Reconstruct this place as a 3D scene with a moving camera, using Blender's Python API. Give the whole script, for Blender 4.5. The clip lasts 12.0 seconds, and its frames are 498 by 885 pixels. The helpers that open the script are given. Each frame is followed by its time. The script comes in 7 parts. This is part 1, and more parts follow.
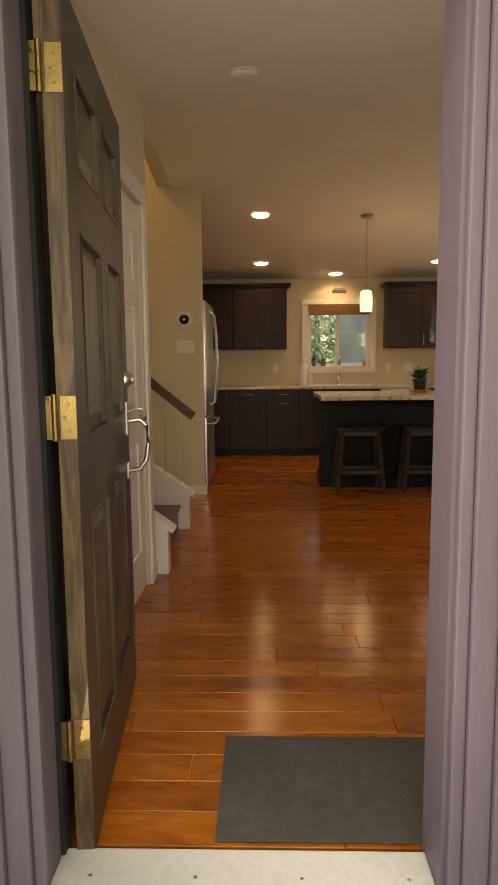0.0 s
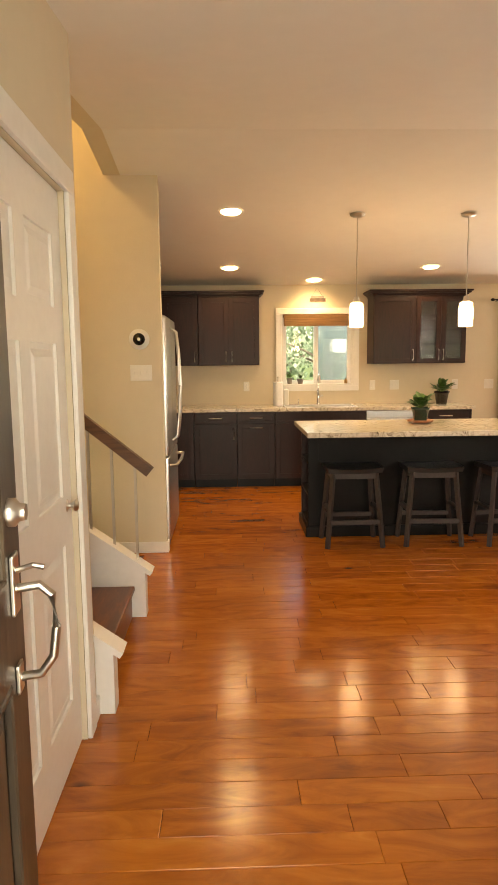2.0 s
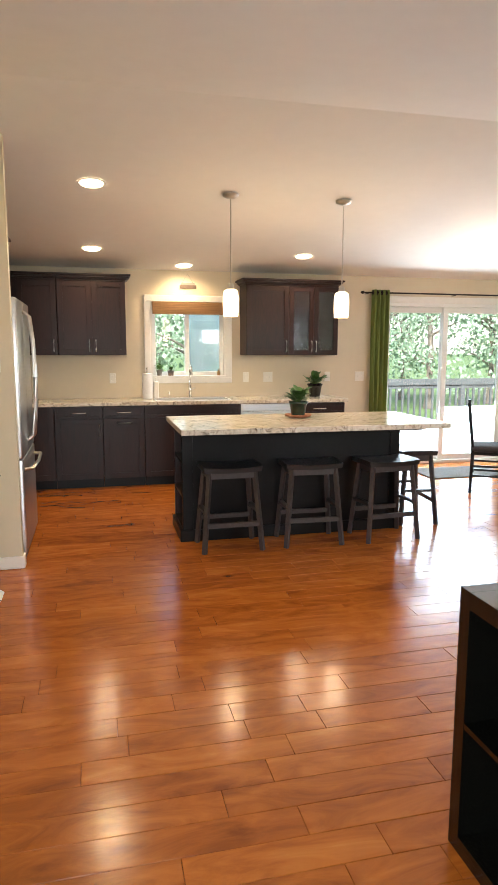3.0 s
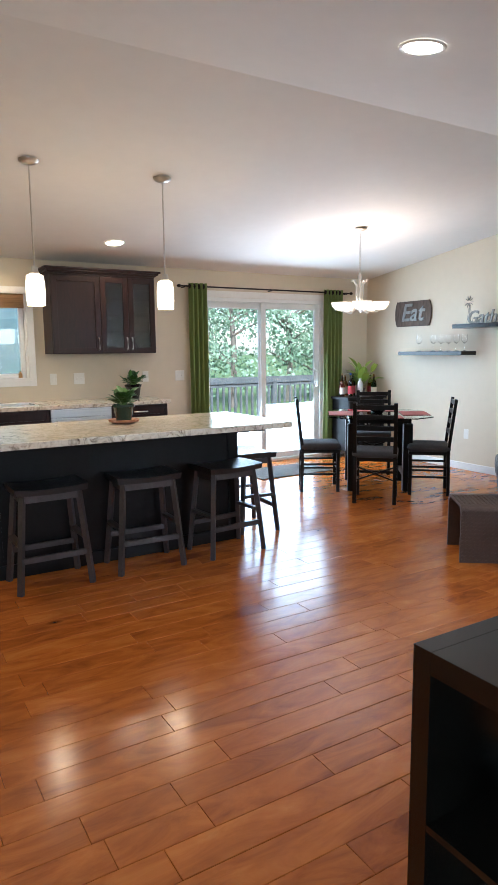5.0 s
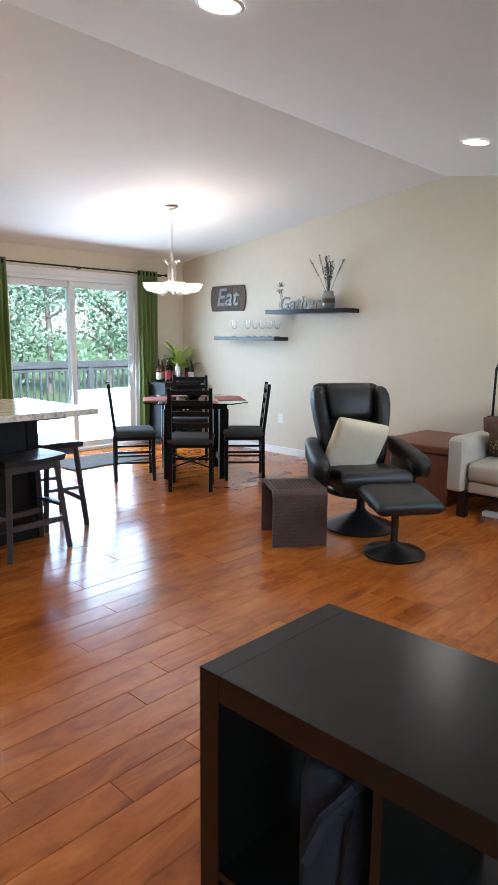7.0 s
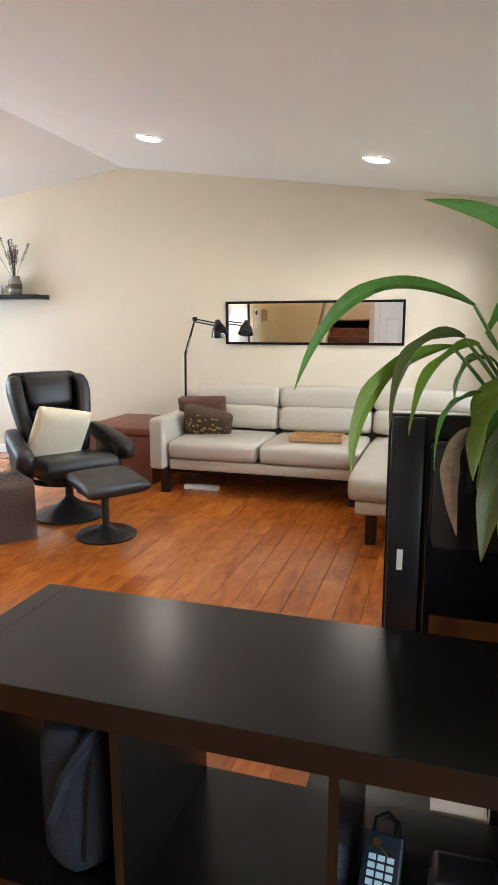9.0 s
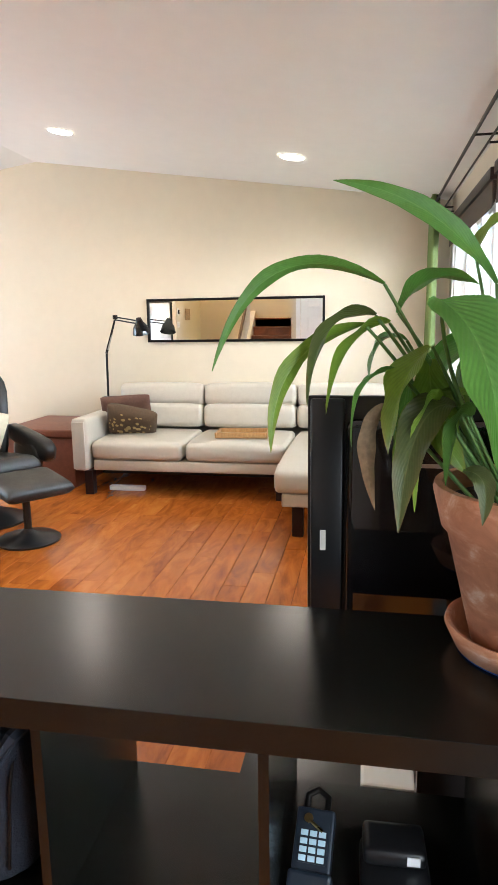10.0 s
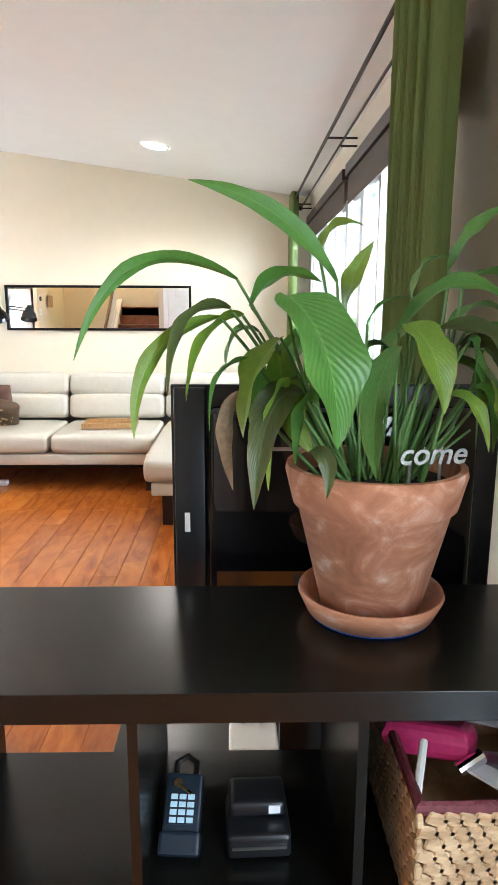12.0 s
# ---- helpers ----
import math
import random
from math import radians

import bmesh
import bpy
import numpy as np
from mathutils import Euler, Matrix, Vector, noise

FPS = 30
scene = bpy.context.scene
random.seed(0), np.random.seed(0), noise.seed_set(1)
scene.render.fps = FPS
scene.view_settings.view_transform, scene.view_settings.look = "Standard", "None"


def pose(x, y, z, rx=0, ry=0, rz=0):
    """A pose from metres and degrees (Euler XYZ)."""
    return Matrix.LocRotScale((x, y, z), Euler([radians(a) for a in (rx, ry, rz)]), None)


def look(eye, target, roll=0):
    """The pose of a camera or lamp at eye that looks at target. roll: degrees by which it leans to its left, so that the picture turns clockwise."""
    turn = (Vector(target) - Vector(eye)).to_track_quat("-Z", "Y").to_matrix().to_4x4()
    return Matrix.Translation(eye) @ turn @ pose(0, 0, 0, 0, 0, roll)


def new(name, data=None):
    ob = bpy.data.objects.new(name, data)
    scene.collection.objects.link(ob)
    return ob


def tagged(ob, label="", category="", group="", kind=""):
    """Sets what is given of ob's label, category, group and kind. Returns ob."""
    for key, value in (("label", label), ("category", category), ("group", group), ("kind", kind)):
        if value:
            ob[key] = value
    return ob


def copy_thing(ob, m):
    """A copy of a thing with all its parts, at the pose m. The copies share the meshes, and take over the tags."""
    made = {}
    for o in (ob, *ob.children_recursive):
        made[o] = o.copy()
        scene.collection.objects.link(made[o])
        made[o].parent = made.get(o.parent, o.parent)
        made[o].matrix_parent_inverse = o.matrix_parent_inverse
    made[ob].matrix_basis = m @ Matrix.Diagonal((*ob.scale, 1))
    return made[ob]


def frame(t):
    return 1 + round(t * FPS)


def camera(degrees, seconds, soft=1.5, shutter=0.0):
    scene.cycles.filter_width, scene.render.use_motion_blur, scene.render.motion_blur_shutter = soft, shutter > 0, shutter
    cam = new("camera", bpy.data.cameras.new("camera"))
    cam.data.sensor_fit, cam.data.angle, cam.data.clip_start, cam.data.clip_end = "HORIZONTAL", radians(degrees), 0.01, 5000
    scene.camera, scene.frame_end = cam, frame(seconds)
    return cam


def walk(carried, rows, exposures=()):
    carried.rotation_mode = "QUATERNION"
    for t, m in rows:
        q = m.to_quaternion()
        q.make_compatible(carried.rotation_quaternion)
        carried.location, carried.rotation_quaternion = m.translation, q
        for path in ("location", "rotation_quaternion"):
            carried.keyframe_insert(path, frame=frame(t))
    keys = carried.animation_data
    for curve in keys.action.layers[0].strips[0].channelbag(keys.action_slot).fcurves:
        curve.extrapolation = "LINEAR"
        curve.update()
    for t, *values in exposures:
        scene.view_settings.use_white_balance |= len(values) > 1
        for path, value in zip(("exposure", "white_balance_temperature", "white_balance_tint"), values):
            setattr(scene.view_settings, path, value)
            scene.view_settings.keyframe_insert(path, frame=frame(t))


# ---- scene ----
cam = camera(42.5, 12.0)
PATH = [
    (0, (0.473, 2.307, 1.219), (0.418, 4.29, 0.97), -0.5),
    (0.5, (0.384, 2.498, 1.363), (0.329, 4.476, 1.078), -0.5),
    (1, (0.367, 2.725, 1.438), (0.333, 4.707, 1.173), -0.8),
    (1.5, (0.393, 3.09, 1.458), (0.364, 5.071, 1.188), -0.5),
    (2, (0.388, 3.392, 1.443), (0.448, 5.375, 1.189), -0.6),
    (2.5, (0.383, 3.633, 1.441), (0.675, 5.592, 1.165), -0.3),
    (2.7, (0.406, 3.703, 1.445), (0.785, 5.646, 1.164), -0.0),
    (4.3, (0.412, 4.212, 1.407), (1.081, 6.076, 1.126), -1.0),
    (4.5, (0.401, 4.309, 1.401), (1.164, 6.137, 1.123), -0.8),
    (5, (0.446, 4.412, 1.398), (1.462, 6.111, 1.116), -0.6),
    (5.5, (0.54, 4.499, 1.392), (1.659, 6.129, 1.09), -0.3),
    (6, (0.621, 4.545, 1.373), (1.795, 6.129, 1.041), -0.2),
    (6.5, (0.658, 4.538, 1.37), (1.914, 6.058, 1.034), -0.0),
    (7, (0.674, 4.531, 1.37), (2.106, 5.889, 1.045), 0.5),
    (7.5, (0.643, 4.552, 1.375), (2.262, 5.682, 1.052), 0.4),
    (7.7, (0.611, 4.531, 1.386), (2.29, 5.568, 1.062), 0.6),
    (9.3, (0.579, 4.479, 1.363), (2.479, 4.987, 0.999), -0.6),
    (9.5, (0.585, 4.481, 1.351), (2.495, 4.95, 0.99), -0.9),
    (10, (0.584, 4.467, 1.341), (2.518, 4.823, 0.979), -0.8),
    (10.5, (0.562, 4.46, 1.341), (2.514, 4.688, 0.968), -0.4),
    (11, (0.532, 4.445, 1.349), (2.492, 4.541, 0.963), 0.3),
    (11.5, (0.52, 4.435, 1.347), (2.482, 4.416, 0.955), 0.7),
    (12, (0.525, 4.445, 1.345), (2.485, 4.402, 0.95), 0.2),
]
EXPOSURES = [(0.0, 0.0, 9500, 12), (0.5, 0.05, 9600, 12), (1.0, 0.2, 10500, 12), (1.5, 1.0, 10400, 11), (2.0, 1.38, 9400, 12), (2.7, 1.55, 7000, 9), (4.5, 1.1, 5600, 6),
             (5.5, 1.1, 5300, 6), (7.5, 1.15, 5400, 6), (9.5, 1.95, 5900, 8), (12.0, 2.45, 5550, 6)]
walk(cam, [(t, look(eye, target, roll)) for t, eye, target, roll in PATH], EXPOSURES)

# ---- light ----
world = bpy.data.worlds.new("world")
scene.world = world
world.use_nodes = True
wn = world.node_tree.nodes
sky = wn.new("ShaderNodeTexSky")
sky.sky_type, sky.sun_disc = "NISHITA", False
sky.sun_elevation, sky.sun_rotation = radians(47), radians(208)
world.node_tree.links.new(sky.outputs[0], wn["Background"].inputs[0])
wn["Background"].inputs[1].default_value = 0.15
sun = new("sun", bpy.data.lights.new("sun", "SUN"))
sun.data.energy, sun.data.angle, sun.data.color = 5.0, radians(3), (1.0, 0.96, 0.9)
sun.matrix_world = look((-4, -7.5, 9.2), (0.0, 0.0, 0.0))


def window_light(name, x, y, z, w, h, aim, power, tint):
    d = bpy.data.lights.new(name, "AREA")
    d.shape, d.size, d.size_y, d.energy, d.color = "RECTANGLE", w, h, power, tint
    ob = new(name, d)
    ob.matrix_world = look((x, y, z), aim)
    return ob


window_light("skylight_slider", 4.775, 11.185, 1.0, 1.62, 1.9, (4.775, 9.0, 0.5), 42, (0.74, 0.88, 1.0))
window_light("skylight_kitchen", 1.46, 12.2, 2.8, 1.2, 0.8, (1.46, 10.2, 0.9), 30, (0.80, 0.92, 1.0))
window_light("skylight_south", 4.2, 1.6, 2.2, 2.6, 1.2, (4.2, 5.6, 0.6), 62, (0.88, 0.94, 1.0))
window_light("skylight_door", 0.5, 0.7, 1.7, 2.2, 2.0, (0.6, 5.2, 1.1), 50, (0.90, 0.95, 1.0))
# Fill lamp added in the open doorway to brighten the plant and bookcase.
window_light("skylight_entry", 0.42, 3.60, 1.15, 0.85, 1.7, (1.35, 5.0, 0.95), 8, (0.92, 0.95, 1.0))

CEIL_WALL, CEIL_RIDGE = 2.335, 2.84
XW, XE, YS, YN, YR = -0.175, 6.4, 3.79, 11.2, 7.5
WARM = (1.0, 0.70, 0.40)


def ceil_z(y):
    if y > YR:
        return CEIL_RIDGE - (y - YR) * (CEIL_RIDGE - CEIL_WALL) / (YN - YR)
    return CEIL_RIDGE - (YR - y) * (CEIL_RIDGE - CEIL_WALL) / (YR - YS)


CANS = [(0.425, 8.84, 1.0), (0.415, 10.47, 1.0), (1.39, 10.98, 1.0), (2.60, 10.47, 1.0),
        (2.68, 6.62, 0.85), (5.19, 6.66, 0.85), (5.37, 5.01, 0.85)]
for cx, cy, k in CANS:
    d = bpy.data.lights.new("can_glow", "SPOT")
    d.energy, d.color, d.shadow_soft_size = 11 * k, WARM if cy > 8 else (1.0, 0.82, 0.66), 0.06
    d.spot_size, d.spot_blend = radians(150), 0.6
    new("can_glow", d).matrix_world = pose(cx, cy, ceil_z(cy) - 0.03)
stair_lamp = new("stairwell_glow", bpy.data.lights.new("stairwell_glow", "POINT"))
stair_lamp.data.energy, stair_lamp.data.color, stair_lamp.data.shadow_soft_size = 16, (1.0, 0.72, 0.36), 0.1
stair_lamp.location = (-1.3, 6.9, 3.7)
PENDANTS = [(1.48, 8.9), (2.42, 8.9)]
for px, py in PENDANTS:
    d = bpy.data.lights.new("pendant_glow", "POINT")
    d.energy, d.color, d.shadow_soft_size = 3.3, WARM, 0.05
    new("pendant_glow", d).location = (px, py, 1.62)
CHAND = (4.73, 9.41)
for a in range(5):
    d = bpy.data.lights.new("chandelier_glow", "POINT")
    d.energy, d.color, d.shadow_soft_size = 1.7, (1.0, 0.78, 0.64), 0.05
    ang = radians(72 * a + 20)
    new("chandelier_glow", d).location = (CHAND[0] + 0.20 * math.cos(ang), CHAND[1] + 0.20 * math.sin(ang), 1.83)

# ---- materials ----
def mat(name, color, rough=0.5, metal=0.0, noise_scale=0.0, noise_amt=0.0, bump=0.0, bump_scale=0.0, coat=0.0,
        stretch=(1, 1, 1), rand=0.0, emit=0.0, spec=0.5, rough_var=0.0):
    """Two scales of variation on a plain surface, with fine relief."""
    m = bpy.data.materials.new(name)
    m.use_nodes = True
    nt = m.node_tree
    N, L = nt.nodes, nt.links
    b = N["Principled BSDF"]
    b.inputs["Base Color"].default_value = (*color, 1)
    b.inputs["Roughness"].default_value = rough
    b.inputs["Metallic"].default_value = metal
    b.inputs["Coat Weight"].default_value = coat
    b.inputs["Specular IOR Level"].default_value = spec
    if emit:
        b.inputs["Emission Color"].default_value = (*color, 1)
        b.inputs["Emission Strength"].default_value = emit
    tc = N.new("ShaderNodeTexCoord")
    mp = N.new("ShaderNodeMapping")
    mp.inputs["Scale"].default_value = stretch
    L.new(tc.outputs["Object"], mp.inputs[0])
    col = None
    if noise_amt:
        n1 = N.new("ShaderNodeTexNoise")
        n1.inputs["Scale"].default_value = noise_scale
        n1.inputs["Detail"].default_value = 8
        L.new(mp.outputs[0], n1.inputs["Vector"])
        n2 = N.new("ShaderNodeTexNoise")
        n2.inputs["Scale"].default_value = noise_scale * 9
        n2.inputs["Detail"].default_value = 4
        L.new(mp.outputs[0], n2.inputs["Vector"])
        add = N.new("ShaderNodeMath")
        add.operation = "ADD"
        L.new(n1.outputs[0], add.inputs[0])
        L.new(n2.outputs[0], add.inputs[1])
        if rand:
            oi = N.new("ShaderNodeObjectInfo")
            mul = N.new("ShaderNodeMath")
            mul.operation = "MULTIPLY_ADD"
            mul.inputs[1].default_value = rand
            L.new(oi.outputs["Random"], mul.inputs[0])
            L.new(add.outputs[0], mul.inputs[2])
            add = mul
        mr = N.new("ShaderNodeMapRange")
        mr.inputs["From Min"].default_value = 0.65
        mr.inputs["From Max"].default_value = 1.35 + rand
        mr.inputs["To Min"].default_value = 1 - noise_amt
        mr.inputs["To Max"].default_value = 1 + noise_amt
        L.new(add.outputs[0], mr.inputs[0])
        mx = N.new("ShaderNodeVectorMath")
        mx.operation = "SCALE"
        mx.inputs[0].default_value = color
        L.new(mr.outputs[0], mx.inputs["Scale"])
        L.new(mx.outputs[0], b.inputs["Base Color"])
        if rough_var:
            rr = N.new("ShaderNodeMapRange")
            rr.inputs["From Min"].default_value = 0.3
            rr.inputs["From Max"].default_value = 0.7
            rr.inputs["To Min"].default_value = rough - rough_var
            rr.inputs["To Max"].default_value = rough + rough_var
            L.new(n1.outputs[0], rr.inputs[0])
            L.new(rr.outputs[0], b.inputs["Roughness"])
    if bump:
        n3 = N.new("ShaderNodeTexNoise")
        n3.inputs["Scale"].default_value = bump_scale
        n3.inputs["Detail"].default_value = 5
        L.new(mp.outputs[0], n3.inputs["Vector"])
        bp = N.new("ShaderNodeBump")
        bp.inputs["Strength"].default_value = bump
        bp.inputs["Distance"].default_value = 0.01
        L.new(n3.outputs[0], bp.inputs["Height"])
        L.new(bp.outputs[0], b.inputs["Normal"])
    return m


def ramp_mat(name, stops, rough, scale, stretch, bump=0.1, coat=0.0, rand=0.6, distort=1.5, rough_var=0.08, metal=0.0, knots=False, spec=0.5, scrape=0.0):
    """Colour ramp over stretched noise: wood, stone, leather."""
    m = bpy.data.materials.new(name)
    m.use_nodes = True
    nt = m.node_tree
    N, L = nt.nodes, nt.links
    b = N["Principled BSDF"]
    tc, mp = N.new("ShaderNodeTexCoord"), N.new("ShaderNodeMapping")
    src = N.new("ShaderNodeObjectInfo").outputs["Random"]
    mp.inputs["Scale"].default_value = stretch
    L.new(tc.outputs["Object"], mp.inputs[0])
    off = N.new("ShaderNodeVectorMath")
    off.operation = "MULTIPLY_ADD"
    off.inputs[1].default_value = (17.3, 31.7, 11.1)
    L.new(src, off.inputs[0])
    L.new(mp.outputs[0], off.inputs[2])
    n = N.new("ShaderNodeTexNoise")
    n.inputs["Scale"].default_value, n.inputs["Detail"].default_value = scale, 9
    n.inputs["Roughness"].default_value, n.inputs["Distortion"].default_value = 0.62, distort
    L.new(off.outputs[0], n.inputs["Vector"])
    ad = N.new("ShaderNodeMath")
    ad.operation = "MULTIPLY_ADD"
    ad.inputs[1].default_value = rand * 0.5
    L.new(src, ad.inputs[0])
    L.new(n.outputs[0], ad.inputs[2])
    sb = N.new("ShaderNodeMath")
    sb.operation = "SUBTRACT"
    sb.inputs[1].default_value = rand * 0.25
    L.new(ad.outputs[0], sb.inputs[0])
    r = N.new("ShaderNodeValToRGB")
    el = r.color_ramp.elements
    while len(el) < len(stops):
        el.new(0.5)
    for e, (p, c) in zip(el, stops):
        e.position, e.color = p, (*c, 1)
    L.new(sb.outputs[0], r.inputs[0])
    out = r.outputs[0]
    if knots:
        v = N.new("ShaderNodeTexVoronoi")
        v.inputs["Scale"].default_value = 2.6
        kp = N.new("ShaderNodeMapping")
        kp.inputs["Scale"].default_value = (0.55, 1.0, 1.0)
        L.new(tc.outputs["Object"], kp.inputs[0])
        ka = N.new("ShaderNodeVectorMath")
        ka.operation = "MULTIPLY_ADD"
        ka.inputs[1].default_value = (9.3, 5.7, 0)
        L.new(src, ka.inputs[0])
        L.new(kp.outputs[0], ka.inputs[2])
        L.new(ka.outputs[0], v.inputs["Vector"])
        kr = N.new("ShaderNodeMapRange")
        kr.inputs["From Min"].default_value, kr.inputs["From Max"].default_value = 0.015, 0.075
        kr.inputs["To Min"].default_value = 0.22
        L.new(v.outputs["Distance"], kr.inputs[0])
        km = N.new("ShaderNodeVectorMath")
        km.operation = "SCALE"
        L.new(out, km.inputs[0])
        L.new(kr.outputs[0], km.inputs["Scale"])
        out = km.outputs[0]
    L.new(out, b.inputs["Base Color"])
    rr = N.new("ShaderNodeMapRange")
    rr.inputs["To Min"].default_value, rr.inputs["To Max"].default_value = rough - rough_var, rough + rough_var
    L.new(n.outputs[0], rr.inputs[0])
    L.new(rr.outputs[0], b.inputs["Roughness"])
    b.inputs["Coat Weight"].default_value, b.inputs["Metallic"].default_value = coat, metal
    b.inputs["Coat Roughness"].default_value = 0.1
    b.inputs["Specular IOR Level"].default_value = spec
    bp = N.new("ShaderNodeBump")
    bp.inputs["Strength"].default_value, bp.inputs["Distance"].default_value = bump, 0.006
    L.new(n.outputs[0], bp.inputs["Height"])
    if scrape:
        sn, sm_ = N.new("ShaderNodeTexNoise"), N.new("ShaderNodeMapping")
        sm_.inputs["Scale"].default_value = (0.7, 4.0, 1.0)
        sn.inputs["Scale"].default_value, sn.inputs["Detail"].default_value = 5.0, 1.0
        L.new(off.outputs[0], sm_.inputs[0])
        L.new(sm_.outputs[0], sn.inputs["Vector"])
        L.new(sn.outputs[0], bp.inputs["Height"])
        bp.inputs["Strength"].default_value, bp.inputs["Distance"].default_value = scrape, 0.003
    L.new(bp.outputs[0], b.inputs["Normal"])
    return m


def glass_mat(name, tint=(1, 1, 1), rough=0.0):
    m = bpy.data.materials.new(name)
    m.use_nodes = True
    b = m.node_tree.nodes["Principled BSDF"]
    b.inputs["Base Color"].default_value = (*tint, 1)
    b.inputs["Transmission Weight"].default_value = 1.0
    b.inputs["Roughness"].default_value = rough
    b.inputs["IOR"].default_value = 1.45
    return m


def screen_mat(name, color, cover):
    """A fine mesh too dense to see its wires: part cloth, part open."""
    m = mat(name, color, 0.8, noise_scale=60, noise_amt=0.1)
    N, L = m.node_tree.nodes, m.node_tree.links
    mx = N.new("ShaderNodeMixShader")
    mx.inputs[0].default_value = cover
    L.new(N.new("ShaderNodeBsdfTransparent").outputs[0], mx.inputs[1])
    tr, half = N.new("ShaderNodeBsdfTranslucent"), N.new("ShaderNodeMixShader")
    tr.inputs[0].default_value = (*color, 1)
    L.new(N["Principled BSDF"].outputs[0], half.inputs[1])
    L.new(tr.outputs[0], half.inputs[2])
    L.new(half.outputs[0], mx.inputs[2])
    L.new(mx.outputs[0], N["Material Output"].inputs[0])
    return m


def leaf_mat(name, body, vein, edge):
    """A leaf blade: pale midrib and side veins, tinted margin, light passing through."""
    m = mat(name, body, 0.34, noise_scale=14, noise_amt=0.28, rand=0.5)
    N, L = m.node_tree.nodes, m.node_tree.links
    b = N["Principled BSDF"]

    def calc(op, a, c=None, add=None):
        q = N.new("ShaderNodeMath")
        q.operation = op
        for i, v in enumerate((a, c, add)):
            if v is None:
                continue
            if isinstance(v, (int, float)):
                q.inputs[i].default_value = v
            else:
                L.new(v, q.inputs[i])
        return q.outputs[0]

    def blend(fac, a, c):
        q = N.new("ShaderNodeMix")
        q.data_type = "RGBA"
        L.new(fac, q.inputs[0])
        L.new(a, q.inputs[6])
        q.inputs[7].default_value = (*c, 1)
        return q.outputs[2]
    sep = N.new("ShaderNodeSeparateXYZ")
    L.new(N.new("ShaderNodeTexCoord").outputs["UV"], sep.inputs[0])
    off = calc("MULTIPLY", calc("ABSOLUTE", calc("SUBTRACT", sep.outputs[0], 0.5)), 2.0)
    side = calc("SINE", calc("MULTIPLY", calc("MULTIPLY_ADD", off, -0.32, sep.outputs[1]), 100.0))
    side_v = calc("MULTIPLY", calc("POWER", calc("MULTIPLY_ADD", side, 0.5, 0.5), 4.0), 0.20)
    rib = calc("SUBTRACT", 1.0, calc("MINIMUM", calc("MULTIPLY", off, 14.0), 1.0))
    spots = N.new("ShaderNodeTexNoise")
    spots.inputs["Scale"].default_value = 16
    margin = calc("MULTIPLY", calc("POWER", calc("MULTIPLY", off, sep.outputs[1]), 3.0), calc("MULTIPLY", spots.outputs[0], 1.6))
    base = b.inputs["Base Color"].links[0].from_socket
    col = blend(calc("MAXIMUM", side_v, calc("MULTIPLY", rib, 0.7)), base, vein)
    col = blend(calc("MINIMUM", margin, 1.0), col, edge)
    L.new(col, b.inputs["Base Color"])
    bp = N.new("ShaderNodeBump")
    bp.inputs["Strength"].default_value, bp.inputs["Distance"].default_value = 0.16, 0.002
    L.new(calc("SUBTRACT", side, calc("MULTIPLY", rib, 2.0)), bp.inputs["Height"])
    L.new(bp.outputs[0], b.inputs["Normal"])
    tr = N.new("ShaderNodeBsdfTranslucent")
    L.new(col, tr.inputs[0])
    mx = N.new("ShaderNodeMixShader")
    mx.inputs[0].default_value = 0.28
    L.new(b.outputs[0], mx.inputs[1])
    L.new(tr.outputs[0], mx.inputs[2])
    L.new(mx.outputs[0], N["Material Output"].inputs[0])
    return m


def through_mat(name, color, *rest, share=0.35, **more):
    """A cloth through which part of the light passes."""
    m = mat(name, color, *rest, **more)
    N, L = m.node_tree.nodes, m.node_tree.links
    tr, mx = N.new("ShaderNodeBsdfTranslucent"), N.new("ShaderNodeMixShader")
    tr.inputs[0].default_value = (*color, 1)
    mx.inputs[0].default_value = share
    L.new(N["Principled BSDF"].outputs[0], mx.inputs[1])
    L.new(tr.outputs[0], mx.inputs[2])
    L.new(mx.outputs[0], N["Material Output"].inputs[0])
    return m


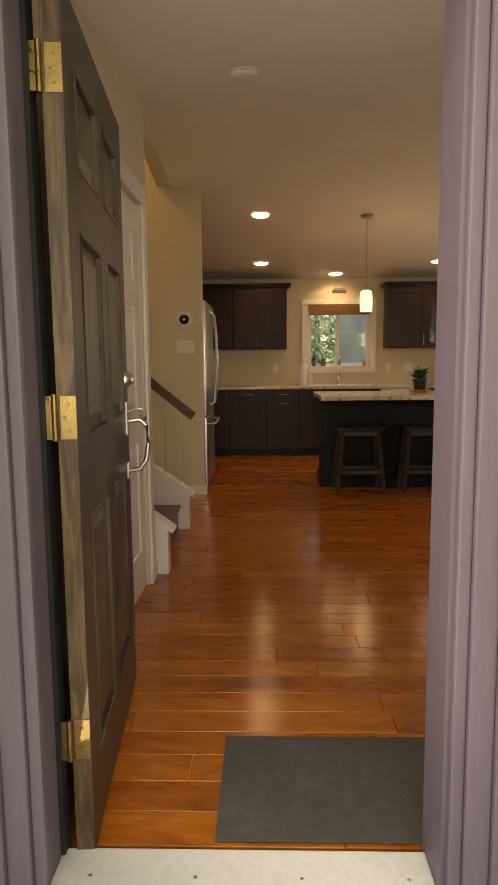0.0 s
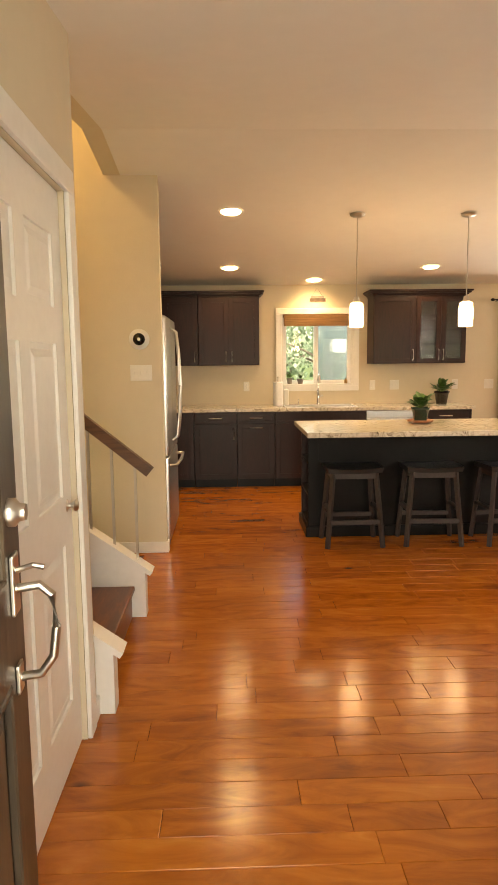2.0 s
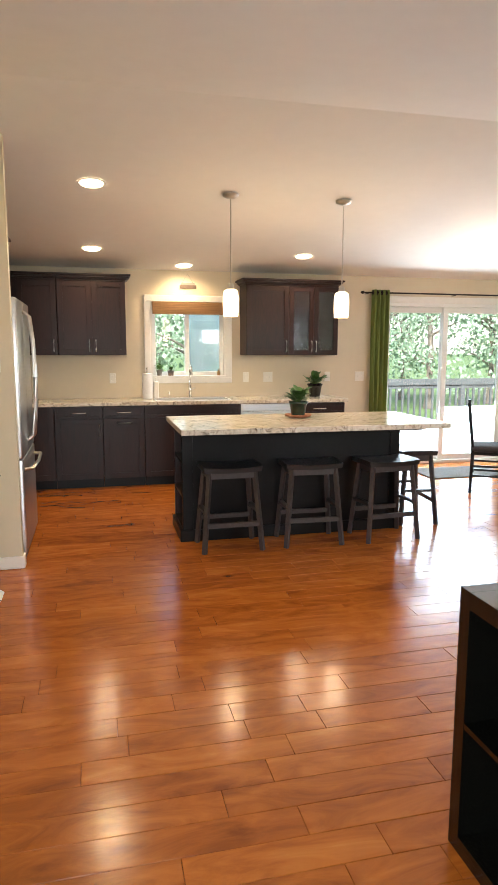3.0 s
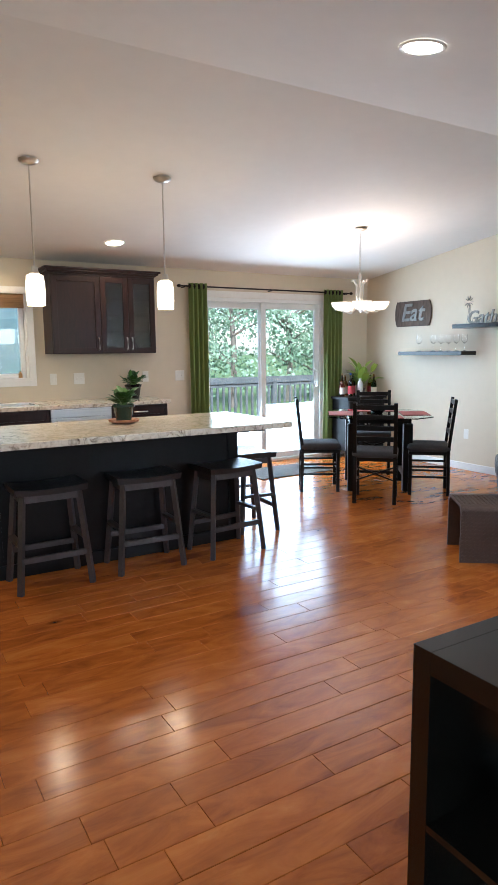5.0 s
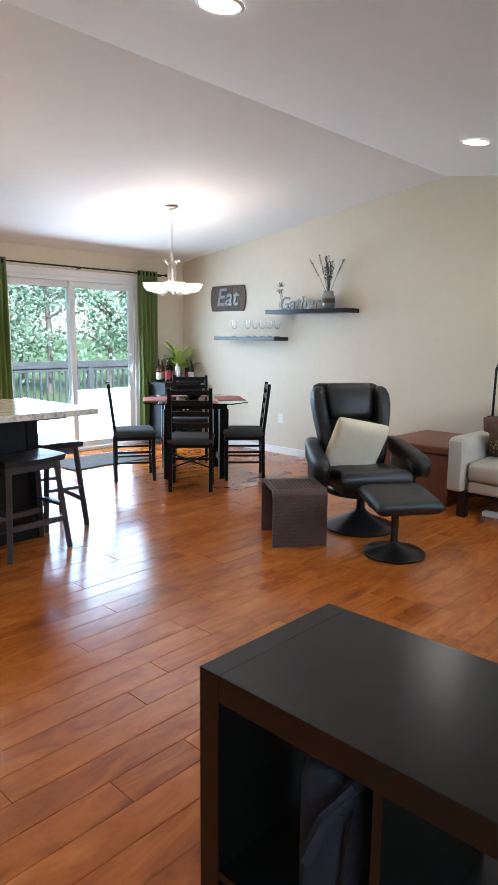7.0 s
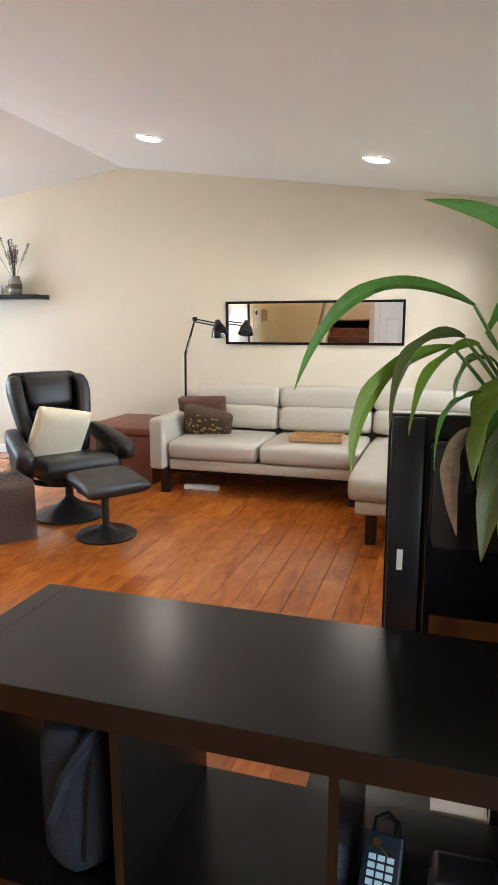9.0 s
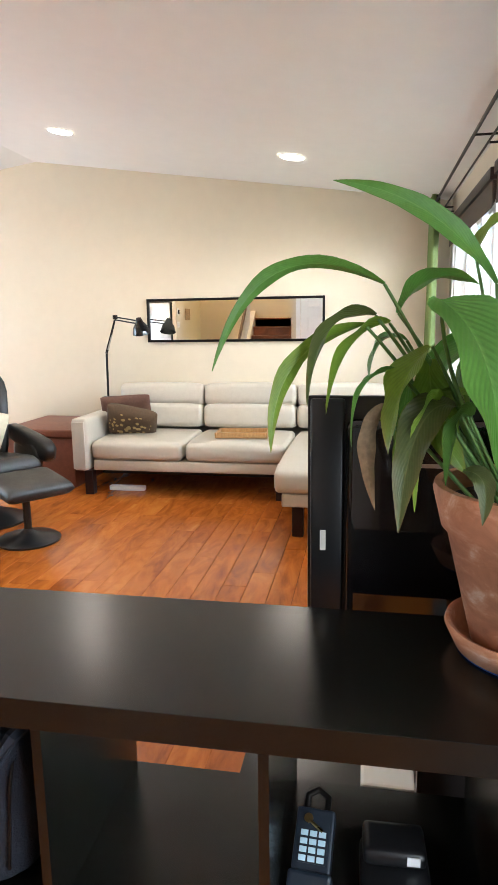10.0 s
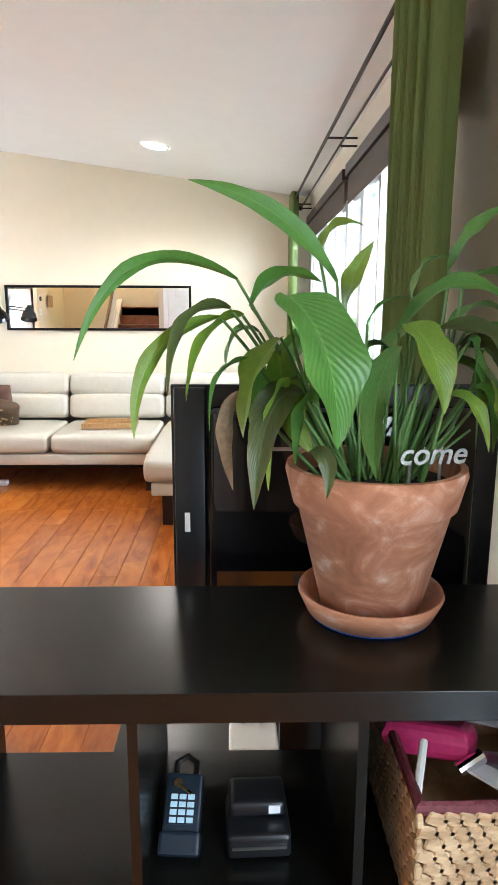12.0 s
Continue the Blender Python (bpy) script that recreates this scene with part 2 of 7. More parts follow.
M = dict(
    wall=mat("wall_paint", (0.66, 0.58, 0.44), 0.55, noise_scale=1.2, noise_amt=0.025, bump=0.08, bump_scale=90),
    ceil=mat("ceiling_paint", (0.80, 0.78, 0.74), 0.8, noise_scale=1.0, noise_amt=0.02, bump=0.1, bump_scale=120),
    trim=mat("white_trim", (0.80, 0.79, 0.76), 0.35, noise_scale=3, noise_amt=0.04, bump=0.03, bump_scale=20),
    sub=mat("subfloor", (0.16, 0.055, 0.014), 0.6, noise_scale=4, noise_amt=0.2),
    plank=ramp_mat("floor_board", [(0.22, (0.22, 0.054, 0.009)), (0.40, (0.34, 0.092, 0.013)), (0.56, (0.44, 0.130, 0.018)), (0.70, (0.50, 0.165, 0.026)), (0.85, (0.58, 0.22, 0.045))],
                   0.185, 3.0, (1.0, 3.2, 1.0), scrape=0.15, rand=0.42, distort=1.3, rough_var=0.0, knots=True, coat=0.0),
    tread=ramp_mat("stained_tread", [(0.3, (0.10, 0.03, 0.01)), (0.7, (0.26, 0.09, 0.03))], 0.35, 3, (5, 1, 1), bump=0.1),
    espresso=ramp_mat("espresso_cabinet", [(0.3, (0.012, 0.0055, 0.005)), (0.7, (0.030, 0.011, 0.009))], 0.38, 5, (6, 6, 1), bump=0.05, rand=0.3, spec=0.3),
    black_wood=mat("black_brown_veneer", (0.0045, 0.0045, 0.0035), 0.25, spec=0.42, noise_scale=9, noise_amt=0.1),
    black_paint=mat("black_lacquer", (0.0045, 0.004, 0.004), 0.36, spec=0.22, noise_scale=6, noise_amt=0.3, bump=0.05, bump_scale=40, rough_var=0.06),
    granite=ramp_mat("granite", [(0.25, (0.07, 0.055, 0.045)), (0.38, (0.38, 0.32, 0.25)), (0.5, (0.66, 0.60, 0.50)), (0.75, (0.78, 0.74, 0.66))],
                     0.11, 13, (1, 1.6, 1), bump=0.0, rand=0.0, distort=2.5, rough_var=0.04),
    steel=mat("stainless_steel", (0.55, 0.54, 0.52), 0.3, 1.0, noise_scale=2, noise_amt=0.08, stretch=(1, 1, 30), bump=0.02, bump_scale=60),
    nickel=mat("brushed_nickel", (0.60, 0.57, 0.52), 0.28, 1.0, noise_scale=8, noise_amt=0.06),
    chrome=mat("chrome", (0.8, 0.8, 0.8), 0.08, 1.0),
    brass=mat("worn_brass", (0.36, 0.25, 0.10), 0.34, 1.0, noise_scale=30, noise_amt=0.25, rough_var=0.1),
    iron=mat("dark_iron", (0.03, 0.025, 0.022), 0.45, 0.8, noise_scale=20, noise_amt=0.2),
    mauve=mat("mauve_trim", (0.150, 0.118, 0.158), 0.5, noise_scale=2.5, noise_amt=0.08, stretch=(6, 6, 1), bump=0.05, bump_scale=15),
    siding=mat("cream_siding", (0.70, 0.71, 0.58), 0.5, noise_scale=2, noise_amt=0.05, stretch=(1, 1, 8), bump=0.05, bump_scale=30),
    rubber=mat("black_rubber", (0.015, 0.015, 0.016), 0.6, noise_scale=10, noise_amt=0.2),
    door_wood=ramp_mat("grey_washed_wood", [(0.25, (0.018, 0.012, 0.008)), (0.47, (0.052, 0.037, 0.025)), (0.62, (0.095, 0.070, 0.048)), (0.8, (0.17, 0.125, 0.085))],
                       0.42, 2.2, (7, 7, 0.8), bump=0.12, rand=0.35),
    door_edge=ramp_mat("worn_door_edge", [(0.3, (0.03, 0.016, 0.010)), (0.48, (0.085, 0.050, 0.024)), (0.62, (0.17, 0.11, 0.050)), (0.78, (0.28, 0.22, 0.13))], 0.45, 2.2, (12, 12, 1.6), bump=0.1, rand=0),
    concrete=mat("concrete", (0.50, 0.49, 0.46), 0.85, noise_scale=3, noise_amt=0.12, bump=0.3, bump_scale=120),
    alu=mat("painted_threshold", (0.78, 0.78, 0.76), 0.4, noise_scale=6, noise_amt=0.1),
    mat_fib=mat("grey_doormat", (0.095, 0.088, 0.078), 0.95, noise_scale=3, noise_amt=0.25, bump=0.6, bump_scale=400),
    leather_w=mat("ivory_leather", (0.49, 0.45, 0.37), 0.36, noise_scale=3, noise_amt=0.05, bump=0.18, bump_scale=110, rough_var=0.05),
    leather_b=mat("black_leather", (0.010, 0.010, 0.010), 0.36, noise_scale=5, noise_amt=0.25, bump=0.25, bump_scale=130, rough_var=0.06),
    grey_fab=mat("charcoal_fabric", (0.045, 0.045, 0.050), 0.9, noise_scale=8, noise_amt=0.2, bump=0.4, bump_scale=350),
    cream_fab=mat("cream_cushion", (0.72, 0.64, 0.47), 0.9, noise_scale=5, noise_amt=0.05, bump=0.35, bump_scale=260),
    brown_fab=mat("brown_velvet", (0.10, 0.045, 0.028), 0.85, noise_scale=7, noise_amt=0.2, bump=0.3, bump_scale=260),
    chest=mat("red_brown_leather", (0.17, 0.06, 0.035), 0.5, noise_scale=5, noise_amt=0.2, bump=0.2, bump_scale=70),
    green=through_mat("green_curtain", (0.19, 0.25, 0.065), 0.62, noise_scale=4, noise_amt=0.12, stretch=(1, 1, 0.3), bump=0.25, bump_scale=220),
    dark_bamboo=ramp_mat("dark_woven_shade", [(0.3, (0.012, 0.007, 0.004)), (0.7, (0.06, 0.035, 0.018))], 0.6, 6, (0.6, 1, 40), bump=0.3, rand=0),
    stool_wood=mat("dark_stained_wood", (0.045, 0.036, 0.035), 0.42, noise_scale=6, noise_amt=0.3, bump=0.05, bump_scale=40),
    bamboo=ramp_mat("woven_wood_shade", [(0.3, (0.10, 0.05, 0.018)), (0.7, (0.34, 0.19, 0.075))], 0.6, 6, (0.6, 1, 40), bump=0.3, rand=0),
    pvc=mat("white_pvc", (0.80, 0.81, 0.80), 0.35, noise_scale=3, noise_amt=0.02),
    blind=mat("white_blind", (0.75, 0.77, 0.78), 0.5, noise_scale=3, noise_amt=0.04),
    terracotta=ramp_mat("terracotta", [(0.3, (0.30, 0.12, 0.06)), (0.5, (0.43, 0.19, 0.10)), (0.58, (0.50, 0.26, 0.16)), (0.68, (0.62, 0.44, 0.35))], 0.85, 9, (1, 1, 1.4), bump=0.15, rand=0.1),
    soil=mat("potting_soil", (0.03, 0.02, 0.013), 0.95, noise_scale=20, noise_amt=0.4, bump=0.8, bump_scale=80),
    leaf=leaf_mat("leaf_green", (0.085, 0.215, 0.036), (0.17, 0.34, 0.08), (0.13, 0.18, 0.03)),
    leaf_y=leaf_mat("leaf_yellowing", (0.165, 0.28, 0.028), (0.28, 0.38, 0.08), (0.30, 0.22, 0.05)),
    leaf_o=leaf_mat("leaf_fading", (0.075, 0.10, 0.028), (0.16, 0.18, 0.07), (0.22, 0.15, 0.06)),
    lime_leaf=mat("lime_leaf", (0.30, 0.42, 0.06), 0.45, noise_scale=9, noise_amt=0.2, rand=0.3),
    house_leaf=mat("small_plant_leaf", (0.06, 0.15, 0.03), 0.4, noise_scale=9, noise_amt=0.3, rand=0.4),
    leaf_dead=mat("leaf_dried", (0.24, 0.16, 0.09), 0.8, noise_scale=12, noise_amt=0.35, bump=0.3, bump_scale=60),
    stalk=mat("leaf_stalk", (0.10, 0.20, 0.045), 0.45, noise_scale=12, noise_amt=0.2),
    lav=mat("dried_sprig", (0.035, 0.035, 0.025), 0.9, noise_scale=20, noise_amt=0.4),
    black_plastic=mat("black_plastic", (0.012, 0.012, 0.013), 0.3, noise_scale=10, noise_amt=0.15),
    screen=mat("glossy_black", (0.004, 0.004, 0.005), 0.06, spec=0.6),
    blue_fab=mat("navy_fabric", (0.008, 0.012, 0.022), 0.85, noise_scale=7, noise_amt=0.25, bump=0.3, bump_scale=250),
    blue_plastic=mat("dark_blue_plastic", (0.010, 0.018, 0.030), 0.4, noise_scale=8, noise_amt=0.1),
    key=mat("keypad_button", (0.55, 0.72, 0.80), 0.4),
    white_paper=mat("white_paper", (0.75, 0.76, 0.78), 0.8, noise_scale=6, noise_amt=0.06),
    white_plastic=mat("white_plastic", (0.78, 0.76, 0.70), 0.35, noise_scale=6, noise_amt=0.03),
    pink=mat("magenta_wrapper", (0.55, 0.03, 0.14), 0.35, noise_scale=10, noise_amt=0.2),
    wicker=ramp_mat("wicker", [(0.3, (0.30, 0.18, 0.08)), (0.7, (0.62, 0.45, 0.26))], 0.7, 12, (1, 1, 3), bump=0.3, rand=0.5),
    red_cord=mat("maroon_rim", (0.12, 0.02, 0.025), 0.6, noise_scale=60, noise_amt=0.4, bump=0.5, bump_scale=100),
    cube_weave=mat("brown_weave", (0.085, 0.05, 0.038), 0.6, noise_scale=8, noise_amt=0.25, bump=0.4, bump_scale=90),
    mirror=mat("mirror", (0.92, 0.92, 0.92), 0.01, 1.0),
    glass=glass_mat("window_glass"),
    fly_screen=screen_mat("insect_screen", (0.34, 0.42, 0.46), 0.5),
    clear=glass_mat("drinking_glass"),
    table_glass=glass_mat("table_glass", (0.8, 0.95, 0.9)),
    frosted=glass_mat("cabinet_glass", (0.9, 0.9, 0.85), 0.15),
    sign=ramp_mat("weathered_sign_wood", [(0.3, (0.05, 0.032, 0.022)), (0.7, (0.14, 0.095, 0.068))], 0.7, 4, (8, 8, 1), bump=0.2, rand=0),
    galv=mat("galvanised_letter", (0.26, 0.25, 0.23), 0.45, 0.7, noise_scale=14, noise_amt=0.2),
    placemat=mat("red_placemat", (0.30, 0.085, 0.07), 0.8, noise_scale=9, noise_amt=0.15, bump=0.4, bump_scale=200),
    deck=ramp_mat("grey_deck_wood", [(0.3, (0.30, 0.28, 0.26)), (0.7, (0.46, 0.44, 0.41))], 0.8, 4, (1, 8, 8), bump=0.2, rand=0.4),
    # Darker than the deck wood: the railing's backlit shade is put into its colour.
    rail_grey=mat("backlit_rail", (0.10, 0.11, 0.11), 0.8, noise_scale=5, noise_amt=0.25, bump=0.2, bump_scale=30),
    grass=mat("lawn", (0.10, 0.16, 0.05), 0.95, noise_scale=0.8, noise_amt=0.3, bump=0.6, bump_scale=30),
    tree_leaf=mat("tree_foliage", (0.23, 0.33, 0.22), 0.6, noise_scale=1.5, noise_amt=0.4, rand=0.3),
    bark=mat("bark", (0.16, 0.135, 0.11), 0.9, noise_scale=5, noise_amt=0.3, stretch=(1, 1, 0.2), bump=0.8, bump_scale=20),
    lamp_warm=mat("lit_lens", (1.0, 0.80, 0.50), 0.5, emit=8.0),
    lamp_neutral=mat("lit_lens_neutral", (1.0, 0.88, 0.70), 0.5, emit=8.0),
    shade_lit=mat("lit_opal_shade", (1.0, 0.82, 0.56), 0.5, emit=1.7),
    bowl_lit=mat("lit_alabaster_bowl", (1.0, 0.88, 0.72), 0.5, emit=0.42),
    amber_glass=glass_mat("amber_bottle_glass", (0.45, 0.18, 0.04)),
    dark_glass=glass_mat("green_bottle_glass", (0.05, 0.12, 0.04)),
    label_cream=mat("bottle_label", (0.62, 0.58, 0.48), 0.7),
    label_red=mat("red_bottle_label", (0.40, 0.03, 0.04), 0.6),
    label_blue=mat("blue_bottle_cap", (0.04, 0.12, 0.5), 0.4),
    oak=ramp_mat("honey_wood_tray", [(0.3, (0.30, 0.15, 0.05)), (0.7, (0.50, 0.29, 0.12))], 0.5, 5, (1, 8, 1), bump=0.1, rand=0),
    rail_wood=ramp_mat("walnut_handrail", [(0.3, (0.06, 0.025, 0.012)), (0.7, (0.16, 0.07, 0.03))], 0.4, 5, (1, 8, 8), bump=0.1, rand=0),
    paper_old=mat("aged_print", (0.34, 0.25, 0.15), 0.8, noise_scale=9, noise_amt=0.4),
    green_pot=mat("dark_green_glaze", (0.02, 0.05, 0.035), 0.25, noise_scale=6, noise_amt=0.2),
    grey_pot=mat("grey_stoneware", (0.20, 0.17, 0.15), 0.6, noise_scale=9, noise_amt=0.2),
    bulb_brown=mat("brown_pattern_fabric", (0.07, 0.04, 0.018), 0.85, noise_scale=7, noise_amt=0.2, bump=0.3, bump_scale=260),
    gold_dot=mat("gold_dot_fabric", (0.36, 0.25, 0.10), 0.8, noise_scale=7, noise_amt=0.2),
)


# ---- mesh helpers ----
def box(bm, x0, y0, z0, x1, y1, z1, m=None):
    vs = [bm.verts.new(v) for v in ((x0, y0, z0), (x1, y0, z0), (x1, y1, z0), (x0, y1, z0), (x0, y0, z1), (x1, y0, z1), (x1, y1, z1), (x0, y1, z1))]
    if m is not None:
        for v in vs:
            v.co = m @ v.co
    for f in ((3, 2, 1, 0), (4, 5, 6, 7), (0, 1, 5, 4), (1, 2, 6, 5), (2, 3, 7, 6), (3, 0, 4, 7)):
        bm.faces.new([vs[i] for i in f])


def bevel(bm, w, seg=2):
    bmesh.ops.bevel(bm, geom=bm.edges[:] + bm.verts[:], offset=w, segments=seg, profile=0.6, affect="EDGES")


def bx(x0, y0, z0, x1, y1, z1, r=0.0, seg=2, m=None):
    bm = bmesh.new()
    box(bm, min(x0, x1), min(y0, y1), min(z0, z1), max(x0, x1), max(y0, y1), max(z0, z1))
    if r:
        bevel(bm, r, seg)
    if m is not None:
        bmesh.ops.transform(bm, matrix=m, verts=bm.verts)
    return bm


def lathe(profile, n=24, center=(0, 0, 0), bm=None, m=None, caps=True):
    """A turned shape from (radius, height) pairs."""
    bm = bm or bmesh.new()
    rings = []
    for r, z in profile:
        ring = []
        for i in range(n):
            a = 2 * math.pi * i / n
            co = Vector((center[0] + r * math.cos(a), center[1] + r * math.sin(a), center[2] + z))
            ring.append(bm.verts.new(m @ co if m is not None else co))
        rings.append(ring)
    for a, b in zip(rings, rings[1:]):
        for i in range(n):
            bm.faces.new((a[i], a[(i + 1) % n], b[(i + 1) % n], b[i]))
    if caps and profile[0][0] > 0.0005:
        bm.faces.new(rings[0][::-1])
    if caps and profile[-1][0] > 0.0005:
        bm.faces.new(rings[-1])
    return bm


def tube(points, r, n=8, bm=None, taper=None):
    """A round bar along points."""
    bm = bm or bmesh.new()
    pts = [Vector(p) for p in points]
    rings = []
    for i, p in enumerate(pts):
        d = (pts[min(i + 1, len(pts) - 1)] - pts[max(i - 1, 0)]).normalized()
        q = d.to_track_quat("Z", "Y")
        rr = r if taper is None else r * (1 + (taper - 1) * i / (len(pts) - 1))
        rings.append([bm.verts.new(p + q @ Vector((rr * math.cos(2 * math.pi * k / n), rr * math.sin(2 * math.pi * k / n), 0))) for k in range(n)])
    for a, b in zip(rings, rings[1:]):
        for k in range(n):
            bm.faces.new((a[k], a[(k + 1) % n], b[(k + 1) % n], b[k]))
    bm.faces.new(rings[0][::-1])
    bm.faces.new(rings[-1])
    return bm


def bar(p, q, w, d, bm=None):
    """A square bar from p to q."""
    bm = bm or bmesh.new()
    p, q = Vector(p), Vector(q)
    v = q - p
    rot = v.to_track_quat("Z", "Y").to_matrix().to_4x4()
    box(bm, -w / 2, -d / 2, 0, w / 2, d / 2, v.length, Matrix.Translation(p) @ rot)
    return bm


def prism(pts, z0, z1, bm=None, m=None):
    """A flat outline raised from z0 to z1."""
    bm = bm or bmesh.new()
    lo = [bm.verts.new(Vector((x, y, z0))) for x, y in pts]
    hi = [bm.verts.new(Vector((x, y, z1))) for x, y in pts]
    bm.faces.new(lo[::-1])
    bm.faces.new(hi)
    for i in range(len(pts)):
        j = (i + 1) % len(pts)
        bm.faces.new((lo[i], lo[j], hi[j], hi[i]))
    if m is not None:
        bmesh.ops.transform(bm, matrix=m, verts=lo + hi)
    return bm


def cushion(w, d, h, puff=0.5, nx=14, ny=14, m=None, bm=None, edge=0.25):
    """A soft block, thick in its middle and thin at its seams."""
    bm = bm or bmesh.new()
    grid = {}
    for side in (1, -1):
        for i in range(nx + 1):
            for j in range(ny + 1):
                u, v = math.sin(math.pi / 2 * (2 * i / nx - 1)), math.sin(math.pi / 2 * (2 * j / ny - 1))
                if side == -1 and (i in (0, nx) or j in (0, ny)):
                    grid[side, i, j] = grid[1, i, j]
                    continue
                k = max(0.0, (1 - u ** 6) * (1 - v ** 6)) ** max(puff, 0.4)
                zz = side * h / 2 * (edge * min(1, k * 1.6) + (1 - edge) * k) if 0 < i < nx and 0 < j < ny else 0
                co = Vector((u * w / 2, v * d / 2, zz))
                grid[side, i, j] = bm.verts.new(m @ co if m is not None else co)
    for side in (1, -1):
        for i in range(nx):
            for j in range(ny):
                q = [grid[side, i, j], grid[side, i + 1, j], grid[side, i + 1, j + 1], grid[side, i, j + 1]]
                bm.faces.new(q if side == 1 else q[::-1])
    return bm


def obj(name, bm, material, parent=None, label="", smooth=False):
    bmesh.ops.recalc_face_normals(bm, faces=bm.faces)
    me = bpy.data.meshes.new(name)
    bm.to_mesh(me)
    bm.free()
    me.materials.append(M[material])
    if smooth:
        me.polygons.foreach_set("use_smooth", [True] * len(me.polygons))
        me.set_sharp_from_angle(angle=radians(72))
    ob = new(name, me)
    if parent is not None:
        ob.parent = parent
    if label:
        tagged(ob, label=label)
    return ob


def part(name, bm, material, parent, label="", smooth=False):
    return obj(name, bm, material, parent, label, smooth)


def thing(name, label, category, group="", at=(0, 0, 0), turn=0):
    e = new(name)
    e.matrix_world = pose(*at, 0, 0, turn)
    return tagged(e, label, category, group)


def struct(name, bm, material, label="", smooth=False):
    return tagged(obj(name, bm, material, None, "", smooth), label=label, kind="structure")

# ---- the shell ----
def wall_with_holes(name, axis, c0, c1, a0, a1, z1, holes, material="wall", label=""):
    """A wall along x or y, with openings (a0, a1, z0, z1)."""
    bm = bmesh.new()

    def seg(s, e, lo, hi):
        if e - s > 0.001 and hi - lo > 0.001:
            if axis == "x":
                box(bm, s, c0, lo, e, c1, hi)
            else:
                box(bm, c0, s, lo, c1, e, hi)
    cur = a0
    for h0, h1, z0, zt in sorted(holes):
        seg(cur, h0, 0, z1)
        seg(h0, h1, 0, z0)
        seg(h0, h1, zt, z1)
        cur = h1
    seg(cur, a1, 0, z1)
    return struct(name, bm, material, label)


sub = bmesh.new()
box(sub, -1.0, YS - 0.02, -0.2, XE + 0.12, YN + 0.1, -0.016)
struct("floor", sub, "sub", "dark joints below the wood floor boards")

WIN_N = (1.03, 1.90, 1.13, 1.99)
SLIDE = (3.90, 5.65, 0.0, 2.03)
WIN_S = (2.75, 6.05, 0.90, 2.08)
DOOR = (-0.06, 0.88, 0.0, 2.07)
wall_with_holes("wall_north", "x", YN, YN + 0.15, -2.0, XE + 0.15, 2.6, [WIN_N, SLIDE], label="warm beige painted kitchen and dining wall")
wall_with_holes("wall_south", "x", YS - 0.15, YS, -2.0, XE + 0.15, 2.6, [DOOR, WIN_S], label="beige painted front wall")
for nm, x0, x1, y0, y1 in (("wall_east", XE, XE + 0.15, YS, YN),):
    bm = prism([(YS, 0), (YN, 0), (YN, CEIL_WALL + 0.12), (YR, CEIL_RIDGE + 0.12), (YS, CEIL_WALL + 0.12)], x0, x1)
    bmesh.ops.transform(bm, matrix=Matrix(((0, 0, 1, 0), (1, 0, 0, 0), (0, 1, 0, 0), (0, 0, 0, 1))), verts=bm.verts)
    struct(nm, bm, "wall", "beige painted gable wall")
wall_with_holes("wall_closet", "y", -0.32, XW, YS, 5.89, 2.9, [(4.815, 5.715, 0, 2.03)], label="beige wall with the closet door")
wall_with_holes("wall_closet_end", "x", 5.77, 5.89, -2.0, -0.32, 4.6, [], label="beige wall beside the stairs")
wall_with_holes("wall_closet_back", "y", -1.0, -0.9, YS, 5.77, 2.9, [], label="closet back wall")
wall_with_holes("wall_stair", "x", 8.15, 8.22, -2.0, -0.10, 4.6, [], label="beige wall between stairs and fridge")
wall_with_holes("wall_stair_end", "y", -2.1, -2.0, 5.77, 8.22, 4.6, [], label="beige stairwell end wall")
wall_with_holes("wall_kitchen_west", "y", -0.96, -0.88, 8.22, YN, 2.9, [], label="beige kitchen side wall")


def ceiling_slab(name, x0, x1, ya, yb):
    za, zb = ceil_z(ya), ceil_z(yb)
    bm = prism([(ya, za), (yb, zb), (yb, zb + 0.12), (ya, za + 0.12)], x0, x1)
    bmesh.ops.transform(bm, matrix=Matrix(((0, 0, 1, 0), (1, 0, 0, 0), (0, 1, 0, 0), (0, 0, 0, 1))), verts=bm.verts)
    return struct(name, bm, "ceil", "off-white sloping drywall ceiling")


ceiling_slab("ceiling", -1.0, XE, YS, 5.89)
ceiling_slab("ceiling", -0.36, XE, 5.89, YR)
ceiling_slab("ceiling", -0.36, XE, YR, 8.17)
ceiling_slab("ceiling", -1.0, XE, 8.17, YN)
hd = prism([(5.89, ceil_z(5.89) + 0.004), (YR, CEIL_RIDGE + 0.004), (8.15, ceil_z(8.15) + 0.004), (8.15, 4.6), (5.89, 4.6)], -0.48, -0.362)
bmesh.ops.transform(hd, matrix=Matrix(((0, 0, 1, 0), (1, 0, 0, 0), (0, 1, 0, 0), (0, 0, 0, 1))), verts=hd.verts)
struct("wall_header", hd, "wall", "beige header above the stairs")
struct("ceiling_stairwell", bx(-2.1, 5.6, 4.6, -0.3, 8.3, 4.7), "ceil", "high stairwell ceiling")


def baseboard(x0, y0, x1, y1, h=0.085, t=0.014):
    bm = bx(min(x0, x1), min(y0, y1), 0.001, max(x0, x1) if x0 != x1 else x0 + t, max(y0, y1) if y0 != y1 else y0 + t, h, 0.004)
    return struct("baseboard", bm, "trim", "white painted baseboard")


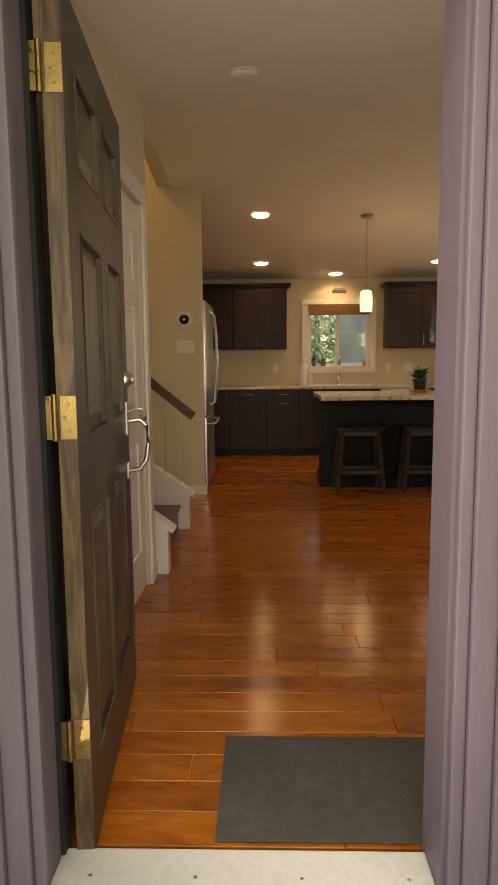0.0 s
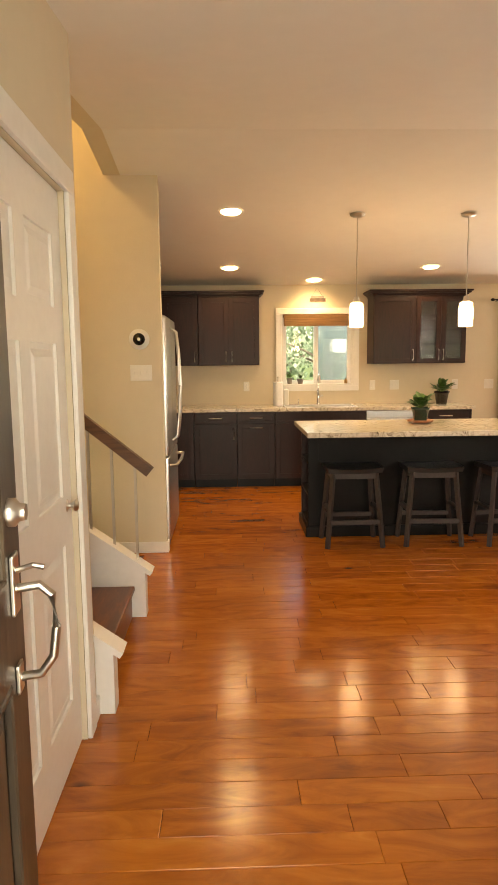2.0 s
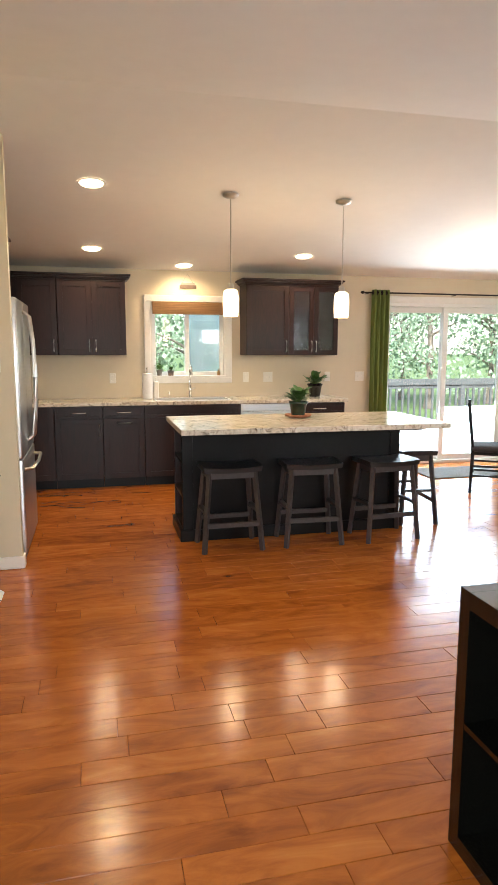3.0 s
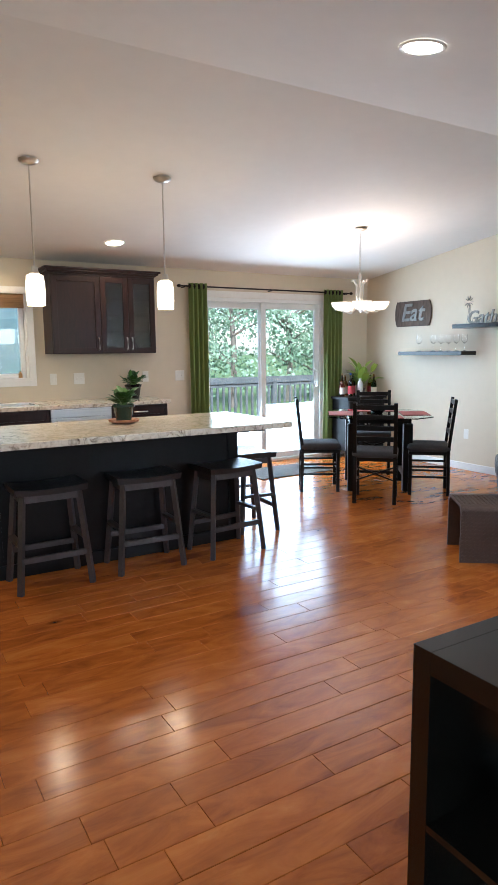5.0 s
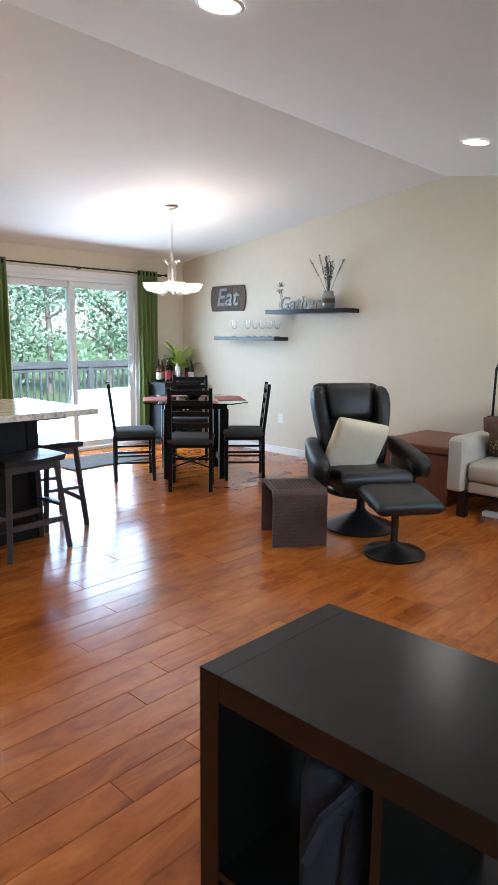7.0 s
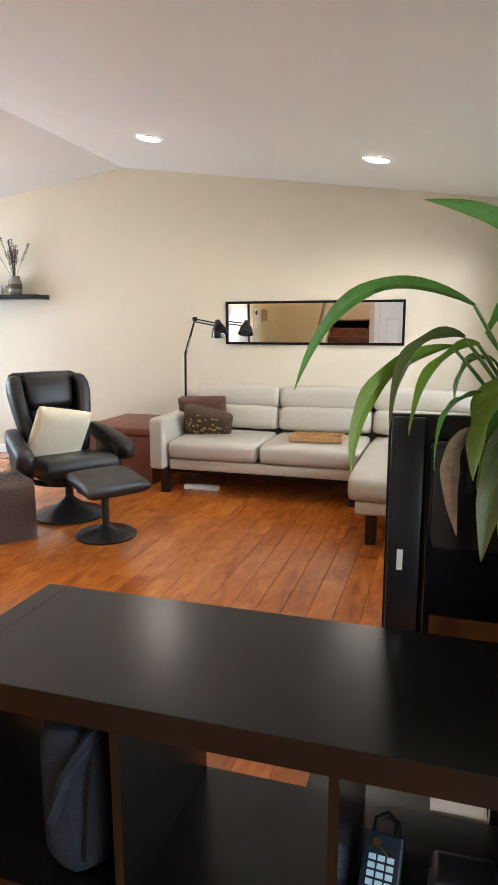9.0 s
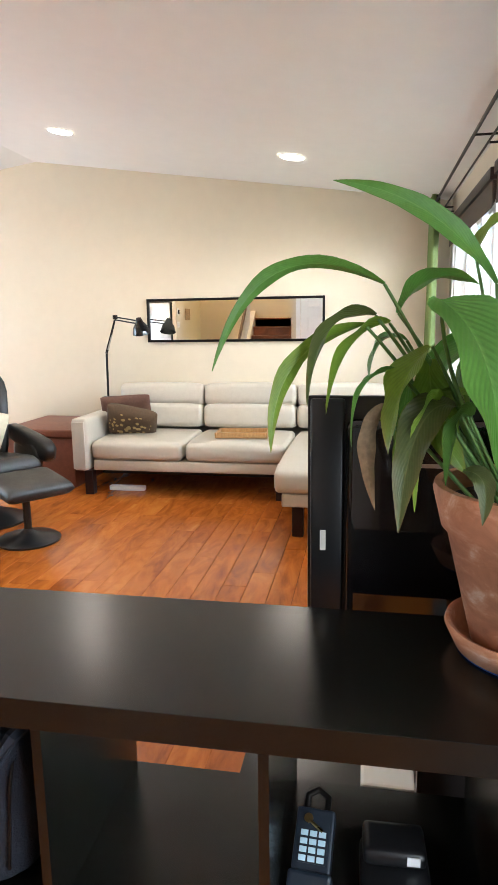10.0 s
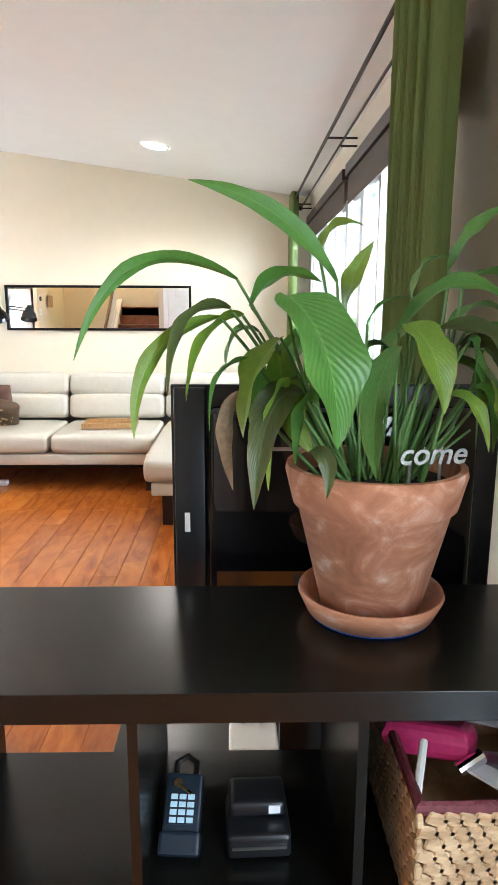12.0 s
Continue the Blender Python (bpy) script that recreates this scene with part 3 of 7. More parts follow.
baseboard(XE - 0.016, YS, XE - 0.016, YN)
baseboard(XW + 0.001, 5.802, XW + 0.001, 5.89)
baseboard(-1.9, 8.133, -0.085, 8.133)
baseboard(-0.099, 8.148, -0.099, 8.22)
baseboard(3.2, YN - 0.016, 3.86, YN - 0.016)
baseboard(5.80, YN - 0.016, XE, YN - 0.016)
baseboard(0.98, YS + 0.002, XE, YS + 0.002)


def casing(axis, c, a0, a1, z0, z1, w=0.07, t=0.018, sill=False, side=1, name="trim", material="trim"):
    """A moulded frame round an opening, on the face at c."""
    out = []
    segs = [(a0 - w, a0, z0, z1), (a1, a1 + w, z0, z1), (a0 - w, a1 + w, z1, z1 + w)]
    if sill:
        segs.append((a0 - w, a1 + w, z0 - w * 0.9, z0))
    for s0, s1, lo, hi in segs:
        cs = sorted((c, c + side * t))
        b = bx(s0, cs[0], lo, s1, cs[1], hi, 0.005) if axis == "x" else bx(cs[0], s0, lo, cs[1], s1, hi, 0.005)
        out.append(struct(name, b, material, "white painted casing board" if material == "trim" else "mauve painted trim board"))
    return out


casing("x", YN - 0.001, *WIN_N, sill=True, side=-1)
casing("x", YN - 0.001, SLIDE[0], SLIDE[1], 0.002, SLIDE[3], side=-1, w=0.075)
casing("x", YS + 0.001, *WIN_S, sill=True, side=1)
casing("y", XW + 0.001, 4.815, 5.715, 0.002, 2.03, w=0.085)
casing("x", YS + 0.001, DOOR[0], DOOR[1], 0.002, DOOR[3], w=0.07)


# ---- windows ----
def sash(parent, x0, x1, y, z0, z1, w=0.045, t=0.035, name="sash", material="pvc", glass="glass"):
    for a, b, c, d in ((x0, x0 + w, z0, z1), (x1 - w, x1, z0, z1), (x0 + w, x1 - w, z0, z0 + w), (x0 + w, x1 - w, z1 - w, z1)):
        part("window_frame", bx(a, y - t / 2, c, b, y + t / 2, d, 0.004), material, parent)
    p = part("pane", bx(x0 + w, y - 0.003, z0 + w, x1 - w, y + 0.003, z1 - w), glass, parent, "clear glass pane")
    p.visible_shadow = False
    return p


w = tagged(new("window_1"), "white vinyl slider window above the kitchen sink", "window", kind="structure")
x0, x1, z0, z1 = WIN_N
for a, b, c, d in ((x0, x0 + 0.02, z0, z1), (x1 - 0.02, x1, z0, z1), (x0 + 0.02, x1 - 0.02, z1 - 0.02, z1)):
    part("jamb", bx(a, YN - 0.001, c, b, YN + 0.14, d), "trim", w)
part("window_sill", bx(x0 + 0.001, YN - 0.03, z0, x1 - 0.001, YN + 0.14, z0 + 0.022, 0.004), "trim", w)
sash(w, x0 + 0.02, 1.475, YN + 0.10, z0 + 0.022, z1 - 0.02)
sash(w, 1.435, x1 - 0.02, YN + 0.06, z0 + 0.022, z1 - 0.02)
part("insect_screen", bx(1.48, YN + 0.128, z0 + 0.03, x1 - 0.022, YN + 0.130, z1 - 0.025), "fly_screen", w, "grey insect screen")

w = tagged(new("door_1"), "white vinyl sliding patio door onto the deck", "patio door", kind="structure")
x0, x1, z0, z1 = SLIDE
for a, b, c, d in ((x0, x0 + 0.04, 0.0, z1), (x1 - 0.04, x1, 0.0, z1), (x0 + 0.04, x1 - 0.04, z1 - 0.04, z1)):
    part("door_frame", bx(a, YN + 0.001, c, b, YN + 0.14, d), "pvc", w)
part("door_track", bx(x0 + 0.04, YN + 0.001, 0.0, x1 - 0.04, YN + 0.14, 0.035, 0.004), "pvc", w)
sash(w, x0 + 0.04, 4.785, YN + 0.10, 0.04, z1 - 0.045, w=0.07, t=0.04)
sash(w, 4.715, x1 - 0.045, YN + 0.05, 0.04, z1 - 0.045, w=0.07, t=0.04)
part("door_handle", tube([(5.545, YN + 0.03, 0.92), (5.545, YN - 0.02, 0.95), (5.545, YN - 0.02, 1.13), (5.545, YN + 0.03, 1.16)], 0.01), "pvc", w)

w = tagged(new("window_2"), "wide white front window with vertical blinds", "window", kind="structure")
x0, x1, z0, z1 = WIN_S
for a, b, c, d in ((x0, x0 + 0.02, z0, z1), (x1 - 0.02, x1, z0, z1), (x0 + 0.02, x1 - 0.02, z1 - 0.02, z1)):
    part("jamb", bx(a, YS - 0.14, c, b, YS - 0.002, d), "trim", w)
part("window_sill", bx(x0 + 0.001, YS - 0.14, z0, x1 - 0.001, YS + 0.03, z0 + 0.022, 0.004), "trim", w)
for k in range(3):
    a = x0 + 0.02 + k * (x1 - x0 - 0.04) / 3
    sash(w, a + 0.001, a + (x1 - x0 - 0.04) / 3 - 0.001, YS - 0.10, z0 + 0.022, z1 - 0.02)

# ---- the front door ----
fd = tagged(new("door_2"), "open grey-washed wooden front door with six panels and brass hinges", "front door", kind="structure")
DL, DH, DT = 0.905, 2.03, 0.045
panels = [(0.115, 0.405), (0.50, 0.79)]
rows_z = [(0.20, 0.83), (1.02, 1.52), (1.66, 1.90)]
slab = bmesh.new()
xs = [0, 0.115, 0.405, 0.50, 0.79, DL]
zs = [0, 0.20, 0.83, 1.02, 1.52, 1.66, 1.90, DH]
for a, b, c, d in ((0, DT, 0, DH),):
    for i in (0, 2, 4):
        box(slab, xs[i], -DT, 0, xs[i + 1], 0, DH)
    for i in (1, 3):
        for j in (0, 2, 4, 6):
            box(slab, xs[i], -DT, zs[j], xs[i + 1], 0, zs[j + 1])
part("door_slab", slab, "door_wood", fd)
for i in (1, 3):
    for j in (1, 3, 5):
        a, b, c, d = xs[i], xs[i + 1], zs[j], zs[j + 1]
        bm = bmesh.new()
        box(bm, a + 0.001, -DT + 0.014, c + 0.001, b - 0.001, -0.014, d - 0.001)
        for y0, y1 in ((-0.014, -0.004), (-DT + 0.004, -DT + 0.014)):
            inner = [(a + 0.055, c + 0.055), (b - 0.055, c + 0.055), (b - 0.055, d - 0.055), (a + 0.055, d - 0.055)]
            outer = [(a + 0.03, c + 0.03), (b - 0.03, c + 0.03), (b - 0.03, d - 0.03), (a + 0.03, d - 0.03)]
            base, top = (y0, y1) if y0 > -0.02 else (y1, y0)
            o = [bm.verts.new((x, base, z)) for x, z in outer]
            n = [bm.verts.new((x, top, z)) for x, z in inner]
            bm.faces.new(n)
            for k in range(4):
                bm.faces.new((o[k], o[(k + 1) % 4], n[(k + 1) % 4], n[k]))
        part("door_panel", bm, "door_wood", fd)
        mo = bmesh.new()
        for y0, y1 in ((-0.016, 0.004),):
            for p in ((a, c, b, c + 0.016), (a, d - 0.016, b, d), (a, c + 0.016, a + 0.016, d - 0.016), (b - 0.016, c + 0.016, b, d - 0.016)):
                box(mo, p[0], y0, p[1], p[2], y1, p[3])
        bevel(mo, 0.004, 1)
        part("panel_moulding", mo, "door_wood", fd)
part("door_edge", bx(-0.003, -DT + 0.001, 0.0, 0.0, -0.001, DH), "door_edge", fd, "worn golden brown door edge")
for hz in (0.25, 1.035, 1.785):
    hb = bx(-0.006, -DT + 0.008, hz, -0.0035, 0.0, hz + 0.10, 0.001)
    lathe([(0.007, -0.003), (0.007, 0.103)], 10, (-0.008, -DT - 0.004, hz), hb)
    box(hb, -0.011, -DT - 0.032, hz, -0.008, -DT - 0.006, hz + 0.10)
    hg = part("hinge", hb, "brass", fd, "worn brass hinge")
    for dz in (0.02, 0.05, 0.08):
        part("screw", lathe([(0.004, 0), (0.003, 0.0015)], 8, (0, 0, 0), m=Matrix.Translation((-0.006, -0.018 - (0.008 if dz == 0.05 else 0), hz + dz)) @ pose(0, 0, 0, 0, -90, 0)), "brass", hg)
part("deadbolt", lathe([(0.028, 0), (0.028, 0.012), (0.018, 0.02), (0.016, 0.032)], 16, m=Matrix.Translation((0.84, 0.0, 1.15)) @ pose(0, 0, 0, -90, 0, 0)), "nickel", fd, smooth=True)
hp = part("handle_plate", bx(0.815, 0.0, 0.95, 0.865, 0.008, 1.07, 0.006), "nickel", fd)
part("door_pull", tube([(0.84, 0.006, 1.0), (0.84, 0.05, 1.005), (0.84, 0.072, 0.985), (0.84, 0.078, 0.92), (0.84, 0.07, 0.86), (0.84, 0.045, 0.825), (0.84, 0.006, 0.82)], 0.009, 10), "nickel", fd, smooth=True)
part("thumb_lever", tube([(0.84, 0.006, 1.035), (0.84, 0.04, 1.045), (0.84, 0.06, 1.04)], 0.006, 8), "nickel", fd)
part("pull_foot", bx(0.82, 0.0, 0.79, 0.86, 0.008, 0.85, 0.006), "nickel", fd)
part("inner_knob", lathe([(0.03, 0), (0.022, 0.012), (0.016, 0.02)], 16, m=Matrix.Translation((0.84, -DT, 1.0)) @ pose(0, 0, 0, 90, 0, 0)), "nickel", fd, smooth=True)
# the slab swings on its hinge: its outer face looks along +x
fd.matrix_world = Matrix.Translation((0.040, 3.757, 0.012)) @ pose(0, 0, 0, 0, 0, 95) @ Matrix.Diagonal((1, -1, 1, 1))

# ---- closet door ----
cd = tagged(new("door_3"), "white six-panel closet door, closed", "door", kind="structure")


def panel_door(e, W, H, T=0.035):
    px = [0, 0.11, W / 2 - 0.05, W / 2 + 0.05, W - 0.11, W]
    pz = [0, 0.22, 0.80, 0.97, 1.50, 1.62, 1.86, H]
    s = bmesh.new()
    for i in (0, 2, 4):
        box(s, px[i], -T, 0, px[i + 1], 0, H)
    for i in (1, 3):
        for j in (0, 2, 4, 6):
            box(s, px[i], -T, pz[j], px[i + 1], 0, pz[j + 1])
    part("door_slab", s, "trim", e)
    for i in (1, 3):
        for j in (1, 3, 5):
            a, b, c, d = px[i], px[i + 1], pz[j], pz[j + 1]
            bm = bmesh.new()
            box(bm, a, -T + 0.006, c, b, -0.010, d)
            o = [bm.verts.new((x, -0.010, z)) for x, z in ((a + 0.02, c + 0.02), (b - 0.02, c + 0.02), (b - 0.02, d - 0.02), (a + 0.02, d - 0.02))]
            n = [bm.verts.new((x, -0.003, z)) for x, z in ((a + 0.045, c + 0.045), (b - 0.045, c + 0.045), (b - 0.045, d - 0.045), (a + 0.045, d - 0.045))]
            bm.faces.new(n)
            for k in range(4):
                bm.faces.new((o[k], o[(k + 1) % 4], n[(k + 1) % 4], n[k]))
            part("door_panel", bm, "trim", e)


panel_door(cd, 0.894, 2.02)
part("knob", lathe([(0.024, 0), (0.01, 0.006), (0.01, 0.018), (0.022, 0.028), (0.016, 0.038), (0.001, 0.04)], 16, m=Matrix.Translation((0.06, 0, 0.93)) @ pose(0, 0, 0, -90, 0, 0)), "nickel", cd, smooth=True)
cd.matrix_world = Matrix.Translation((XW - 0.02, 5.712, 0.006)) @ pose(0, 0, 0, 0, 0, -90)

# ---- entrance, outside ----
struct("door_frame", bx(DOOR[0] + 0.001, YS - 0.16, 0.002, DOOR[0] + 0.022, YS - 0.001, 2.07), "mauve", "mauve painted hinge jamb")
struct("weatherstrip", bx(DOOR[0] + 0.0225, YS - 0.06, 0.02, DOOR[0] + 0.034, YS - 0.015, 2.04), "rubber", "black rubber weatherstrip")
struct("door_frame", bx(DOOR[1] - 0.022, YS - 0.16, 0.002, DOOR[1] - 0.001, YS - 0.001, 2.07), "mauve", "mauve strike jamb")
struct("door_frame", bx(DOOR[0] + 0.022, YS - 0.16, 2.045, DOOR[1] - 0.022, YS - 0.001, 2.069), "mauve", "mauve head jamb")
for s, xa in ((-1, DOOR[0] + 0.034), (1, DOOR[1] - 0.012)):
    for k, (w0, w1, yy) in enumerate(((0.0, 0.03, 0.185), (0.03, 0.085, 0.20), (0.085, 0.125, 0.215))):
        xs2 = sorted((xa + s * w0, xa + s * w1))
        struct("trim", bx(xs2[0], YS - yy, -0.05, xs2[1] - 0.0005, YS - 0.162, 2.16, 0.005), "mauve", "mauve painted brickmould")
struct("threshold", bx(DOOR[0] + 0.022, YS - 0.20, -0.03, DOOR[1] - 0.022, YS - 0.03, 0.018, 0.006), "alu", "white painted door threshold")
for k in range(4):
    struct("threshold_screw", lathe([(0.006, 0.017), (0.004, 0.0195)], 8, (0.05 + k * 0.25, YS - 0.12, 0)), "steel", "threshold screw")
struct("ground_step", bx(-1.4, 1.0, -0.28, 2.6, YS - 0.16, -0.04, 0.01), "concrete", "pale concrete doorstep")
for k in range(14):
    z = -0.03 + k * 0.17
    for xa, xb in ((-2.0, DOOR[0] - 0.118),):
        bm = prism([(YS - 0.16, z), (YS - 0.19, z), (YS - 0.165, z + 0.17), (YS - 0.16, z + 0.17)], xa, xb)
        bmesh.ops.transform(bm, matrix=Matrix(((0, 0, 1, 0), (1, 0, 0, 0), (0, 1, 0, 0), (0, 0, 0, 1))), verts=bm.verts)
        struct("siding_board", bm, "siding", "cream lap siding board")
struct("trim", bx(DOOR[0] - 0.16, YS - 0.20, -0.04, DOOR[0] - 0.117, YS - 0.162, 2.2, 0.004), "siding", "cream corner trim")
# Unseen slab, added to keep sun and sky off the entrance.
struct("porch_roof", bx(-2.4, 0.9, 2.45, 7.0, YS - 0.16, 2.58), "trim", "unseen white slab added to block the sun above the entrance")
# storm door frame and sidelight panel beside the opening
struct("trim", bx(DOOR[1] + 0.116, YS - 0.19, -0.04, DOOR[1] + 0.70, YS - 0.162, 0.93, 0.004), "mauve", "mauve panel beside the door")
struct("trim", bx(DOOR[1] + 0.116, YS - 0.19, 0.945, DOOR[1] + 0.70, YS - 0.162, 2.2, 0.004), "mauve", "mauve panel beside the door")
struct("trim", bx(DOOR[1] + 0.13, YS - 0.205, 0.30, DOOR[1] + 0.60, YS - 0.188, 0.88, 0.006), "mauve", "raised mauve field")

# ---- stairs ----
XS = -0.2
st = thing("staircase", "dark stained wooden stairs with white skirts rising beside the closet wall", "staircase")
tagged(st, kind="structure")
R, G = 0.185, 0.26
for k in range(10):
    xf = XS + 0.02 - k * G
    part("tread", bx(xf - G - 0.02, 5.98, (k + 1) * R - 0.03, xf + 0.02, 6.90, (k + 1) * R, 0.008), "tread", st)
    part("riser", bx(xf - 0.015, 5.98, k * R + 0.001, xf, 6.90, (k + 1) * R - 0.03), "tread", st)
for nm, y0 in (("skirt", 5.892), ("skirt", 6.90)):
    y1 = y0 + 0.085
    pts = [(XS + 0.10, 0.001), (XS + 0.10, 0.27), (-2.0, 0.27 + (2.0 + XS + 0.10) * R / G * 1.0), (-2.0, 0.001)]
    bm = prism([(x, z) for x, z in pts], y0, y1)
    bmesh.ops.transform(bm, matrix=Matrix(((1, 0, 0, 0), (0, 0, 1, 0), (0, 1, 0, 0), (0, 0, 0, 1))), verts=bm.verts)
    part(nm, bm, "trim", st, "white painted stair skirt")
    sl = (R / G)
    p0, p1 = (XS + 0.135, y0 + 0.0425, 0.255), (XS - 1.8, y0 + 0.0425, 0.255 + 1.935 * sl)
    part("skirt_cap", bar(p0, p1, 0.11, 0.025), "trim", st)

hr = thing("stair_rail", "walnut handrail on thin steel balusters above the white skirt", "handrail")
sl = R / G
part("handrail", bar((XS + 0.14, 6.945, 0.83), (XS - 1.6, 6.945, 0.83 + 1.74 * 0.82), 0.045, 0.06), "rail_wood", hr)
for k in range(12):
    x = XS + 0.055 - k * 0.128
    zb = 0.27 + (XS + 0.10 - x) * sl
    zt = 0.82 + (XS + 0.14 - x) * 0.82
    part("baluster", bx(x - 0.007, 6.938, zb + 0.01, x + 0.007, 6.952, zt), "nickel" if k == 0 else "steel", hr)

# ---- kitchen ----
def shaker(x0, x1, z0, z1, y, parent, glass=False, handle=None, mid=0):
    """A shaker door that faces -y, with its pull."""
    d = part("cabinet_door", bmesh_frame(x0, x1, z0, z1, y, 0.055 if z1 - z0 > 0.25 else 0.03), "espresso", parent)
    if glass:
        p = part("glass_pane", bx(x0 + 0.055, y - 0.008, z0 + 0.055, x1 - 0.055, y - 0.004, z1 - 0.055), "frosted", d, "reflective cabinet glass")
        for k in range(1, 4):
            z = z0 + 0.055 + (z1 - z0 - 0.11) * k / 4
            part("muntin", bx(x0 + 0.055, y - 0.016, z - 0.008, x1 - 0.055, y - 0.009, z + 0.008), "espresso", d)
    else:
        w = 0.055 if z1 - z0 > 0.25 else 0.03
        part("door_panel", bx(x0 + w, y - 0.010, z0 + w, x1 - w, y - 0.001, z1 - w), "espresso", d)
    if handle:
        kind, hx, hz = handle
        if kind == "v":
            pts = [(hx, y - 0.02, hz - 0.06), (hx, y - 0.045, hz - 0.055), (hx, y - 0.045, hz + 0.055), (hx, y - 0.02, hz + 0.06)]
        else:
            pts = [(hx - 0.07, y - 0.02, hz), (hx - 0.065, y - 0.045, hz), (hx + 0.065, y - 0.045, hz), (hx + 0.07, y - 0.02, hz)]
        part("door_pull", tube(pts, 0.006, 8), "nickel", d, "brushed nickel bar pull", smooth=True)
    return d


def bmesh_frame(x0, x1, z0, z1, y, w):
    bm = bmesh.new()
    for a, b, c, d in ((x0, x0 + w, z0, z1), (x1 - w, x1, z0, z1), (x0 + w, x1 - w, z0, z0 + w), (x0 + w, x1 - w, z1 - w, z1)):
        box(bm, a, y - 0.02, c, b, y - 0.001, d)
    bevel(bm, 0.0015, 1)
    return bm


def crown(x0, x1, y0, y1, z, parent, left=True, right=True):
    """Stepped, flaring moulding on top of a wall cabinet."""
    bm = bmesh.new()
    for k, (e, h0, h1) in enumerate(((0.004, 0, 0.020), (0.020, 0.020, 0.034), (0.040, 0.034, 0.054), (0.058, 0.054, 0.074))):
        box(bm, x0 - (e if left else 0), y0 - e, z + h0, x1 + (e if right else 0), y1, z + h1)
    bevel(bm, 0.003, 1)
    return part("crown_moulding", bm, "espresso", parent)


UY = YN - 0.002
wc = thing("wall_cabinet", "espresso shaker corner wall cabinet with a crown moulding", "cabinet", "kitchen wall cabinets")
part("body", bx(-0.86, 10.87, 1.39, 0.04, UY, 2.16, 0.002), "espresso", wc)
shaker(-0.35, 0.035, 1.395, 2.155, 10.868, wc, handle=("v", -0.0, 1.49))
crown(-0.86, 0.04, 10.87, UY, 2.16, wc, False, False)
wc = thing("wall_cabinet", "espresso two-door wall cabinet with nickel pulls", "cabinet", "kitchen wall cabinets")
part("body", bx(0.043, 10.87, 1.39, 0.745, UY, 2.16, 0.002), "espresso", wc)
shaker(0.046, 0.392, 1.395, 2.155, 10.868, wc, handle=("v", 0.36, 1.49))
shaker(0.396, 0.742, 1.395, 2.155, 10.868, wc, handle=("v", 0.428, 1.49))
crown(0.043, 0.745, 10.87, UY, 2.16, wc, False, True)
wc = thing("wall_cabinet", "espresso wall cabinet with one solid and two glass doors", "cabinet", "kitchen wall cabinets")
part("body", bx(2.07, 10.87, 1.39, 3.155, UY, 2.16, 0.002), "espresso", wc)
shaker(2.074, 2.56, 1.395, 2.155, 10.868, wc, handle=("v", 2.53, 1.49))
shaker(2.564, 2.856, 1.395, 2.155, 10.868, wc, True, ("v", 2.83, 1.49))
shaker(2.86, 3.151, 1.395, 2.155, 10.868, wc, True, ("v", 2.885, 1.49))
crown(2.07, 3.155, 10.87, UY, 2.16, wc)
wc = thing("wall_cabinet", "deep espresso cabinet above the refrigerator", "cabinet", "kitchen wall cabinets")
part("body", bx(-0.877, 8.24, 1.84, -0.24, 9.12, 2.20, 0.002), "espresso", wc)
crown(-0.877, -0.24, 8.262, 9.12, 2.20, wc, False, True)
wc = thing("wall_cabinet", "espresso side wall cabinet between fridge and corner", "cabinet", "kitchen wall cabinets")
part("body", bx(-0.877, 9.125, 1.39, -0.53, 10.865, 2.16, 0.002), "espresso", wc)
crown(-0.877, -0.53, 9.167, 10.865, 2.16, wc, False, True)

BY = 10.60


def base_unit(x0, x1, label, fronts, toe=True):
    c = thing("base_cabinet", label, "cabinet", "kitchen base cabinets")
    part("body", bx(x0, BY, 0.10, x1, UY, 0.868, 0.001), "espresso", c)
    part("toe_kick", bx(x0, BY + 0.055, 0.001, x1, BY + 0.075, 0.10), "black_paint", c)
    for f in fronts:
        shaker(*f[:4], BY, c, handle=f[4])
    return c


base_unit(-0.86, -0.015, "espresso blind corner base cabinet under the counter", [(-0.30, -0.02, 0.105, 0.863, None)])
base_unit(-0.012, 0.47, "espresso base cabinet with one drawer and one door", [(-0.008, 0.466, 0.74, 0.863, ("h", 0.23, 0.80)), (-0.008, 0.466, 0.105, 0.735, ("v", 0.435, 0.62))])
base_unit(0.473, 0.90, "espresso base cabinet with a drawer and pull-out bin", [(0.477, 0.896, 0.74, 0.863, ("h", 0.69, 0.80)), (0.477, 0.896, 0.105, 0.735, ("h", 0.69, 0.69))])
base_unit(0.903, 1.935, "espresso sink base cabinet with two doors", [(0.907, 1.417, 0.105, 0.735, ("v", 1.39, 0.62)), (1.421, 1.931, 0.105, 0.735, ("v", 1.45, 0.62)), (0.907, 1.931, 0.74, 0.863, None)])
dw = thing("dishwasher", "stainless steel dishwasher under the granite counter", "dishwasher")
part("body", bx(1.94, BY, 0.10, 2.545, UY - 0.02, 0.866), "black_paint", dw)
part("door", bx(1.943, BY - 0.022, 0.11, 2.542, BY - 0.001, 0.78, 0.004), "steel", dw)
part("control_panel", bx(1.943, BY - 0.022, 0.783, 2.542, BY - 0.001, 0.864, 0.004), "steel", dw)
part("handle", tube([(2.0, BY - 0.022, 0.75), (2.0, BY - 0.06, 0.75), (2.48, BY - 0.06, 0.75), (2.48, BY - 0.022, 0.75)], 0.009), "steel", dw)
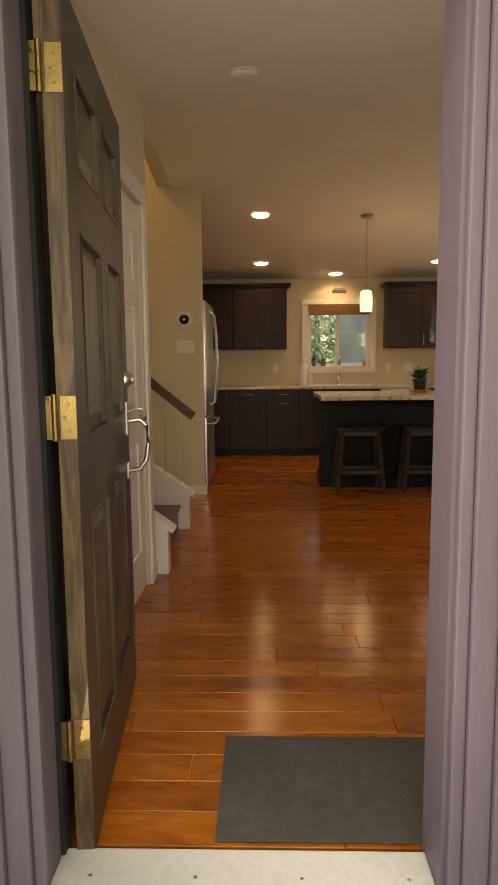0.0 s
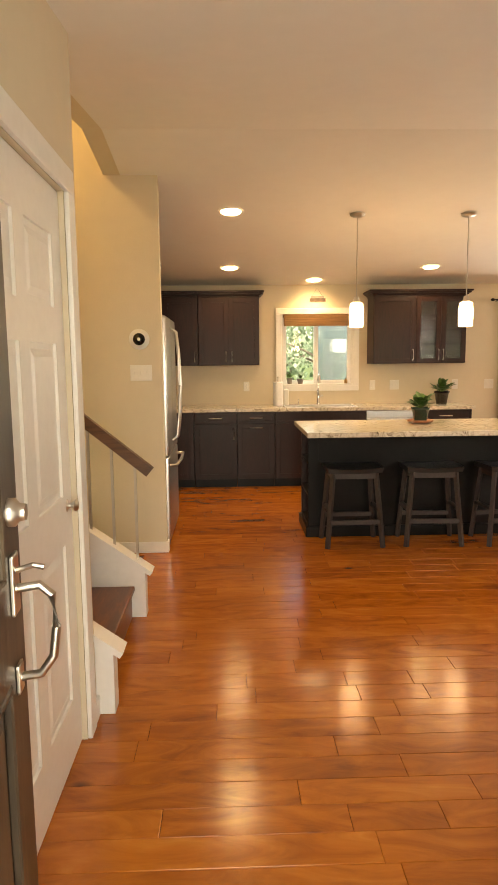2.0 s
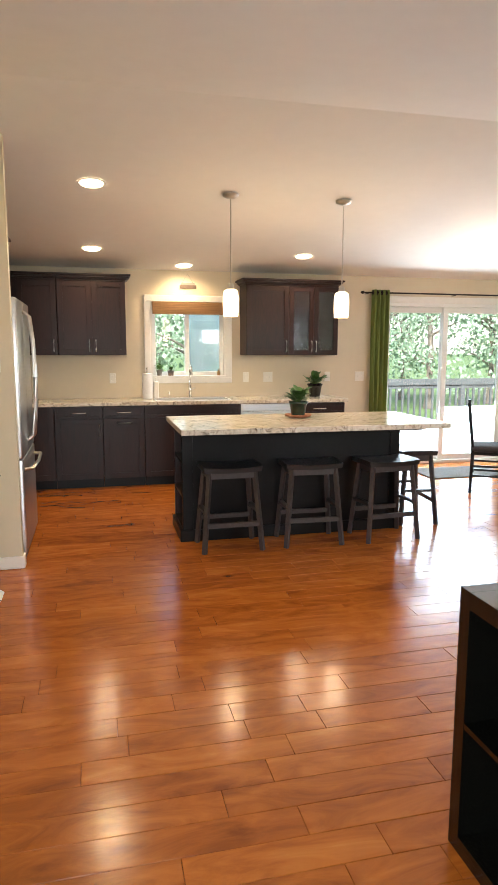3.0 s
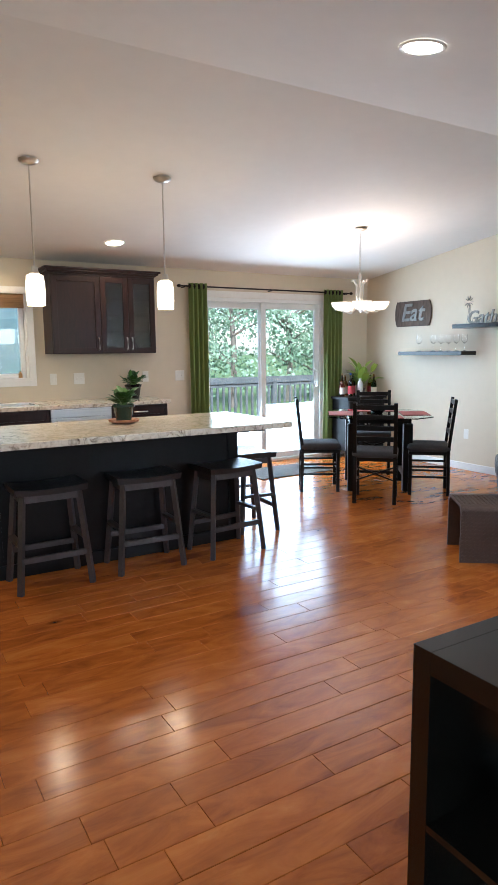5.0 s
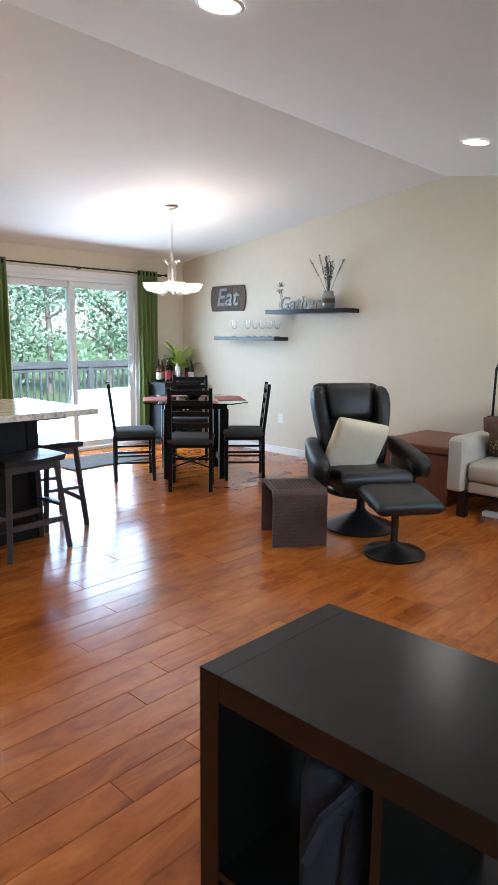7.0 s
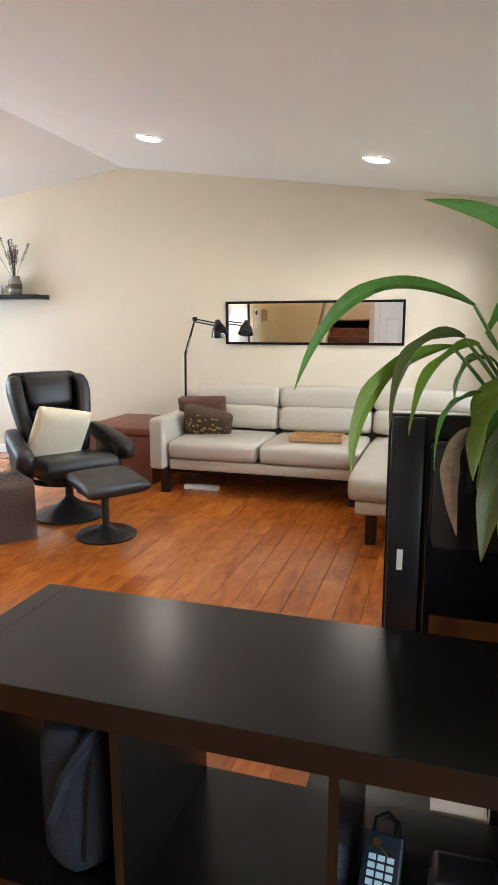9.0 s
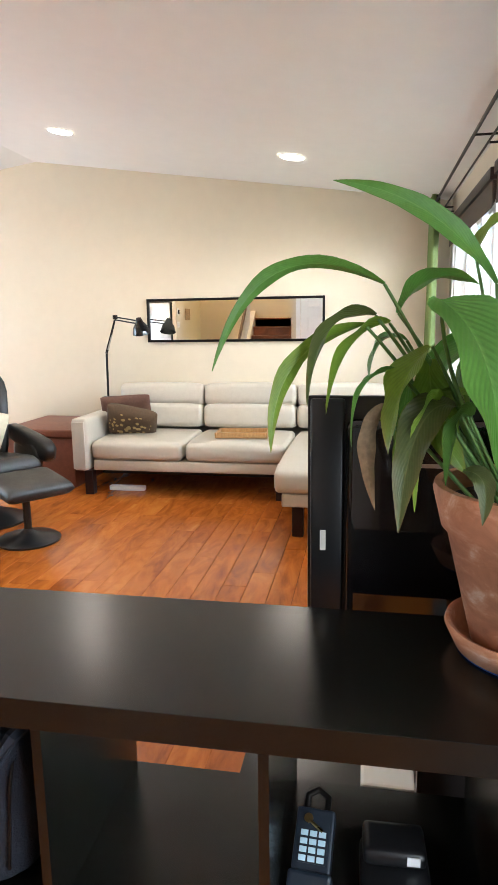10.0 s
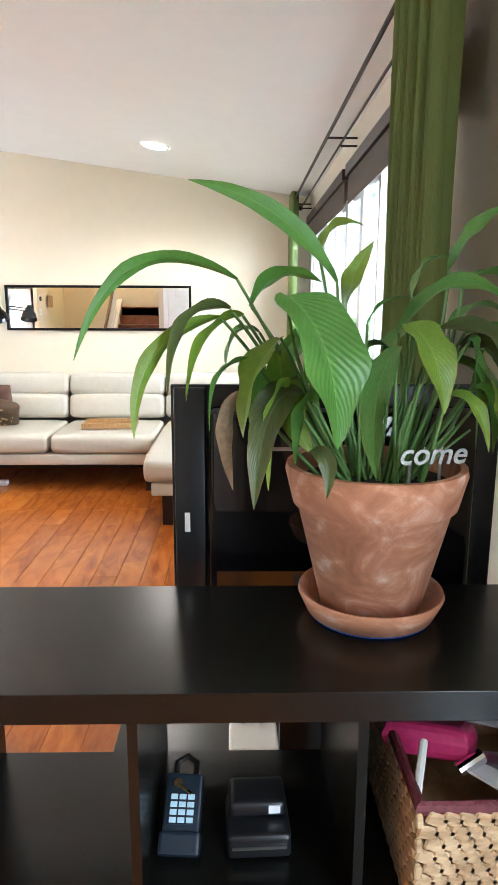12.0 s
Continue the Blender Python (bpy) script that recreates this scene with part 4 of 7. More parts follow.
base_unit(2.55, 3.15, "espresso drawer base cabinet at the end of the counter", [(2.554, 3.146, 0.74, 0.863, ("h", 2.85, 0.80)), (2.554, 3.146, 0.43, 0.735, ("h", 2.85, 0.66)), (2.554, 3.146, 0.105, 0.425, ("h", 2.85, 0.35))])
ct = thing("countertop", "speckled cream granite countertop on the base cabinets", "countertop")
part("slab", bx(-0.87, 10.56, 0.870, 1.03, UY, 0.908, 0.004), "granite", ct)
part("slab", bx(1.86, 10.56, 0.870, 3.18, UY, 0.908, 0.004), "granite", ct)
part("slab", bx(1.031, 10.56, 0.870, 1.859, 10.66, 0.908, 0.004), "granite", ct)
part("slab", bx(1.031, 11.04, 0.870, 1.859, UY, 0.908, 0.004), "granite", ct)
sk = thing("sink", "stainless undermount kitchen sink with a thin rim", "sink")
for a, b, c, d in ((1.032, 10.661, 1.045, 11.039), (1.845, 10.661, 1.858, 11.039), (1.045, 10.661, 1.845, 10.674), (1.045, 11.026, 1.845, 11.039)):
    part("side", bx(a, b, 0.89, c, d, 0.911), "steel", sk)
part("basin", bx(1.046, 10.675, 0.869, 1.844, 11.025, 0.875), "steel", sk)
fa = thing("faucet", "tall chrome kitchen faucet behind the sink", "faucet")
part("base", lathe([(0.028, 0), (0.028, 0.012), (0.018, 0.03), (0.016, 0.14), (0.018, 0.15)], 16, (1.46, 11.09, 0.909)), "chrome", fa, smooth=True)
part("spout", tube([(1.46, 11.09, 1.05), (1.46, 11.09, 1.22), (1.46, 11.07, 1.26), (1.46, 11.03, 1.275), (1.46, 10.98, 1.25), (1.46, 10.97, 1.17)], 0.013, 10), "chrome", fa, smooth=True)
part("lever", tube([(1.475, 11.09, 1.0), (1.52, 11.085, 1.02)], 0.007), "chrome", fa)
sd = thing("soap_pump", "small chrome soap pump beside the sink", "soap dispenser")
part("stem", tube([(1.22, 11.09, 0.909), (1.22, 11.09, 0.97), (1.22, 11.05, 0.975)], 0.008), "chrome", sd)
pt = thing("paper_towel_roll", "white paper towel roll standing on the counter", "paper towel")
part("roll", lathe([(0.055, 0), (0.058, 0.01), (0.058, 0.27), (0.054, 0.28), (0.02, 0.28)], 24, (0.97, 10.98, 0.909)), "white_paper", pt, smooth=True)
part("post", lathe([(0.008, 0), (0.008, 0.05), (0.014, 0.06), (0.001, 0.07)], 12, (0.97, 10.98, 1.189)), "nickel", pt)
bo = thing("soap_bottle", "white plastic soap bottle beside the sink", "bottle")
part("body", bx(1.035, 10.96, 0.909, 1.095, 11.02, 1.10, 0.015, 3), "white_plastic", bo, smooth=True)
part("pump", tube([(1.065, 10.99, 1.10), (1.065, 10.99, 1.14), (1.04, 10.99, 1.145)], 0.007), "white_plastic", bo)

sh = thing("roman_shade", "raised woven brown bamboo shade in the window", "window shade")
for k in range(5):
    part("fold", bx(1.055, YN - 0.022 - 0.006 * k, 1.845 + 0.012 * (4 - k), 1.875, YN - 0.018 - 0.006 * k + 0.004, 1.985 - 0.004 * k, 0.002), "bamboo", sh)
part("head_rail", bx(1.05, YN - 0.016, 1.95, 1.88, YN - 0.002, 1.988), "bamboo", sh)


def outlet(x, z, y, label, gang=1, switch=False, face="y-"):
    o = thing("wall_switch" if switch else "wall_outlet", label, "wall switch" if switch else "outlet", "wall plates")
    w = 0.035 + 0.0225 * (gang - 1) * 2 / 2
    part("plate", bx(-w, -0.006, -0.058, w, 0, 0.058, 0.003), "white_plastic", o)
    for k in range(gang):
        dx = (k - (gang - 1) / 2) * 0.045
        if switch:
            part("toggle", bx(dx - 0.005, -0.016, -0.010, dx + 0.005, -0.0062, 0.012, 0.002), "white_plastic", o)
        else:
            part("socket", bx(dx - 0.016, -0.008, -0.035, dx + 0.016, -0.0062, 0.035, 0.004), "white_plastic", o)
    o.matrix_world = pose(x, y, z) if face == "y-" else pose(x, y, z, 0, 0, 90)
    return o


outlet(0.60, 1.13, YN - 0.001, "white outlet plate above the counter")
outlet(2.14, 1.13, YN - 0.001, "white outlet plate above the counter")
outlet(2.41, 1.13, YN - 0.001, "white double switch plate above the counter", 2, True)
outlet(3.16, 1.13, YN - 0.001, "white switch plate at the end of the counter", 1, True)
outlet(3.58, 1.13, YN - 0.001, "white switch plate beside the patio door", 2, True)
outlet(-0.255, 1.36, 8.149, "white triple switch plate below the thermostat", 3, True)
outlet(XE - 0.001, 0.42, 9.45, "white outlet plate low on the wall", face="x-")
tm = thing("thermostat", "round black thermostat on a white backing plate", "thermostat")
TP = Matrix.Translation((-0.262, 8.149, 1.605)) @ pose(0, 0, 0, 90, 0, 0)
part("backplate", lathe([(0.075, 0), (0.075, 0.004), (0.07, 0.007)], 32, m=TP), "white_plastic", tm, smooth=True)
part("dial", lathe([(0.042, 0.008), (0.044, 0.02), (0.038, 0.028)], 32, m=TP), "screen", tm, smooth=True)
part("display", lathe([(0.012, 0.0285), (0.010, 0.0295)], 12, m=TP), "white_plastic", tm)

# refrigerator
fr = thing("refrigerator", "stainless french-door refrigerator beside the wall column", "refrigerator")
part("cabinet", bx(-0.87, 8.26, 0.02, -0.15, 9.10, 1.79, 0.004), "black_paint", fr)
for y0, y1, z0, z1, nm in ((8.262, 8.678, 0.72, 1.785, "upper_door"), (8.682, 9.098, 0.72, 1.785, "upper_door"), (8.262, 9.098, 0.06, 0.712, "freezer_drawer")):
    part(nm, bx(-0.148, y0, z0, -0.08, y1, z1, 0.012, 3), "steel", fr, smooth=True)
for y, in ((8.635,), (8.725,)):
    part("handle", tube([(-0.08, y, 0.80), (-0.038, y, 0.83), (-0.02, y, 1.0), (-0.012, y, 1.25), (-0.02, y, 1.50), (-0.038, y, 1.68), (-0.08, y, 1.71)], 0.012, 10), "nickel", fr, smooth=True)
part("handle", tube([(-0.08, 8.32, 0.64), (-0.028, 8.34, 0.64), (-0.015, 8.68, 0.64), (-0.028, 9.02, 0.64), (-0.08, 9.04, 0.64)], 0.012, 10), "nickel", fr, smooth=True)
part("toe_grille", bx(-0.15, 8.27, 0.002, -0.10, 9.09, 0.055), "black_plastic", fr)

# island
isl = thing("kitchen_island", "near-black island with panelled sides and open end shelves", "kitchen island")
IX0, IX1, IY0, IY1 = 1.02, 2.785, 8.50, 8.98
part("front_panel", bx(IX0, IY0, 0.09, IX1, IY0 + 0.02, 0.868), "black_paint", isl)
part("back_panel", bx(IX0, IY1 - 0.02, 0.09, IX1, IY1, 0.868), "espresso", isl)
part("end_panel", bx(IX1 - 0.02, IY0 + 0.02, 0.09, IX1, IY1 - 0.02, 0.868), "black_paint", isl)
part("partition", bx(IX0 + 0.28, IY0 + 0.02, 0.09, IX0 + 0.30, IY1 - 0.02, 0.868), "black_paint", isl)
for z in (0.09, 0.34, 0.60, 0.848):
    part("shelf", bx(IX0, IY0 + 0.021, z, IX0 + 0.279, IY1 - 0.021, z + 0.02), "black_paint", isl)
part("plinth", bx(IX0 - 0.02, IY0 - 0.02, 0.001, IX1 + 0.004, IY1 + 0.02, 0.089, 0.006), "black_paint", isl)
for x in (IX0 + 0.02, IX1 - 0.06):
    part("corner_post", bx(x - 0.02, IY0 - 0.012, 0.09, x + 0.06, IY0 - 0.001, 0.866, 0.003), "black_paint", isl)
it = thing("island_top", "polished cream granite island top with a seating overhang", "countertop")
part("slab", bx(0.96, 8.06, 0.870, 2.985, 9.02, 0.91, 0.006, 3), "granite", it)
part("build_up", bx(1.02, 8.10, 0.8585, 2.78, 8.49, 0.8695), "black_paint", it)
bk = thing("bin", "small grey basket on the island end shelf", "basket")
part("body", bx(IX0 + 0.03, IY0 + 0.08, 0.621, IX0 + 0.22, IY0 + 0.26, 0.76, 0.01), "grey_pot", bk)


def stool(name_label):
    s = thing("counter_stool", name_label, "stool", "stools at the island")
    bm = bmesh.new()
    nx, ny = 12, 6
    g = {}
    for top in (1, 0):
        for i in range(nx + 1):
            for j in range(ny + 1):
                u, v = 2 * i / nx - 1, 2 * j / ny - 1
                z = 0.615 + 0.012 * u * u - 0.004 * v * v if top else 0.578 + 0.007 * u * u
                k = 1.0 if top else 0.97
                g[top, i, j] = bm.verts.new((u * 0.215 * k, v * 0.15 * k, z))
    for i in range(nx):
        for j in range(ny):
            bm.faces.new((g[1, i, j], g[1, i + 1, j], g[1, i + 1, j + 1], g[1, i, j + 1]))
            bm.faces.new((g[0, i, j + 1], g[0, i + 1, j + 1], g[0, i + 1, j], g[0, i, j]))
    for i in range(nx):
        bm.faces.new((g[0, i, 0], g[0, i + 1, 0], g[1, i + 1, 0], g[1, i, 0]))
        bm.faces.new((g[1, i, ny], g[1, i + 1, ny], g[0, i + 1, ny], g[0, i, ny]))
    for j in range(ny):
        bm.faces.new((g[1, 0, j], g[1, 0, j + 1], g[0, 0, j + 1], g[0, 0, j]))
        bm.faces.new((g[0, nx, j], g[0, nx, j + 1], g[1, nx, j + 1], g[1, nx, j]))
    part("seat", bm, "leather_b", s, "black saddle seat", smooth=True)
    for sx in (-1, 1):
        for sy in (-1, 1):
            part("leg", bar((sx * 0.165, sy * 0.105, 0.59), (sx * 0.215, sy * 0.155, 0.001), 0.030, 0.030), "stool_wood", s)
    for sy in (-1, 1):
        part("apron", bx(-0.155, sy * 0.11 - 0.01, 0.535, 0.155, sy * 0.11 + 0.01, 0.577), "stool_wood", s)
        part("stretcher", bar((-0.20, sy * 0.138, 0.20), (0.20, sy * 0.138, 0.20), 0.022, 0.034), "stool_wood", s)
    for sx in (-1, 1):
        part("stretcher", bar((sx * 0.192, -0.13, 0.29), (sx * 0.192, 0.13, 0.29), 0.034, 0.022), "stool_wood", s)
        part("end_apron", bx(sx * 0.165 - 0.01, -0.09, 0.535, sx * 0.165 + 0.01, 0.09, 0.577), "stool_wood", s)
    return s


s0 = stool("black wooden saddle stool under the island overhang")
s0.matrix_world = pose(1.34, 8.31, 0, 0, 0, 1)
copy_thing(s0, pose(1.96, 8.31, 0, 0, 0, -2))
copy_thing(s0, pose(2.575, 8.30, 0, 0, 0, 5))
tagged(copy_thing(s0, pose(3.02, 8.74, 0, 0, 0, 84)), "black wooden saddle stool standing off the island end")


# plants
def leaf(base, direction, length, width, droop=0.5, fold=0.15, n=7, bm=None, curl=0.0, wave=0.0):
    """A pointed leaf that arches over and hangs."""
    bm = bm or bmesh.new()
    d = Vector(direction).normalized()
    side = d.cross(Vector((0, 0, 1)))
    if side.length < 0.05:
        side = Vector((1, 0, 0))
    side.normalize()
    p = Vector(base)
    rows_ = []
    for i in range(n + 1):
        t = i / n
        w = width * (math.sin(math.pi * min(1, t ** 0.8)) ** 0.75) * 0.5 + 0.0006
        up = side.cross(d).normalized()
        wv = wave * math.sin(t * 9)
        rows_.append([bm.verts.new(p + side * (-w) + up * (w * fold + wv * w)), bm.verts.new(p + side * (-w * 0.5) + up * w * fold * 0.25),
                      bm.verts.new(p - up * w * 0.08), bm.verts.new(p + side * (w * 0.5) + up * w * fold * 0.25), bm.verts.new(p + side * w + up * (w * fold - wv * w))])
        d = (d + Vector((0, 0, -1)) * droop / n + side * curl / n).normalized()
        side = (side - d * side.dot(d)).normalized()
        p = p + d * (length / n)
    for a, b in zip(rows_, rows_[1:]):
        for k in range(4):
            bm.faces.new((a[k], a[k + 1], b[k + 1], b[k]))
    return bm


def small_plant(x, y, z, label, pot_mat, r, h, n, ln, wd, seed, saucer=None, leaf_kind="house_leaf"):
    rg = random.Random(seed)
    e = thing("potted_plant", label, "plant", at=(x, y, z))
    zz = 0
    if saucer:
        part("saucer", lathe([(r * 0.9, 0), (r * 1.45, 0.012), (r * 1.5, 0.026), (r * 1.4, 0.026), (r * 0.9, 0.012)], 24), saucer, e, "terracotta saucer", smooth=True)
        zz = 0.014
    part("pot", lathe([(r * 0.72, zz), (r * 0.98, zz + h * 0.85), (r * 1.06, zz + h * 0.86), (r * 1.08, zz + h), (r * 0.95, zz + h), (r * 0.93, zz + h * 0.88)], 24), pot_mat, e, smooth=True)
    part("soil", lathe([(0.001, zz + h * 0.84), (r * 0.93, zz + h * 0.84), (r * 0.92, zz + h * 0.88), (0.001, zz + h * 0.9)], 16), "soil", e)
    for k in range(n):
        a = rg.uniform(0, 2 * math.pi)
        t = rg.uniform(0.15, 1.1)
        sp = Vector((math.cos(a) * math.sin(t), math.sin(a) * math.sin(t), math.cos(t)))
        base = Vector((0, 0, zz + h * 0.86))
        st_len = ln * rg.uniform(0.4, 1.0)
        tip = base + sp * st_len
        part("stem", tube([base + sp * 0.005, base + sp * st_len * 0.5 + Vector((0, 0, st_len * 0.08)), tip], 0.0022, 5), "stalk", e)
        for q in range(2):
            bq = base + sp * st_len * (0.6 + 0.4 * q)
            part("leaf", leaf(bq, (sp + Vector((rg.uniform(-.6, .6), rg.uniform(-.6, .6), 0.2))), ln * rg.uniform(0.45, 0.7), wd * rg.uniform(0.8, 1.2), 0.9), leaf_kind, e, smooth=True)
    return e


small_plant(1.99, 8.70, 0.911, "leafy green plant in a green pot on a terracotta saucer", "green_pot", 0.072, 0.115, 34, 0.115, 0.055, 3, "terracotta")
small_plant(2.92, 10.96, 0.909, "trailing green plant in a dark square pot on the counter", "screen", 0.085, 0.15, 28, 0.13, 0.05, 4)
small_plant(1.13, YN + 0.03, 1.153, "small green plant in a grey pot on the sill", "grey_pot", 0.035, 0.07, 9, 0.07, 0.03, 5)
small_plant(1.26, YN + 0.03, 1.153, "small succulent in a round stoneware pot on the sill", "grey_pot", 0.04, 0.06, 10, 0.06, 0.03, 6)
tb = thing("bottle", "small brown bottle on the window sill", "bottle")
part("body", lathe([(0.018, 0), (0.02, 0.005), (0.02, 0.04), (0.008, 0.055), (0.008, 0.07)], 14, (1.82, YN + 0.03, 1.153)), "amber_glass", tb, smooth=True)

hs = thing("hanging_sign", "small dark wooden house sign hanging above the window", "sign")
part("cord", tube([(1.38, YN - 0.006, 2.17), (1.46, YN - 0.006, 2.30), (1.54, YN - 0.006, 2.17)], 0.0018, 5), "iron", hs)
part("board", bx(1.37, YN - 0.016, 2.135, 1.56, YN - 0.002, 2.175, 0.002), "sign", hs)
part("board", bx(1.385, YN - 0.016, 2.175, 1.54, YN - 0.002, 2.20, 0.002), "galv", hs)


# ---- ceiling lights ----
def slope(y):
    return math.degrees(math.atan((CEIL_RIDGE - CEIL_WALL) / (YN - YR))) * (-1 if y > YR else 1)


for k, (cx, cy, _) in enumerate(CANS):
    c = thing("recessed_light", "round white recessed ceiling light, switched on", "ceiling light", "recessed lights")
    part("trim_ring", lathe([(0.086, -0.004), (0.090, -0.007), (0.102, -0.004), (0.104, 0.0)], 32, caps=False), "trim", c, smooth=True)
    part("lens", lathe([(0.0005, -0.013), (0.03, -0.0125), (0.06, -0.010), (0.079, -0.006), (0.085, -0.001)], 32), "lamp_warm" if cy > 8 else "lamp_neutral", c, "glowing lens", smooth=True)
    c.matrix_world = pose(cx, cy, ceil_z(cy) - 0.001, slope(cy), 0, 0)
    for ch in c.children:
        ch.visible_shadow = False
sm = thing("smoke_detector", "flat white round smoke detector on the ceiling", "smoke detector")
part("base", lathe([(0.0005, -0.028), (0.05, -0.026), (0.062, -0.020), (0.064, -0.008), (0.072, -0.007), (0.073, 0.0)], 28), "ceil", sm, smooth=True)
sm.matrix_world = pose(0.38, 5.48, ceil_z(5.48) - 0.001, slope(5.48), 0, 0)

for px, py in PENDANTS:
    p = thing("pendant_lamp", "brushed nickel pendant with a lit opal glass shade", "pendant lamp", "island pendants")
    zc = ceil_z(py)
    part("canopy", lathe([(0.0005, zc - 0.035), (0.03, zc - 0.033), (0.062, zc - 0.018), (0.066, zc - 0.001)], 28, (px, py, 0)), "nickel", p, smooth=True)
    part("rod", tube([(px, py, zc - 0.03), (px, py, 1.955)], 0.005, 8), "nickel", p)
    part("socket_cap", lathe([(0.02, 0), (0.026, -0.03), (0.03, -0.045), (0.012, -0.045)], 20, (px, py, 1.97)), "nickel", p, smooth=True)
    s = part("shade", lathe([(0.030, 1.925), (0.054, 1.912), (0.062, 1.86), (0.063, 1.79), (0.058, 1.715), (0.055, 1.715), (0.059, 1.79), (0.058, 1.86), (0.050, 1.907), (0.029, 1.92)], 28, (px, py, 0)), "shade_lit", p, "glowing opal glass shade", smooth=True)
    s.visible_shadow = False

# ---- dining ----
def rod(x0, x1, y, z, label, r=0.009, wall_y=None, extra=False):
    e = thing("curtain_rod", label, "curtain rod")
    part("pole", tube([(x0, y, z), (x1, y, z)], r, 10), "iron", e)
    for x, s in ((x0, -1), (x1, 1)):
        part("finial", lathe([(0.012, 0), (0.02, 0.02), (0.012, 0.04), (0.001, 0.05)], 14, m=Matrix.Translation((x, y, z)) @ pose(0, 0, 0, 0, 90 * s, 0)), "iron", e, smooth=True)
    for x in (x0 + 0.05, (x0 + x1) / 2, x1 - 0.05):
        part("bracket", tube([(x, y, z - 0.011), (x, wall_y, z - 0.011)], 0.006, 6), "iron", e)
    return e


def curtain(x0, x1, y, z0, z1, label, folds, depth=0.035, seed=1, rings=True):
    rg = random.Random(seed)
    e = thing("curtain", label, "curtain", "green curtains")
    n, m = folds * 12, 16
    bm = bmesh.new()
    g = {}
    ph = [rg.uniform(-0.4, 0.4) for _ in range(folds + 1)]
    for j in range(m + 1):
        t = j / m
        for i in range(n + 1):
            u = i / n
            f = u * folds
            w = ph[int(f)] * (1 - f % 1) + ph[min(int(f) + 1, folds)] * (f % 1)
            a = depth * (1.0 - 0.25 * t + 0.3 * w) * math.sin(2 * math.pi * f + w * (1 - t))
            x = x0 + (x1 - x0) * (u + 0.012 * math.sin(5 * t + 7 * u) * (1 - t))
            g[i, j] = bm.verts.new((x, y + a + 0.004 * math.sin(9 * t + 3 * f), z0 + (z1 - z0) * t))
    for j in range(m):
        for i in range(n):
            bm.faces.new((g[i, j], g[i + 1, j], g[i + 1, j + 1], g[i, j + 1]))
    o = part("cloth", bm, "green", e, smooth=True)
    md = o.modifiers.new("thickness", "SOLIDIFY")
    md.thickness = 0.003
    if rings:
        for k in range(folds):
            x = x0 + (x1 - x0) * (k + 0.25) / folds
            part("grommet", lathe([(0.018, -0.003), (0.028, -0.003), (0.028, 0.003), (0.018, 0.003)], 18, m=Matrix.Translation((x, y, z1 - 0.035)) @ pose(0, 0, 0, 0, 90, 0)), "iron", e)
    return e


rod(3.58, 6.02, YN - 0.09, 2.135, "dark bronze curtain rod above the patio door", wall_y=YN - 0.002)
curtain(3.675, 3.91, YN - 0.09, 0.05, 2.17, "gathered green curtain panel beside the patio door", 4, 0.03, 3)
curtain(5.60, 5.89, YN - 0.09, 0.05, 2.17, "gathered green curtain panel beside the patio door", 5, 0.03, 5)
dm = thing("doormat", "thin pale grey mat in front of the patio door", "doormat")
part("pad", bx(4.1, 10.25, 0.003, 5.1, 10.85, 0.012, 0.003), "mat_fib", dm)


def dining_chair(label):
    c = thing("dining_chair", label, "chair", "chairs round the dining table")
    part("seat", cushion(0.41, 0.40, 0.075, 0.25, m=pose(0, 0.0, 0.455), edge=0.45), "grey_fab", c, "padded charcoal seat", smooth=True)
    part("seat_frame", bx(-0.195, -0.19, 0.395, 0.195, 0.19, 0.428, 0.004), "black_paint", c)
    for sx in (-1, 1):
        part("front_leg", bx(sx * 0.18 - 0.017, 0.155, 0.001, sx * 0.18 + 0.017, 0.189, 0.395, 0.004), "black_paint", c)
        bm = bar((sx * 0.18, -0.185, 0.0), (sx * 0.18, -0.178, 0.45), 0.034, 0.03)
        bar((sx * 0.18, -0.178, 0.44), (sx * 0.18, -0.235, 0.93), 0.034, 0.028, bm)
        part("back_post", bm, "black_paint", c)
        for z in (0.17, 0.27):
            part("side_stretcher", bx(sx * 0.18 - 0.008, -0.17, z, sx * 0.18 + 0.008, 0.155, z + 0.02), "black_paint", c)
    for k, z in enumerate((0.60, 0.70, 0.80, 0.89)):
        y = -0.178 - (z - 0.44) * 0.116
        part("slat", bx(-0.163, y - 0.009, z - 0.022, 0.163, y + 0.009, z + 0.022, 0.004), "black_paint", c)
    part("front_stretcher", bx(-0.163, 0.165, 0.22, 0.163, 0.18, 0.245), "black_paint", c)
    part("cross_bar", bar((-0.163, -0.183, 0.22), (0.163, -0.183, 0.34), 0.014, 0.014), "black_paint", c)
    part("cross_bar", bar((-0.163, -0.165, 0.34), (0.163, -0.165, 0.22), 0.014, 0.014), "black_paint", c)
    return c


def face(x, y, dx, dy):
    return pose(x, y, 0, 0, 0, math.degrees(math.atan2(dy, dx)) - 90)


TX, TY = 4.95, 9.36
dc = dining_chair("black ladder-back dining chair with a charcoal seat")
dc.matrix_world = face(4.50, 8.88, 0.70, 0.70)
copy_thing(dc, face(4.37, 9.58, 0.80, -0.52))
copy_thing(dc, face(5.16, 8.86, -0.66, 0.62))
copy_thing(dc, face(5.42, 9.95, -0.66, -0.72))

